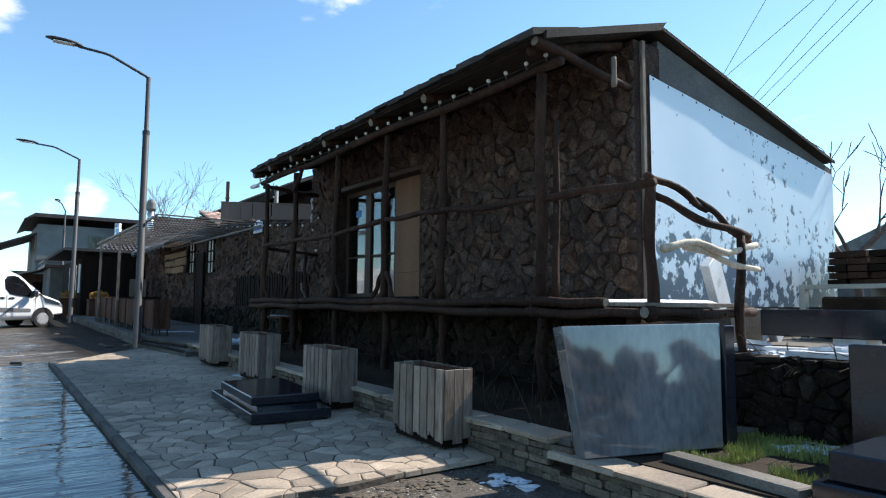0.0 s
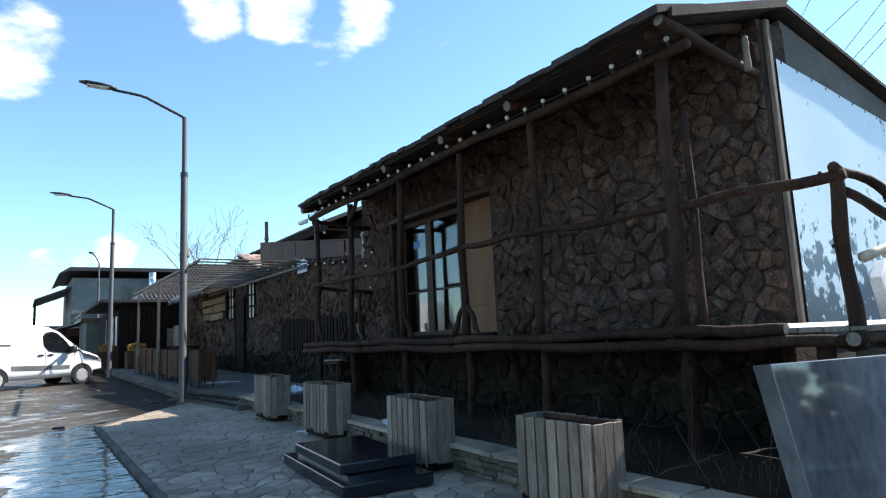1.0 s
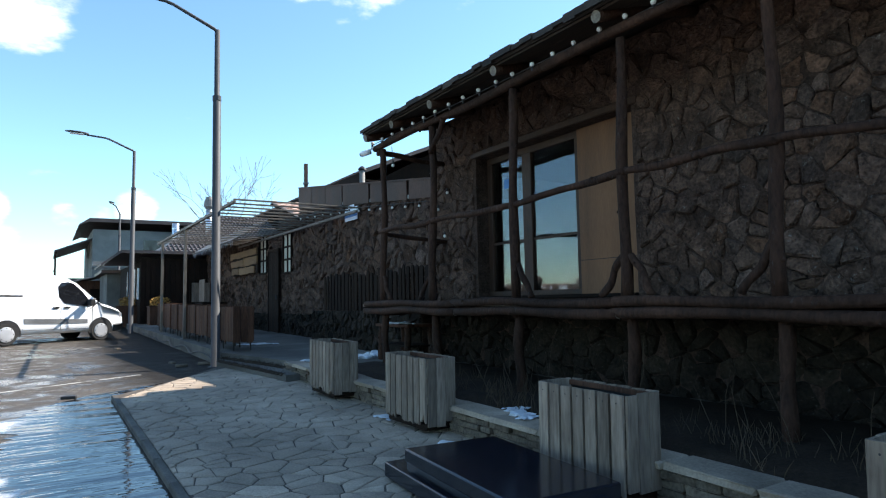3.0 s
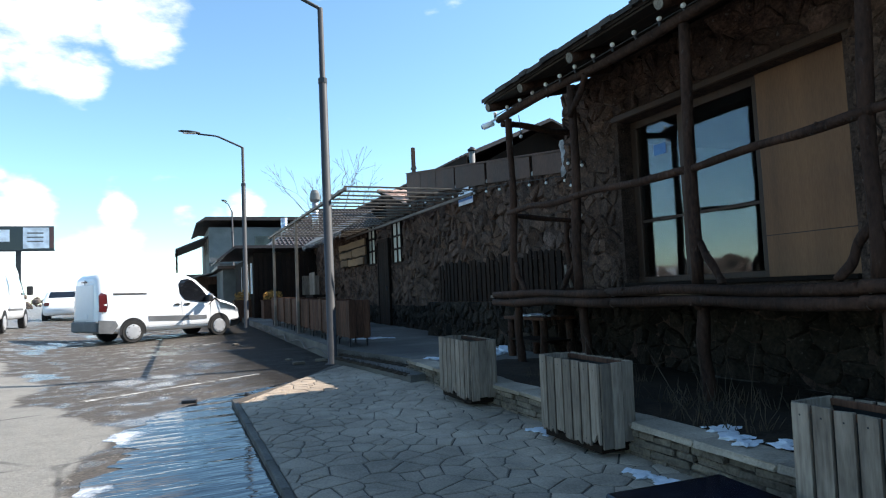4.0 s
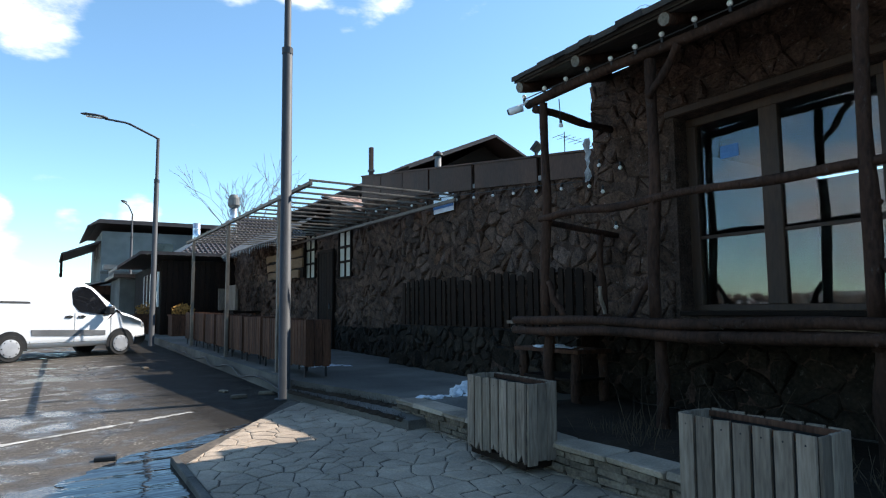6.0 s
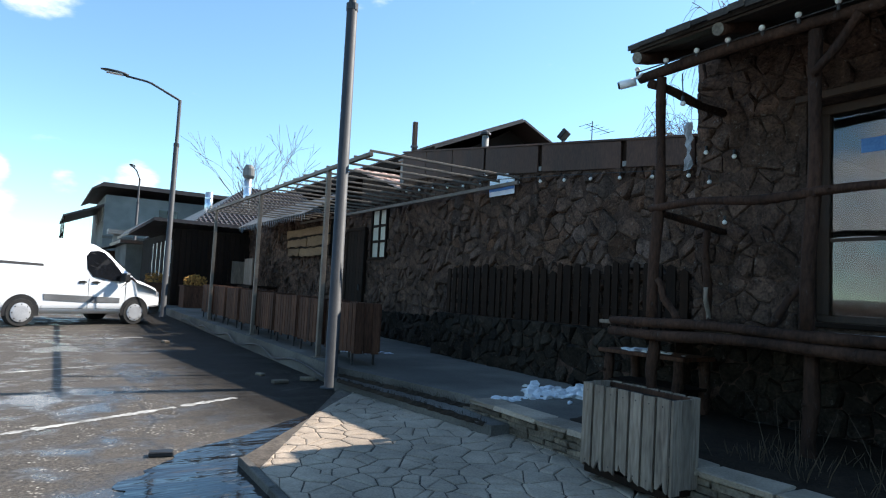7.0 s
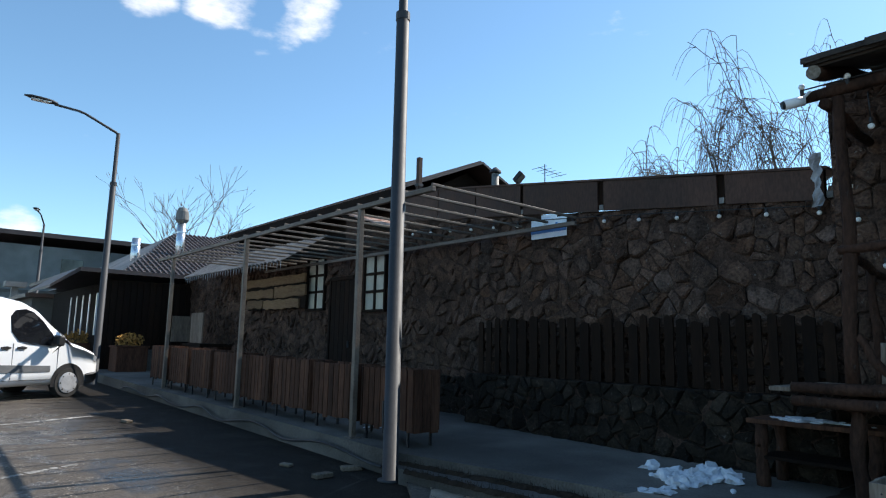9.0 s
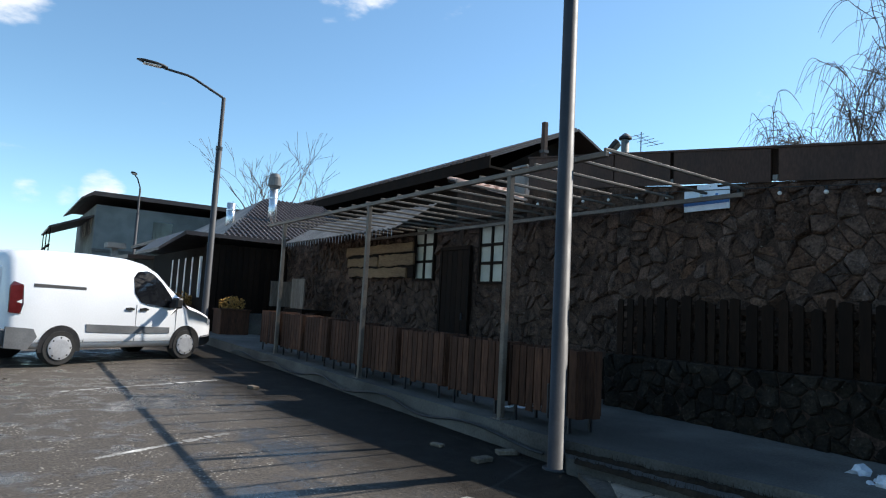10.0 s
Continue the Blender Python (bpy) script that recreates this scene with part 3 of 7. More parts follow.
def stone_data(poly, gap, depth, rng, rounded=True, back=0.03, dome=0.35):
    """Vertices (u, v, out) round the stone's middle, and faces, of one stone with a rough rounded front."""
    cu, cv = sum(a for a, _ in poly) / len(poly), sum(b for _, b in poly) / len(poly)
    p = [(a - cu, b - cv) for a, b in poly]
    if rounded:
        q = []
        for a, b in zip(p, p[1:] + p[:1]):
            c = rng.uniform(0.06, 0.20)
            q += [(a[0] * (1 - c) + b[0] * c, a[1] * (1 - c) + b[1] * c), (a[0] * c + b[0] * (1 - c), a[1] * c + b[1] * (1 - c))]
        p = q
    r = sum(math.hypot(*a) for a in p) / len(p)
    k = max(0.4, 1 - gap / r)
    w = 0.10 if rounded else 0.05
    p = [(a * k * (1 + w * (rng.random() - 0.5)), b * k * (1 + w * (rng.random() - 0.5))) for a, b in p]
    n = len(p)
    tu, tv = (rng.random() - 0.5) * dome, (rng.random() - 0.5) * dome
    vs = [(a, b, -back) for a, b in p]
    vs += [(a * 0.97, b * 0.97, depth * 0.55 + (a * tu + b * tv) * 0.6) for a, b in p]
    vs += [(a * 0.80, b * 0.80, depth * (0.8 + 0.4 * rng.random()) + (a * tu + b * tv) * 0.9) for a, b in p]
    vs.append((0, 0, depth * (0.95 + 0.25 * rng.random())))
    fs = []
    for g in (0, n):
        fs += [(g + i, g + (i + 1) % n, g + n + (i + 1) % n, g + n + i) for i in range(n)]
    fs += [(2 * n + i, 2 * n + (i + 1) % n, 3 * n) for i in range(n)]
    return (cu, cv), vs, fs


def lay_stones(cells, place, parent, material, rest_material, rng, gap=0.012, depth=0.05, limit=300, name="stone", rest_name="rubble_infill", prefer=None, rounded=True, dome=0.35):
    """Stones as parts of their own up to the limit (the preferred first); the rest joined. place(u, v, out) gives the world place."""
    if prefer:
        cells = sorted(cells, key=prefer)
    rest_v, rest_f = [], []
    o0 = Vector(place(0, 0, 0))
    flip = (Vector(place(1, 0, 0)) - o0).cross(Vector(place(0, 1, 0)) - o0).dot(Vector(place(0, 0, 1)) - o0) < 0
    for i, poly in enumerate(cells):
        (cu, cv), vs, fs = stone_data(poly, gap, depth * (0.7 + 0.6 * rng.random()), rng, rounded, 0.03, dome)
        if flip:
            fs = [f[::-1] for f in fs]
        c = Vector(place(cu, cv, 0))
        w = [Vector(place(cu + a, cv + b, d)) for a, b, d in vs]
        if i < limit:
            me = bpy.data.meshes.new(name)
            me.from_pydata([p - c for p in w], [], fs)
            me.materials.append(M[material])
            ob = new(name, me)
            ob.location = c
            ob.parent = parent
        else:
            k = len(rest_v)
            rest_v += w
            rest_f += [tuple(x + k for x in f) for f in fs]
    if rest_v:
        me = bpy.data.meshes.new(rest_name)
        me.from_pydata(rest_v, [], rest_f)
        me.materials.append(M[rest_material])
        ob = new(rest_name, me)
        ob.parent = parent
        tagged(ob, kind="stuff")


def z_road(y):
    return 0.10 + 0.018 * min(50.0, max(-30.0, y))


def z_ground(x, y):
    """The forecourt rises gently to the main road."""
    t = min(1.0, max(0.0, (-1.8 - x) / 3.2))
    return z_road(y) + 0.27 * t * t * (3 - 2 * t)


def z_pave(y):
    return z_road(y) + 0.06


def z_terrace(y):
    return 0.45 + 0.0135 * y


# ---- ground ----
def build_ground():
    bm = bmesh.new()
    xs = [-1500, -400, -120, -60, -30, -15, -8, -5, -4.2, -3.4, -2.6, -1.8, 0, 4, 8, 15, 30, 60, 120, 400, 1500]
    ys = [-1500, -400, -120, -30, -10, 0, 10, 20, 30, 40, 50, 70, 120, 400, 1500]
    grid = [[bm.verts.new((x, y, z_ground(x, y))) for x in xs] for y in ys]
    for r0, r1 in zip(grid, grid[1:]):
        for i in range(len(xs) - 1):
            bm.faces.new((r0[i], r0[i + 1], r1[i + 1], r1[i]))
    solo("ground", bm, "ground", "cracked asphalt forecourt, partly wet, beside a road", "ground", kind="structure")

    # puddle along the pavement's edge
    rng = random.Random(3)
    bm = bmesh.new()
    left, right = [], []
    for i in range(241):
        y = 2.2 + i * 12.9 / 240
        wide = 1.15 + 0.30 * noise.noise((y * 0.8, 3.1, 0)) * 2 + 0.12 * noise.noise((y * 3.0, 7.7, 0)) * 2 + 0.07 * noise.noise((y * 9.0, 1.7, 0)) * 2
        edge = 0.915 + max(0.0, y - 13.3) * 0.84
        wide *= 1.0 if y < 13.0 else max(0.03, 1 - (y - 13.0) / 2.1)
        right.append(bm.verts.new((edge, y, z_road(y) + 0.006)))
        left.append(bm.verts.new((edge - wide, y, z_road(y) + 0.005)))
    for i in range(240):
        bm.faces.new((left[i], right[i], right[i + 1], left[i + 1]))
    solo("puddle", bm, "puddle", "rippled icy puddle beside the paved strip", "puddle", kind="structure")

    # worn paint lines of the parking bays
    for (x0, y0), (x1, y1), wdt in (((-0.95, 22.2), (1.45, 23.0), 0.10), ((-0.95, 18.3), (0.45, 18.95), 0.09), ((-0.9, 14.75), (1.6, 16.0), 0.11)):
        bm = bmesh.new()
        steps = 40
        d = Vector((x1 - x0, y1 - y0, 0))
        nrm = Vector((-d.y, d.x, 0)).normalized()
        for k in range(steps):
            if rng.random() < 0.05:
                continue
            a, b = Vector((x0, y0, 0)) + d * (k / steps), Vector((x0, y0, 0)) + d * ((k + 1) / steps)
            w0, w1 = wdt * (0.15 + 0.5 * rng.random()), wdt * (0.15 + 0.5 * rng.random())
            q = [a - nrm * w0, b - nrm * w1, b + nrm * w1, a + nrm * w0]
            bm.faces.new([bm.verts.new((p.x, p.y, z_road(p.y) + 0.004)) for p in q])
        solo("bay_line", bm, "paint", "worn white parking bay line on asphalt", "road marking", kind="structure")


def build_pavement():
    pav = thing("pavement", "crazy paving of pale irregular flagstones", "pavement", kind="structure")
    outline = [(0.93, 3.72), (2.1, 3.55), (3.62, 3.75), (3.62, 13.95), (3.12, 16.3), (2.0, 14.55), (0.93, 13.3)]
    bm = bmesh.new()
    top = [bm.verts.new((x, y, z_pave(y) - 0.012)) for x, y in outline]
    low = [bm.verts.new((x, y, z_road(y) - 0.05)) for x, y in outline]
    bm.faces.new(top)
    for i in range(len(outline)):
        bm.faces.new((low[i], low[(i + 1) % len(outline)], top[(i + 1) % len(outline)], top[i]))
    bmesh.ops.recalc_face_normals(bm, faces=bm.faces)
    part("joint_bed", bm, "flagjoint", pav, "dark dirt joints")
    # stone edging
    for k in range(12):
        y0 = 3.75 + k * 0.796
        b2 = bmesh.new()
        box(b2, 0.912, 0.980, -0.39, 0.39, -0.10, -0.003, 0.008)
        e = part("edging_stone", b2, "concrete", pav)
        e.location = (0, y0 + 0.4, z_pave(y0 + 0.4) + 0.004 * (k % 3))
        e.rotation_euler = (0.018, 0, 0)


def build_terrace():
    # raised walk behind the retaining wall
    bm = bmesh.new()
    def zz(y):
        return z_terrace(y)
    outline = [(3.66, 2.8), (6.2, 2.8), (6.2, 33.0), (3.02, 33.0), (3.05, 27.0), (3.10, 16.5), (3.66, 14.1)]
    top = [bm.verts.new((x, y, zz(y))) for x, y in outline]
    low = [bm.verts.new((x, y, zz(y) - 0.5)) for x, y in outline]
    bm.faces.new(top)
    for i in range(len(outline)):
        bm.faces.new((low[i], low[(i + 1) % len(outline)], top[(i + 1) % len(outline)], top[i]))
    bmesh.ops.recalc_face_normals(bm, faces=bm.faces)
    solo("terrace_floor", bm, "concrete", "raised concrete walk along the stone buildings", "walkway", kind="structure")
    # low step between paving and walk
    bm = bmesh.new()
    outline = [(3.35, 13.2), (3.66, 13.2), (3.66, 14.2), (3.14, 16.45), (2.96, 16.2)]
    top = [bm.verts.new((x, y, z_pave(y) + 0.10)) for x, y in outline]
    low = [bm.verts.new((x, y, z_pave(y) - 0.2)) for x, y in outline]
    bm.faces.new(top)
    for i in range(len(outline)):
        bm.faces.new((low[i], low[(i + 1) % len(outline)], top[(i + 1) % len(outline)], top[i]))
    bmesh.ops.recalc_face_normals(bm, faces=bm.faces)
    solo("entrance_step", bm, "concrete", "worn low concrete step up to the walk", "step", kind="structure")
    # ledges of broken concrete with weedy gaps before the walk
    for a, b, w, dz in (((3.66, 13.9), (3.13, 16.4), 0.07, 0.125), ((3.36, 13.3), (2.97, 16.1), 0.05, 0.104)):
        a, b = Vector((*a, 0)), Vector((*b, 0))
        q = random.Random(31)
        d = (b - a).normalized()
        nn = Vector((-d.y, d.x, 0))
        bm = bmesh.new()
        rows = []
        for k in range(41):
            p = a.lerp(b, k / 40)
            h = z_pave(p.y) + dz
            rows.append([bm.verts.new((p.x + nn.x * o, p.y + nn.y * o, h + e)) for o, e in ((-w * q.uniform(0.4, 1.2), -0.03), (-w * 0.2, 0.022 * q.random()), (w * 0.3, 0.022 * q.random()), (w * q.uniform(0.4, 1.2), -0.03))])
        for r0, r1 in zip(rows, rows[1:]):
            for i in range(3):
                bm.faces.new((r0[i], r0[i + 1], r1[i + 1], r1[i]))
        for _ in range(160):
            p = a.lerp(b, q.random()) + nn * q.uniform(-w, w) * 0.5
            h = z_pave(p.y) + dz
            tube(bm, [(p.x, p.y, h), (p.x + q.uniform(-0.02, 0.02), p.y + q.uniform(-0.02, 0.02), h + q.uniform(0.02, 0.07))], [0.003, 0.001], 3, False)
        solo("weedy_gap", bm, "soil", "dark weedy gap between worn concrete ledges", "weeds", kind="stuff")
    # soil under the porch
    rng = random.Random(5)
    bm = bmesh.new()
    nx, ny = 10, 44
    g = [[bm.verts.new((3.72 + 2.2 * i / nx, 2.85 + 10.0 * j / ny, z_terrace(2.85 + 10.0 * j / ny) + (-0.02 if i in (0, nx) or j in (0, ny) else 0.012 + 0.04 * rng.random() + 0.01 * math.sin(j * 0.7 + i)))) for i in range(nx + 1)] for j in range(ny + 1)]
    for a, b in zip(g, g[1:]):
        for i in range(nx):
            bm.faces.new((a[i], a[i + 1], b[i + 1], b[i]))
    solo("soil_bed", bm, "soil", "bare dark soil bed under the log porch", "soil", kind="structure", smooth=True)


# ---- stone house with a log porch ----
WALL1, Y0, Y1 = 5.92, 3.82, 12.78
WIN = (8.33, 11.52, 1.68, 3.90)
EAVE_X, EAVE_Z, RIDGE_X, RIDGE_Z, BACK_X, BACK_Z = 4.36, 4.31, 6.30, 4.92, 11.15, 3.90
ROOF_Y0, ROOF_Y1 = 3.74, 12.47


def roof_z(x):
    if x <= RIDGE_X:
        return EAVE_Z + (RIDGE_Z - EAVE_Z) * (x - EAVE_X) / (RIDGE_X - EAVE_X)
    return RIDGE_Z + (BACK_Z - RIDGE_Z) * (x - RIDGE_X) / (BACK_X - RIDGE_X)


def build_house():
    house = thing("stone_house", "dark basalt rubble house with a shallow roof and log porch", "house")
    a, b, c, d = WIN
    t0, t1 = WALL1, WALL1 + 0.50
    front = None
    for y0, y1, z0, z1 in ((Y0, a, 0.2, 4.72), (b, Y1, 0.2, 4.72), (a, b, 0.2, c), (a, b, d, 4.72)):
        w = part("front_wall", boxed(t0, t1, y0, y1, z0, z1), "mortar", house, "rubble basalt wall with dark joints")
        front = front or w
    # gable walls and back
    xs = [WALL1 + 0.502, RIDGE_X + 0.15, BACK_X]
    gable = [(xs[0], 0.2), (xs[2], 0.2), (xs[2], roof_z(xs[2]) - 0.05), (xs[1], roof_z(xs[1]) - 0.06), (xs[0], roof_z(xs[0]) - 0.06)]
    bm = bmesh.new()
    prism(bm, gable, "y", Y0 + 0.02, Y0 + 0.32)
    part("side_wall", bm, "plaster", house, "grey rendered gable wall")
    bm = bmesh.new()
    prism(bm, gable, "y", Y1 - 0.3, Y1)
    part("side_wall", bm, "plaster", house, "grey rendered gable wall")
    part("back_wall", boxed(BACK_X - 0.30, BACK_X - 0.002, Y0 + 0.322, Y1 - 0.302, 0.2, 3.85), "plaster", house)
    part("room_floor", boxed(t1 + 0.01, BACK_X - 0.32, Y0 + 0.33, Y1 - 0.31, 1.45, 1.55), "interior", house)
    part("room_ceiling", boxed(t1 + 0.01, BACK_X - 0.32, Y0 + 0.33, Y1 - 0.31, 3.90, 3.98), "interior", house)
    # roof: two slopes with thickness
    for nm, x0, x1 in (("front_roof", EAVE_X, RIDGE_X), ("back_roof", RIDGE_X, BACK_X - 0.12)):
        bm = bmesh.new()
        prism(bm, [(x0, roof_z(x0)), (x1, roof_z(x1)), (x1, roof_z(x1) + 0.05), (x0, roof_z(x0) + 0.05)], "y", ROOF_Y0, ROOF_Y1)
        part(nm, bm, "roof", house, "dark felt roof with a ragged edge")
    # ragged felt strips along the eave
    rng = random.Random(11)
    y = ROOF_Y0 - 0.02
    while y < ROOF_Y1 - 0.1:
        w = 0.14 + 0.22 * rng.random()
        o = 0.03 + 0.05 * rng.random() + 0.14 * max(0.0, (8.0 - y) / 4.3)
        bm = bmesh.new()
        z = EAVE_Z + 0.052 - 0.31 * max(0.0, o - 0.09)
        prism(bm, [(EAVE_X - o, z - 0.03 - 0.03 * rng.random()), (EAVE_X + 0.5, roof_z(EAVE_X + 0.5) + 0.055), (EAVE_X + 0.5, roof_z(EAVE_X + 0.5) + 0.075), (EAVE_X - o, z + 0.012 + 0.02 * rng.random())], "y", y, min(y + w * 1.02, ROOF_Y1 + 0.01))
        part("shingle", bm, "roof", house)
        y += w
    part("rake_board", prism(bmesh.new(), [(EAVE_X - 0.02, roof_z(EAVE_X) - 0.03), (RIDGE_X, roof_z(RIDGE_X) - 0.03), (RIDGE_X + 0.12, roof_z(RIDGE_X) + 0.10), (EAVE_X - 0.02, roof_z(EAVE_X) + 0.055)], "y", ROOF_Y0 - 0.04, ROOF_Y0 - 0.002), "roof", house)
    part("rake_board", prism(bmesh.new(), [(RIDGE_X, roof_z(RIDGE_X) + 0.012), (BACK_X - 0.11, roof_z(BACK_X) + 0.012), (BACK_X - 0.11, roof_z(BACK_X) + 0.055), (RIDGE_X, roof_z(RIDGE_X) + 0.055)], "y", ROOF_Y0 - 0.02, ROOF_Y0 - 0.002), "roof", house)
    # soffit boards
    for k in range(5):
        x0 = EAVE_X + 0.03 + k * 0.345
        bm = bmesh.new()
        prism(bm, [(x0, roof_z(x0) - 0.03), (x0 + 0.33, roof_z(x0 + 0.33) - 0.03), (x0 + 0.33, roof_z(x0 + 0.33) - 0.004), (x0, roof_z(x0) - 0.004)], "y", ROOF_Y0 + 0.03, ROOF_Y1 - 0.03)
        part("soffit_board", bm, "soffit", house)
    # window set deep in the opening
    pl = a + 1.12
    fx0, fx1 = WALL1 + 0.22, WALL1 + 0.31
    win = part("window", boxed(fx0, fx1, pl, b, d - 0.10, d, bevel=0.006), "winframe", house, "brown wooden window with large panes")
    for y0, y1, z0, z1 in ((pl, b, c, c + 0.07), (pl, pl + 0.07, c + 0.07, d - 0.10), (b - 0.12, b, c + 0.07, d - 0.10), (10.44, 10.64, c + 0.07, d - 0.10)):
        part("frame_bar", boxed(fx0, fx1, y0, y1, z0, z1, bevel=0.006), "winframe", win)
    for y0, y1 in ((pl + 0.07, 10.44), (10.64, b - 0.12)):
        p = part("pane", boxed(fx0 + 0.04, fx0 + 0.048, y0, y1, c + 0.07, d - 0.10), "glass", win)
        p.visible_shadow = False
        part("glazing_bar", boxed(fx0 + 0.025, fx0 + 0.065, y0, y1, 2.49, 2.525), "winframe", win)
    part("sticker", boxed(fx0 + 0.034, fx0 + 0.038, 10.90, 11.12, 3.36, 3.50), "signblue", win, "faded blue sticker on the glass")
    part("plywood_panel", boxed(fx0 - 0.02, fx0 + 0.01, a, pl - 0.002, c, d, bevel=0.004), "ply", house, "orange plywood sheet closing part of the opening")
    part("plywood_seam", boxed(fx0 - 0.025, fx0 - 0.021, a + 0.01, pl - 0.01, 2.12, 2.13), "winframe", house)
    part("window_sill", boxed(WALL1 - 0.05, WALL1 + 0.40, a + 0.004, b - 0.004, c - 0.05, c - 0.002, bevel=0.008), "darkwood", house)
    part("lintel", boxed(WALL1 - 0.03, WALL1 + 0.20, a - 0.10, b + 0.10, d + 0.003, d + 0.09, bevel=0.01), "winframe", house)
    # corner trim beside the banner
    part("corner_strip", boxed(WALL1 + 0.10, WALL1 + 0.16, Y0 - 0.05, Y0 - 0.002, 1.55, 4.72, bevel=0.006), "greywood", house, "pale splintered corner strip")
    return house, front


def build_banner():
    bm = bmesh.new()
    n = 24
    x0, x1 = 6.20, 11.12
    rows = []
    for j in range(9):
        r = []
        for i in range(n + 1):
            t, s = i / n, j / 8
            x = x0 + (x1 - x0) * t
            top = 4.34 + (3.74 - 4.34) * t
            z = 1.55 + (top - 1.55) * s
            r.append(bm.verts.new((x, Y0 - 0.012 - 0.003 * (1 + math.sin(i * 0.9 + j * 0.5)), z)))
        rows.append(r)
    for a, b in zip(rows, rows[1:]):
        for i in range(n):
            bm.faces.new((a[i], a[i + 1], b[i + 1], b[i]))
    ob = solo("banner", bm, "banner", "faded pale blue vinyl banner printed with a snowy forest", "banner", smooth=True)
    for i in range(17):
        t = i / 16
        part("eyelet", disc(bmesh.new(), (x0 + 0.04 + (x1 - x0 - 0.08) * t, Y0 - 0.04, 4.34 + (3.74 - 4.34) * t - 0.05), (0, -1, 0), 0.018, 8), "galv", ob)


def build_porch():
    rng = random.Random(21)
    P = 4.65
    porch = thing("log_porch", "porch of rough dark logs with a plank deck and railings", "porch")

    def log(name, p0, p1, r0, r1=None, bend=0.03, knots=2, material="log", ends=(), **k):
        r0, r1 = r0 * 0.88, (r1 or r0 * 0.85) * 0.88
        ob = part(name, log_mesh(p0, p1, r0, r1, bend, rng=rng, knots=knots, **k), material, porch, smooth=True)
        for e in ends:
            q, o = (Vector(p0), Vector(p1)) if e == 0 else (Vector(p1), Vector(p0))
            d = (q - o).normalized()
            part("cut_end", disc(bmesh.new(), q + d * 0.004, d, (r0 if e == 0 else (r1 or r0 * 0.85)) * 0.93), "logend", ob, "pale sawn log end")
        return ob

    posts = ((4.10, 0.078), (5.93, 0.064), (7.36, 0.066), (8.99, 0.068), (10.82, 0.068), (12.33, 0.066))
    for y, r in posts:
        log("post", (P, y + 0.02, 1.60), (P + 0.02 * rng.random(), y - 0.02, 4.08), r, r * 0.8, 0.022)
        log("lower_post", (P + 0.05, y + 0.03, z_terrace(y) - 0.06), (P + 0.03, y, 1.44), r * 1.05, r * 0.95, 0.02)
    log("lower_post", (P + 0.05, 2.95, 0.40), (P + 0.03, 2.95, 1.44), 0.08)
    # twin post by the gable corner
    log("post", (P + 0.02, 3.92, 1.60), (P + 0.10, 3.96, 3.55), 0.05, 0.035, 0.015, material="log")
    # purlin under the rafters
    log("purlin", (P - 0.02, Y0 - 0.05, 4.13), (P - 0.02, 8.4, 4.15), 0.062, 0.058, 0.03)
    log("purlin", (P - 0.02, 8.3, 4.15), (P - 0.02, 12.56, 4.13), 0.062, 0.058, 0.03, ends=(1,))
    # rafters
    for y in (3.98, 5.98, 7.38, 8.98, 10.40, 11.5, 12.40):
        z = EAVE_Z - 0.06
        log("rafter", (EAVE_X + 0.02, y, z), (WALL1 - 0.02, y + 0.02, roof_z(WALL1) - 0.12), 0.072, 0.062, 0.02, ends=(0,) if y > 4 else (), knots=1)
    # tie beams from the purlin to the wall at both ends
    log("tie_beam", (P - 0.40, 3.78, 4.25), (WALL1 - 0.05, 3.86, 4.13), 0.06, 0.055, 0.02, ends=(0,))
    log("tie_beam", (P - 0.05, 12.40, 4.03), (WALL1 - 0.02, 12.42, 3.98), 0.055, 0.05, 0.02)
    # deck beams: two logs one over the other
    for x, z, r in ((P - 0.11, 1.475, 0.056), (P - 0.10, 1.583, 0.052)):
        for y0, y1 in ((2.62 if r > 0.054 else 3.16, 4.2), (4.15, 7.45), (7.4, 10.2), (10.1, 12.78)):
            log("deck_beam", (x, y0, z), (x, y1, z + 0.01), r * (0.95 + 0.1 * rng.random()), r, 0.02, 1, ends=(0, 1) if y0 > 3 else (1,))
    for y in (2.75, 4.1, 5.9, 7.4, 9.0, 10.8, 12.4):
        log("joist", (P - 0.03, y, 1.46), (WALL1 - 0.02, y, 1.48), 0.06, 0.055, 0.01, 0)
    y = 2.60
    while y < 12.95:
        w = 0.14 + 0.05 * rng.random()
        part("deck_plank", boxed(P - 0.06, WALL1 - 0.035 if y > 3.75 else 6.05, y, y + w - 0.008, 1.545 + 0.006 * rng.random(), 1.585, bevel=0.004), "greywood", porch)
        y += w
    # handrail, post to post
    ys = [2.70, 4.05, 5.93, 7.36, 8.99, 10.82, 12.33]
    zs = [2.66, 2.69, 2.77, 2.80, 2.71, 2.73, 2.74]
    for i in range(6):
        log("handrail", (P - 0.03, ys[i] - 0.05, zs[i]), (P - 0.03, ys[i + 1] + 0.05, zs[i + 1] + 0.02 * (rng.random() - 0.5)), 0.048, 0.042, 0.03, 3)
    # braces at the posts' feet
    for y, s in ((5.93, 1), (7.36, 1), (7.36, -1), (8.99, -1), (12.33, -1), (10.82, 1)):
        log("brace", (P - 0.04, y + 0.30 * s, 1.64), (P, y + 0.04 * s, 2.02), 0.042, 0.038, 0.02, 1)
    log("brace", (P - 0.02, 10.45, 4.10), (P - 0.02, 10.80, 3.70), 0.045, 0.04, 0.02, 1)
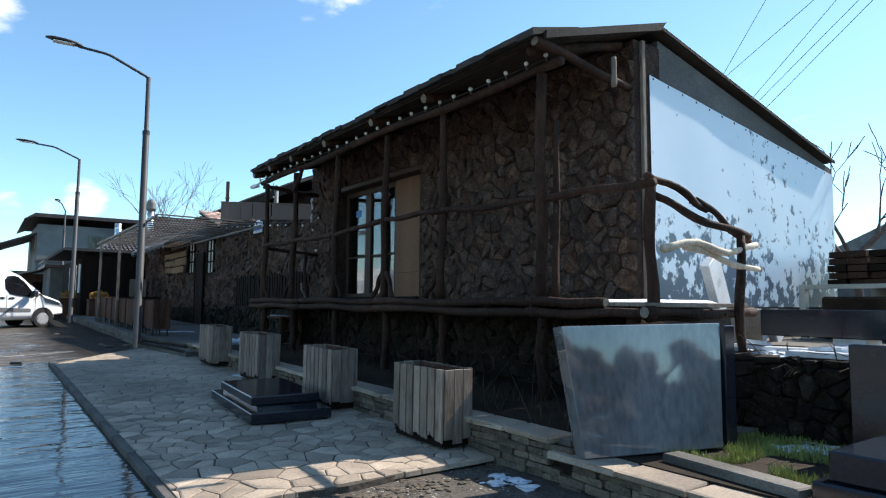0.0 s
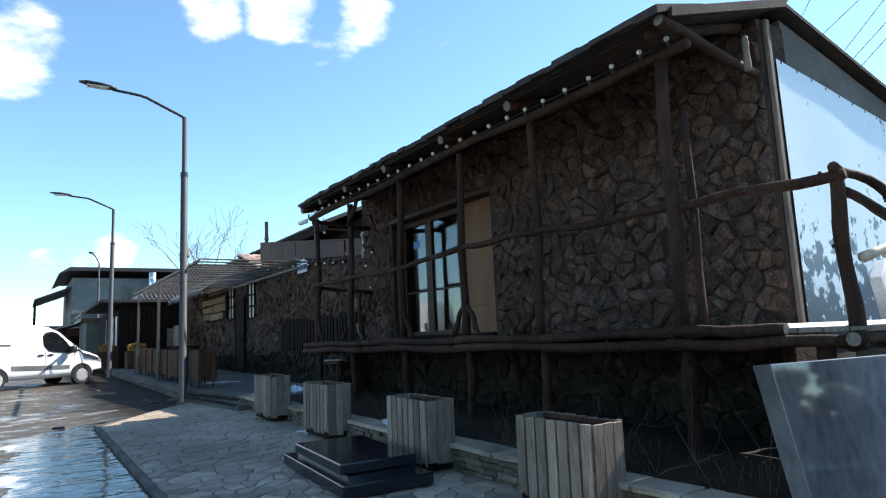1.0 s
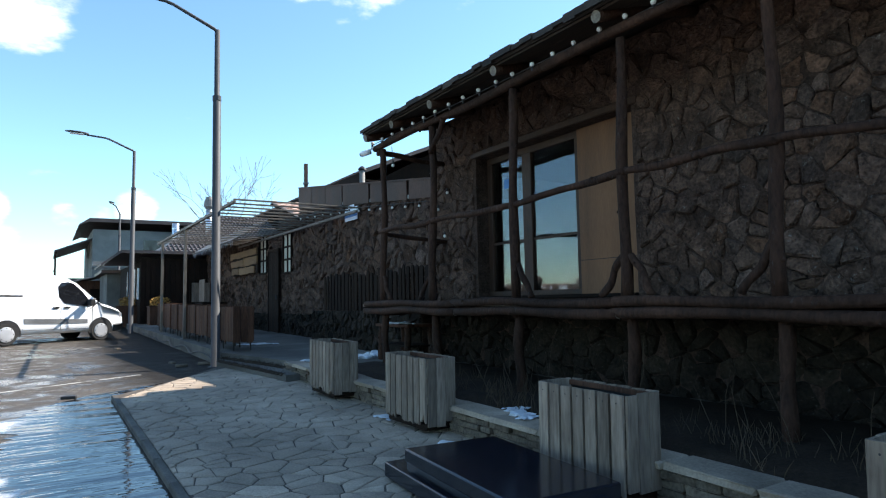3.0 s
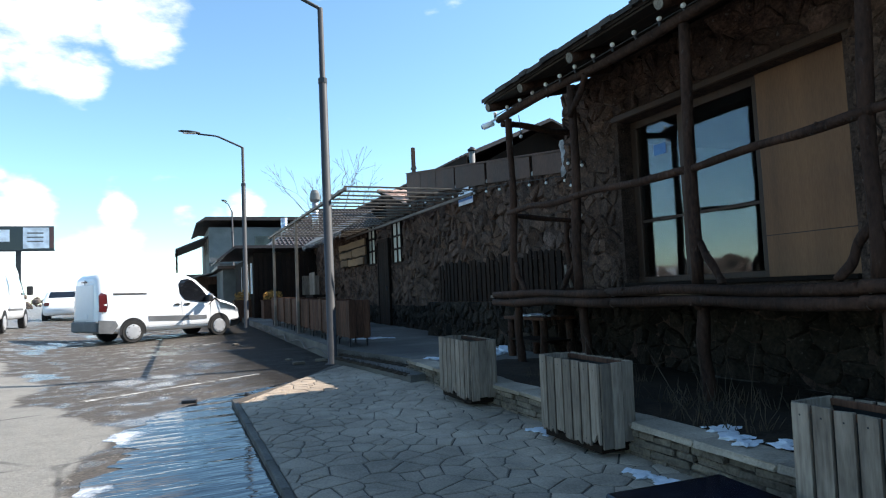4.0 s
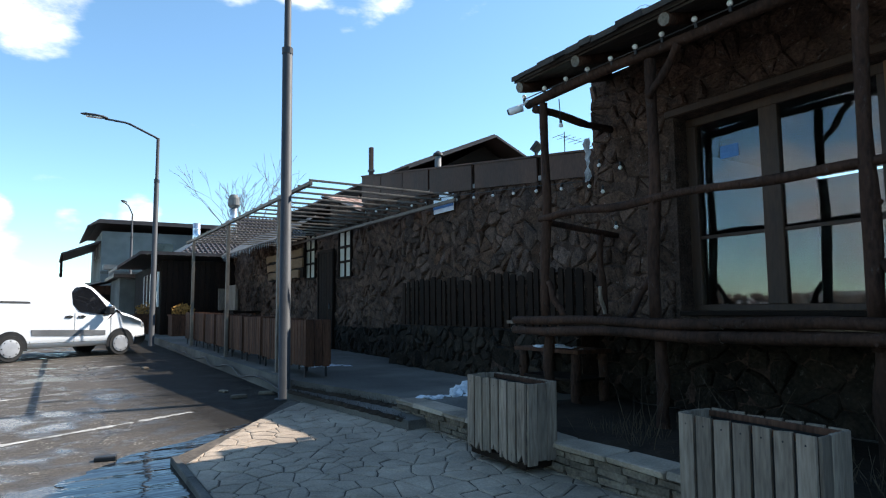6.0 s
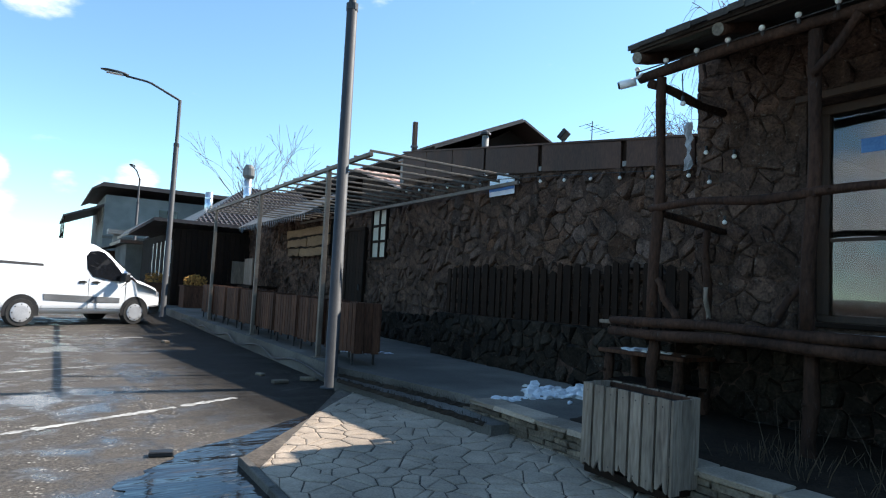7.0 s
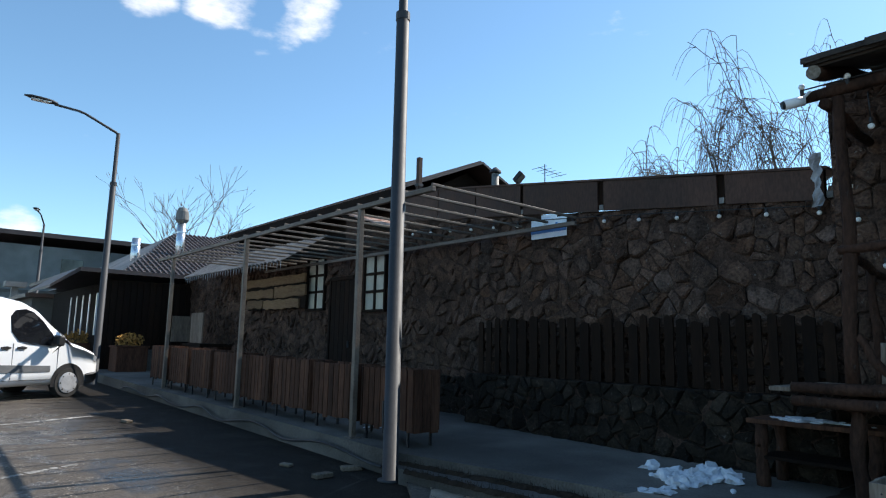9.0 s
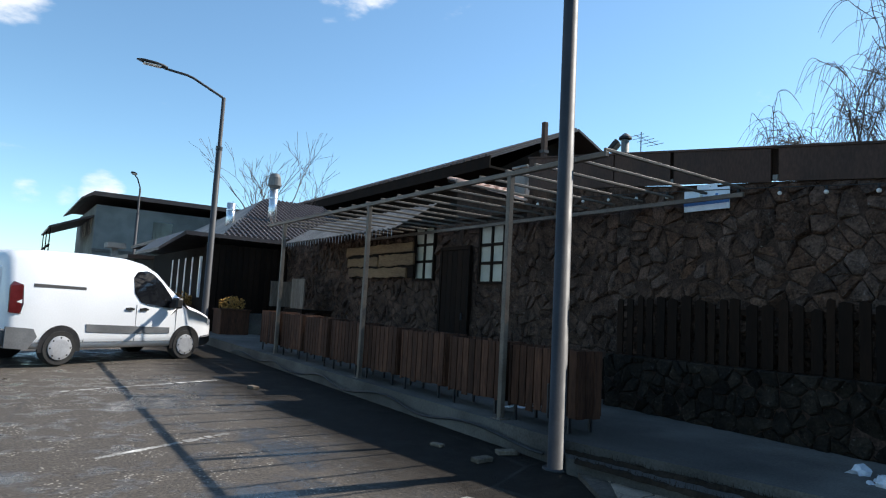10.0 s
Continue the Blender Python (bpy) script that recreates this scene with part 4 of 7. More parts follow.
    # corner rail post and the side railing
    log("corner_post", (P, 2.72, 1.46), (P, 2.72, 2.72), 0.06, 0.055, 0.02, ends=(1,))
    log("side_rail", (P - 0.08, 2.70, 2.72), (5.35, 2.60, 2.47), 0.040, 0.036, 0.05)
    log("side_rail", (5.20, 2.62, 2.55), (5.95, 2.52, 2.20), 0.038, 0.035, 0.03, ends=(1,))
    log("side_rail", (P + 0.02, 2.70, 2.55), (5.9, 2.50, 2.24), 0.042, 0.045, 0.03)
    log("side_rail", (P + 0.05, 2.64, 2.06), (5.95, 2.45, 2.16), 0.042, 0.036, 0.06, material="palelog", ends=(1,))
    log("side_rail", (P + 0.35, 2.62, 2.10), (5.95, 2.43, 1.92), 0.036, 0.032, 0.04, material="palelog", ends=(1,))
    log("end_post", (5.78, 2.50, 0.55), (5.76, 2.50, 2.24), 0.055, 0.048, 0.03)
    log("cross_beam", (P - 0.2, 2.66, 1.50), (6.1, 2.58, 1.50), 0.06, 0.055, 0.02, ends=(0, 1))
    # rail at the far end of the porch
    log("end_rail", (P, 12.33, 2.70), (WALL1 - 0.03, 12.40, 2.62), 0.042, 0.04, 0.03)
    log("end_post", (5.65, 12.42, 1.58), (5.62, 12.42, 2.66), 0.05, 0.045, 0.03)
    log("brace", (5.62, 12.30, 1.62), (5.25, 12.34, 1.60), 0.03, 0.025, 0.02)
    log("brace", (5.62, 12.38, 1.60), (5.50, 12.34, 1.98), 0.03, 0.025, 0.02, material="greywood")
    log("cut_stub", (5.30, 3.62, 3.95), (5.30, 3.62, 4.28), 0.035, 0.032, 0.0, 0, material="greywood")
    return porch


def build_bulb(label, group):
    bm = bmesh.new()
    bmesh.ops.create_icosphere(bm, subdivisions=2, radius=0.027)
    ob = solo("string_light_bulb", bm, "bulb", label, "bulb", group, smooth=True)
    bm = bmesh.new()
    tube(bm, [(0, 0, 0.028), (0, 0, 0.075)], [0.017, 0.015], 8)
    part("socket", bm, "black", ob)
    return ob


def cable(name, pts, r, material, label, category="cable"):
    bm = bmesh.new()
    tube(bm, pts, [r] * len(pts), 6)
    return solo(name, bm, material, label, category, smooth=True)


def build_string_lights():
    rng = random.Random(31)
    first = build_bulb("frosted white bulb of the string along the porch purlin", "porch string lights")
    y, k = 3.95, 0
    pts = []
    while y < 12.7:
        m = pose(4.585, y, 4.225 + 0.01 * math.sin(y * 2.0), 0, 160 + 20 * rng.random(), 0)
        if k == 0:
            first.matrix_world = m
        else:
            copy_thing(first, m)
        pts.append((4.60, y, 4.20))
        y += 0.30 + 0.06 * rng.random()
        k += 1
    cable("light_cable", pts, 0.007, "black", "thin black cable of the porch string lights")
    second = build_bulb("frosted white bulb hanging along the rubble wall", "wall string lights")
    y, k, pts = 12.95, 0, []
    while y < 20.0:
        z = 3.42 + 0.103 * (y - 13.6) - 0.0035 * (y - 13.6) ** 2
        m = pose(6.0, y, z, 0, 10 * rng.random(), 0)
        if k == 0:
            second.matrix_world = m
        else:
            copy_thing(second, m)
        pts.append((6.0, y, z + 0.075))
        y += 0.54
        k += 1
    cable("light_cable", pts, 0.006, "black", "thin black cable of the wall string lights")
    for y, z in ((12.60, 3.55), (12.55, 3.20), (12.25, 3.45), (12.35, 2.72)):
        copy_thing(second, pose(5.83, y, z, 0, 0, 0))
    # a bulb hanging from the porch corner
    copy_thing(second, pose(4.72, 12.1, 3.78, 0, 0, 0))
    cable("light_cable", [(4.70, 12.1, 4.08), (4.72, 12.1, 3.85)], 0.006, "black", "short black cable of a hanging bulb")
    third = build_bulb("small white bulb along the pavilion eave", "pavilion string lights")
    for k in range(13):
        m = pose(2.9 + k * 0.26, 31.64, 3.78, 0, 0, 0)
        if k == 0:
            third.matrix_world = m
        else:
            copy_thing(third, m)


def build_camera_unit():
    """A white security camera under the eave."""
    t = thing("security_camera", "white bullet security camera under the log eave", "camera", (4.54, 12.54, 4.08), 0)
    bm = bmesh.new()
    tube(bm, [(0, 0, 0), (-0.10, 0.13, -0.035)], [0.045, 0.045], 12)
    part("housing", bm, "white", t, smooth=True)
    bm = bmesh.new()
    tube(bm, [(-0.098, 0.127, -0.034), (-0.112, 0.146, -0.039)], [0.040, 0.034], 12)
    part("lens_ring", bm, "black", t)
    bm = bmesh.new()
    tube(bm, [(0.0, 0.0, 0.03), (0.06, -0.03, 0.09)], [0.014, 0.014], 8)
    part("bracket", bm, "white", t)


# ---- long rubble wall, fence and parapet ----
WALL2 = 6.10


def build_long_wall():
    wall = thing("wall_long", "long dark rubble wall of basalt stones with pale mortar flecks", "wall", kind="structure")
    bm = bmesh.new()
    prism(bm, [(Y1 + 0.002, 0.3), (33.0, 0.3), (33.0, 4.0), (27.5, 4.0), (24.4, 3.84), (20.36, 3.74), (20.3, 4.30), (17.2, 3.92), (Y1 + 0.002, 3.52)], "x", WALL2, WALL2 + 0.4)
    part("wall_core", bm, "mortar", wall)
    # plinth with a ledge
    bm = bmesh.new()
    box(bm, 5.62, WALL2 - 0.002, Y1 + 0.01, 18.0, 0.4, 1.42)
    part("plinth", bm, "mortar", wall)
    return wall


def build_wall_door():
    d = thing("door_1", "closed dark timber door in the rubble wall", "door", kind="structure")
    z0, z1 = z_terrace(22.4), 3.20
    for k in range(5):
        part("door_board", boxed(6.0, 6.035, 21.96 + k * 0.18, 22.133 + k * 0.18, z0 + 0.02, z1, bevel=0.004), "darkwood", d)
    for y in (21.88, 22.86):
        part("jamb", boxed(5.98, 6.05, y, y + 0.075, z0, z1 + 0.08, bevel=0.005), "darkwood", d)
    part("head", boxed(5.98, 6.05, 21.957, 22.858, z1 + 0.003, z1 + 0.08, bevel=0.005), "darkwood", d)
    part("handle", boxed(5.955, 5.998, 22.06, 22.08, z0 + 1.0, z0 + 1.14, bevel=0.004), "galv", d)


def build_wall_fence():
    f = thing("picket_fence", "row of dark uneven upright pickets standing on the wall's ledge", "fence")
    rng = random.Random(41)
    y = 12.85
    while y < 18.0:
        w = 0.085 + 0.065 * rng.random()
        top = 2.24 + 0.17 * (rng.random() - 0.5)
        bm = bmesh.new()
        prism(bm, [(y, 1.435), (y + w, 1.435), (y + w, top - 0.03 * rng.random()), (y + w * 0.6, top + 0.015), (y, top - 0.02 * rng.random())], "x", 5.90, 5.925)
        part("picket", bm, "darkwood", f)
        y += w + 0.035 + 0.06 * rng.random()
    for z in (1.62, 2.08):
        part("rail", boxed(5.927, 5.962, 12.85, 18.05, z, z + 0.07), "darkwood", f)


def build_parapet():
    p = thing("parapet", "parapet of rusty brown sheet metal panels along the wall top", "parapet")
    ys = [12.86, 14.02, 15.74, 17.25, 18.3, 19.3, 20.3]

    def top(y):
        return 3.86 + 0.135 * (y - 13.1)

    def bot(y):
        return 3.52 + 0.100 * (y - 13.1)

    for a, b in zip(ys, ys[1:]):
        g = 0.05 if a < 16 else 0.012
        bm = bmesh.new()
        prism(bm, [(a + g, bot(a)), (b - g, bot(b)), (b - g, top(b)), (a + g, top(a))], "x", WALL2 - 0.05, WALL2 - 0.02)
        part("sheet", bm, "rust", p)
        bm = bmesh.new()
        prism(bm, [(a, top(a) + 0.002), (b, top(b) + 0.002), (b, top(b) + 0.03), (a, top(a) + 0.03)], "x", WALL2 - 0.07, WALL2 + 0.35)
        part("coping", bm, "rust", p)
        bm = bmesh.new()
        prism(bm, [(a - 0.03, bot(a) + 0.02), (a + 0.03, bot(a) + 0.02), (a + 0.03, bot(a) + 0.09), (a - 0.03, bot(a) + 0.09)], "x", WALL2 - 0.04, WALL2 - 0.01)
        part("bracket", bm, "corrug", p)
    # dark board added behind the sheets to keep sky out of the gaps
    part("backing", prism(bmesh.new(), [(12.9, bot(12.9) + 0.02), (20.25, bot(20.25) + 0.02), (20.25, top(20.25)), (12.9, top(12.9))], "x", WALL2 - 0.005, WALL2 + 0.02), "darkwood", p)
    # torn polythene at the corner
    rng = random.Random(4)
    bm = bmesh.new()
    rows = []
    for j in range(10):
        z = 4.0 - j * 0.065
        rows.append([bm.verts.new((5.95 + 0.05 * rng.random(), 12.88 + 0.03 * i + 0.05 * rng.random(), z)) for i in range(4)])
    for a, b in zip(rows, rows[1:]):
        for i in range(3):
            bm.faces.new((a[i], a[i + 1], b[i + 1], b[i]))
    solo("plastic_rag", bm, "polythene", "torn strip of clear plastic hanging from the wall corner", "plastic sheet")
    # blue and white direction sign
    s = thing("wall_sign", "small weathered white and blue sign on the rubble wall", "sign")
    part("board", boxed(6.015, 6.035, 16.32, 17.0, 3.50, 3.80, bevel=0.004), "signwhite", s)
    part("arrow_bar", boxed(6.009, 6.013, 16.32, 17.0, 3.58, 3.63), "signblue", s, "blue painted bar")
    part("arrow_bar", boxed(6.009, 6.013, 16.48, 16.52, 3.63, 3.72), "signblue", s, "blue painted bar")
    part("hanger", boxed(6.02, 6.03, 16.5, 16.8, 3.80, 3.86), "signwhite", s)


def build_lattice_window(y0, y1, z0, z1):
    w = thing("lattice_window", "small window with dark glazing bars and cream blinds behind", "window")
    part("recess", boxed(WALL2 - 0.02, WALL2 + 0.02, y0, y1, z0, z1), "cream", w, "cream blind behind the panes")
    f = 0.05
    for a, b, c, d in ((y0 - f, y1 + f, z0 - f, z0), (y0 - f, y1 + f, z1, z1 + f), (y0 - f, y0, z0, z1), (y1, y1 + f, z0, z1)):
        part("frame", boxed(WALL2 - 0.07, WALL2 + 0.03, a, b, c, d), "darkwood", w)
    m = (y0 + y1) / 2
    part("mullion", boxed(WALL2 - 0.05, WALL2 - 0.022, m - 0.03, m + 0.03, z0, z1), "darkwood", w)
    for k in (1, 2):
        z = z0 + (z1 - z0) * k / 3
        part("glazing_bar", boxed(WALL2 - 0.048, WALL2 - 0.022, y0, m - 0.031, z - 0.03, z + 0.03), "darkwood", w)
        part("glazing_bar", boxed(WALL2 - 0.048, WALL2 - 0.022, m + 0.031, y1, z - 0.03, z + 0.03), "darkwood", w)


# ---- pergola and planters along the walk ----
def build_pergola():
    p = thing("pergola", "open pergola of painted square steel tube along the walk", "pergola")
    for y in (17.56, 21.18, 25.05):
        part("post", boxed(3.205, 3.275, y - 0.035, y + 0.035, z_terrace(y), 3.634, bevel=0.006), "pergsteel", p)
        part("foot_plate", boxed(3.16, 3.32, y - 0.09, y + 0.09, z_terrace(y) - 0.01, z_terrace(y) + 0.012), "pergsteel", p)
    part("front_beam", boxed(3.21, 3.27, 16.05, 26.05, 3.635, 3.695, bevel=0.006), "pergsteel", p)
    part("back_beam", boxed(5.86, 5.91, 16.05, 26.05, 3.60, 3.66, bevel=0.004), "pergsteel", p)
    n = 20
    for k in range(n):
        y = 16.07 + k * (26.0 - 16.07) / (n - 1)
        part("slat", boxed(3.22, 5.92, y - 0.015, y + 0.015, 3.697, 3.73, bevel=0.004), "pergsteel", p)


def build_tall_planter():
    """A slatted box on short legs: origin at the front of its foot."""
    t = thing("slatted_planter", "tall brown slatted wooden planter box on short steel legs", "planter", group="planters under the pergola")
    rng = random.Random(51)
    L, D, z0, z1 = 1.10, 0.42, 0.20, 0.90
    for s in (0, 1):
        y, k = -L / 2, 0
        while y < L / 2 - 0.02:
            w = min(0.12 + 0.02 * rng.random(), L / 2 - y)
            low = z0 - 0.05 * rng.random()
            part("slat", boxed(s * (D - 0.02), s * (D - 0.02) + 0.02, y, y + w - 0.018, low, z1 - 0.01 * rng.random(), bevel=0.003), "brownwood", t)
            y += w
    for s in (-1, 1):
        for k in range(3):
            part("end_slat", boxed(0.022 + k * 0.127, 0.022 + k * 0.127 + 0.118, s * L / 2 - 0.01, s * L / 2 + 0.01, z0 - 0.04 * rng.random(), z1, bevel=0.003), "brownwood", t)
    part("soil", boxed(0.024, D - 0.024, -L / 2 + 0.012, L / 2 - 0.012, z1 - 0.10, z1 - 0.06), "soil", t, "dark soil")
    for x in (0.04, D - 0.04):
        for y in (-L / 2 + 0.12, L / 2 - 0.12):
            part("leg", boxed(x - 0.014, x + 0.014, y - 0.014, y + 0.014, 0.0, z0 + 0.05), "black", t)
    return t


def build_grey_planter(seed):
    rng = random.Random(seed)
    t = thing("wooden_planter", "weathered grey plank planter box with rotten lower board ends", "planter", group="grey planters beside the paving")
    L, D, H = 0.84, 0.36, 0.71
    n = 7
    for s in (0, 1):
        for k in range(n):
            w = L / n
            y = -L / 2 + k * w
            low = 0.03 + 0.05 * rng.random()
            x0 = 0.0 if s == 0 else D - 0.022
            bm = bmesh.new()
            # a board with a notch eaten out of its foot
            c = 0.02 + 0.05 * rng.random()
            a = y + 0.010
            b = y + w - 0.012
            poly = [(a, low), (a + c * 0.7, low + 0.02), (a + c, low + 0.09 * rng.random() ** 2), (b - 0.02, low + 0.02 * rng.random()), (b, low + 0.015), (b, H - 0.012 * rng.random()), (a, H - 0.008 * rng.random())]
            prism(bm, poly, "x", x0, x0 + 0.022)
            ob = part("board", bm, "greywood", t)
            for z in (0.10, H - 0.06):
                part("nail", disc(bmesh.new(), (x0 - 0.001 if s == 0 else x0 + 0.023, (a + b) / 2, z), (-1 if s == 0 else 1, 0, 0), 0.006, 6), "black", ob)
    for s in (-1, 1):
        for k in range(3):
            w = (D - 0.05) / 3
            x0 = 0.025 + k * w
            low = 0.03 + 0.06 * rng.random()
            part("end_board", boxed(x0 + 0.002, x0 + w - 0.003, s * L / 2 - 0.012, s * L / 2 + 0.010, low, H - 0.01 * rng.random(), bevel=0.003), "greywood", t)
    for x0, x1, y0, y1 in ((0.023, 0.05, -L / 2 + 0.013, L / 2 - 0.013), (D - 0.05, D - 0.024, -L / 2 + 0.013, L / 2 - 0.013)):
        part("rim", boxed(x0, x1, y0, y1, H - 0.05, H - 0.015), "brownwood", t, "reddish inner rim")
    # black sheets added inside, painting the shade between the boards
    for x0 in (0.0235, D - 0.0275):
        part("liner", boxed(x0, x0 + 0.004, -L / 2 + 0.014, L / 2 - 0.014, 0.10, H - 0.052), "black", t, "black sheet added behind the boards to darken the gaps")
    part("soil", boxed(0.051, D - 0.051, -L / 2 + 0.015, L / 2 - 0.015, H - 0.26, H - 0.20), "soil", t, "dark soil")
    part("base", boxed(0.03, D - 0.03, -L / 2 + 0.03, L / 2 - 0.03, 0.0, 0.06), "darkwood", t)
    return t


def build_street_lamp(label):
    t = thing("street_lamp", label, "street lamp", group="street lamps")
    bm = bmesh.new()
    tube(bm, [(0, 0, 0), (0, 0, 0.02), (0, 0, 0.02), (0, 0, 5.4), (0, 0, 5.42), (0, 0, 6.85)], [0.14, 0.14, 0.088, 0.078, 0.055, 0.052], 16)
    part("pole", bm, "galv", t, smooth=True)
    bm = bmesh.new()
    tube(bm, [(0, 0, 5.36), (0, 0, 5.46)], [0.086, 0.086], 16)
    part("collar", bm, "galv", t)
    bm = bmesh.new()
    tube(bm, [(0.0, 0, 6.80), (-0.05, 0, 6.86), (-0.85, 0, 7.20), (-1.0, 0, 7.235), (-1.58, 0, 7.27)], [0.036, 0.036, 0.034, 0.033, 0.033], 10)
    part("arm", bm, "galv", t, smooth=True)
    bm = bmesh.new()
    pts = [(-1.50, 0, 7.30), (-1.62, 0, 7.315), (-1.85, 0, 7.33), (-2.12, 0, 7.345), (-2.26, 0, 7.345)]
    rings = []
    for (x, y, z), w, h in zip(pts, (0.04, 0.11, 0.15, 0.13, 0.05), (0.035, 0.05, 0.05, 0.035, 0.015)):
        rings.append([bm.verts.new((x, math.cos(a) * w, z + math.sin(a) * h)) for a in [2 * math.pi * k / 12 for k in range(12)]])
    for a, b in zip(rings, rings[1:]):
        for k in range(12):
            bm.faces.new((a[k], a[(k + 1) % 12], b[(k + 1) % 12], b[k]))
    bm.faces.new(rings[0][::-1])
    bm.faces.new(rings[-1])
    part("lamp_head", bm, "galv", t, "flat grey LED lamp head", smooth=True)
    part("light_panel", boxed(-2.10, -1.66, -0.10, 0.10, 7.272, 7.29), "bulb", t)
    part("base_bolt_cover", boxed(-0.06, 0.06, 0.085, 0.10, 0.5, 0.85), "galv", t)
    return t

# ---- vehicles ----
def loft(bm, stations):
    """A car body: stations of (x, bottom, top, half width), rounded across."""
    rings = []
    for x, zb, zt, hw in stations:
        belt = min(zt - 0.06, zb + (zt - zb) * 0.52) if zt > 1.25 else zt - 0.07
        inset = 0.17 * max(0.0, zt - belt) / 0.85
        ht = hw - inset
        half = [(hw * 0.86, zb), (hw * 0.985, zb + 0.07), (hw, zb + 0.22), (hw, (zb + belt) / 2 + 0.08), (hw * 0.992, belt), (ht + 0.01, zt - 0.13), (ht - 0.05, zt - 0.045), (ht - 0.20, zt - 0.008), (0.0, zt)]
        pts = [(0.0, zb)] + half + [(-a, z) for a, z in half[-2::-1]]
        rings.append([bm.verts.new((x, a, z)) for a, z in pts])
    n = len(rings[0])
    for a, b in zip(rings, rings[1:]):
        for k in range(n):
            bm.faces.new((a[k], a[(k + 1) % n], b[(k + 1) % n], b[k]))
    bm.faces.new(rings[0])
    bm.faces.new(rings[-1][::-1])
    bmesh.ops.recalc_face_normals(bm, faces=bm.faces)
    return bm


def side_y(z, hw, zt, zb=0.3):
    """Half width of the body at a height."""
    belt = zb + (zt - zb) * 0.52
    return hw if z <= belt else hw - (0.17 * (zt - belt) / 0.85) * (z - belt) / (zt - 0.13 - belt)


def side_panel(bm, pts, hw, zt, s, out=0.006):
    """A flat-ish pane that follows the body's side; s is -1 or 1."""
    vs = [bm.verts.new((x, s * (side_y(z, hw, zt) + out), z)) for x, z in pts]
    bm.faces.new(vs if s < 0 else vs[::-1])
    r = bmesh.ops.extrude_face_region(bm, geom=bm.faces[:])
    bmesh.ops.translate(bm, verts=[v for v in r["geom"] if isinstance(v, bmesh.types.BMVert)], vec=(0, -s * 0.03, 0))
    bmesh.ops.recalc_face_normals(bm, faces=bm.faces)
    return bm


def wheel(parent, x, y, r, s):
    bm = bmesh.new()
    prof = [(-0.10, r - 0.06), (-0.10, r - 0.015), (-0.07, r), (0.07, r), (0.10, r - 0.015), (0.10, r - 0.06)]
    rings = [[bm.verts.new((x + rr * math.cos(2 * math.pi * k / 28), y + o, r + rr * math.sin(2 * math.pi * k / 28))) for k in range(28)] for o, rr in prof]
    for a, b in zip(rings, rings[1:]):
        for k in range(28):
            bm.faces.new((a[k], a[(k + 1) % 28], b[(k + 1) % 28], b[k]))
    bm.faces.new(rings[0])
    bm.faces.new(rings[-1])
    bmesh.ops.recalc_face_normals(bm, faces=bm.faces)
    w = part("wheel", bm, "tyre", parent, "black tyre with a grey wheel cover")
    bm = bmesh.new()
    tube(bm, [(x, y + s * 0.09, r), (x, y + s * 0.115, r), (x, y + s * 0.125, r)], [r * 0.70, r * 0.68, r * 0.5], 24)
    part("wheel_cover", bm, "hub", w, smooth=False)
    for k in range(8):
        a = 2 * math.pi * k / 8
        bm = bmesh.new()
        disc(bm, (x + math.cos(a) * r * 0.58, y + s * 0.1225, r + math.sin(a) * r * 0.58), (0, s, 0), r * 0.055, 8)
        part("cover_hole", bm, "black", w)
    return w


def wheel_arch(parent, x, r, hw, s):
    bm = bmesh.new()
    n = 18
    pts = [(x + r * math.cos(math.pi * k / n), 0.26 + r * 0.20 + r * math.sin(math.pi * k / n)) for k in range(n + 1)]
    pts = [(x + r, 0.24)] + pts + [(x - r, 0.24)]
    vs = [bm.verts.new((a, s * (hw + 0.005), z)) for a, z in pts]
    bm.faces.new(vs if s > 0 else vs[::-1])
    part("wheel_arch", bm, "black", parent)


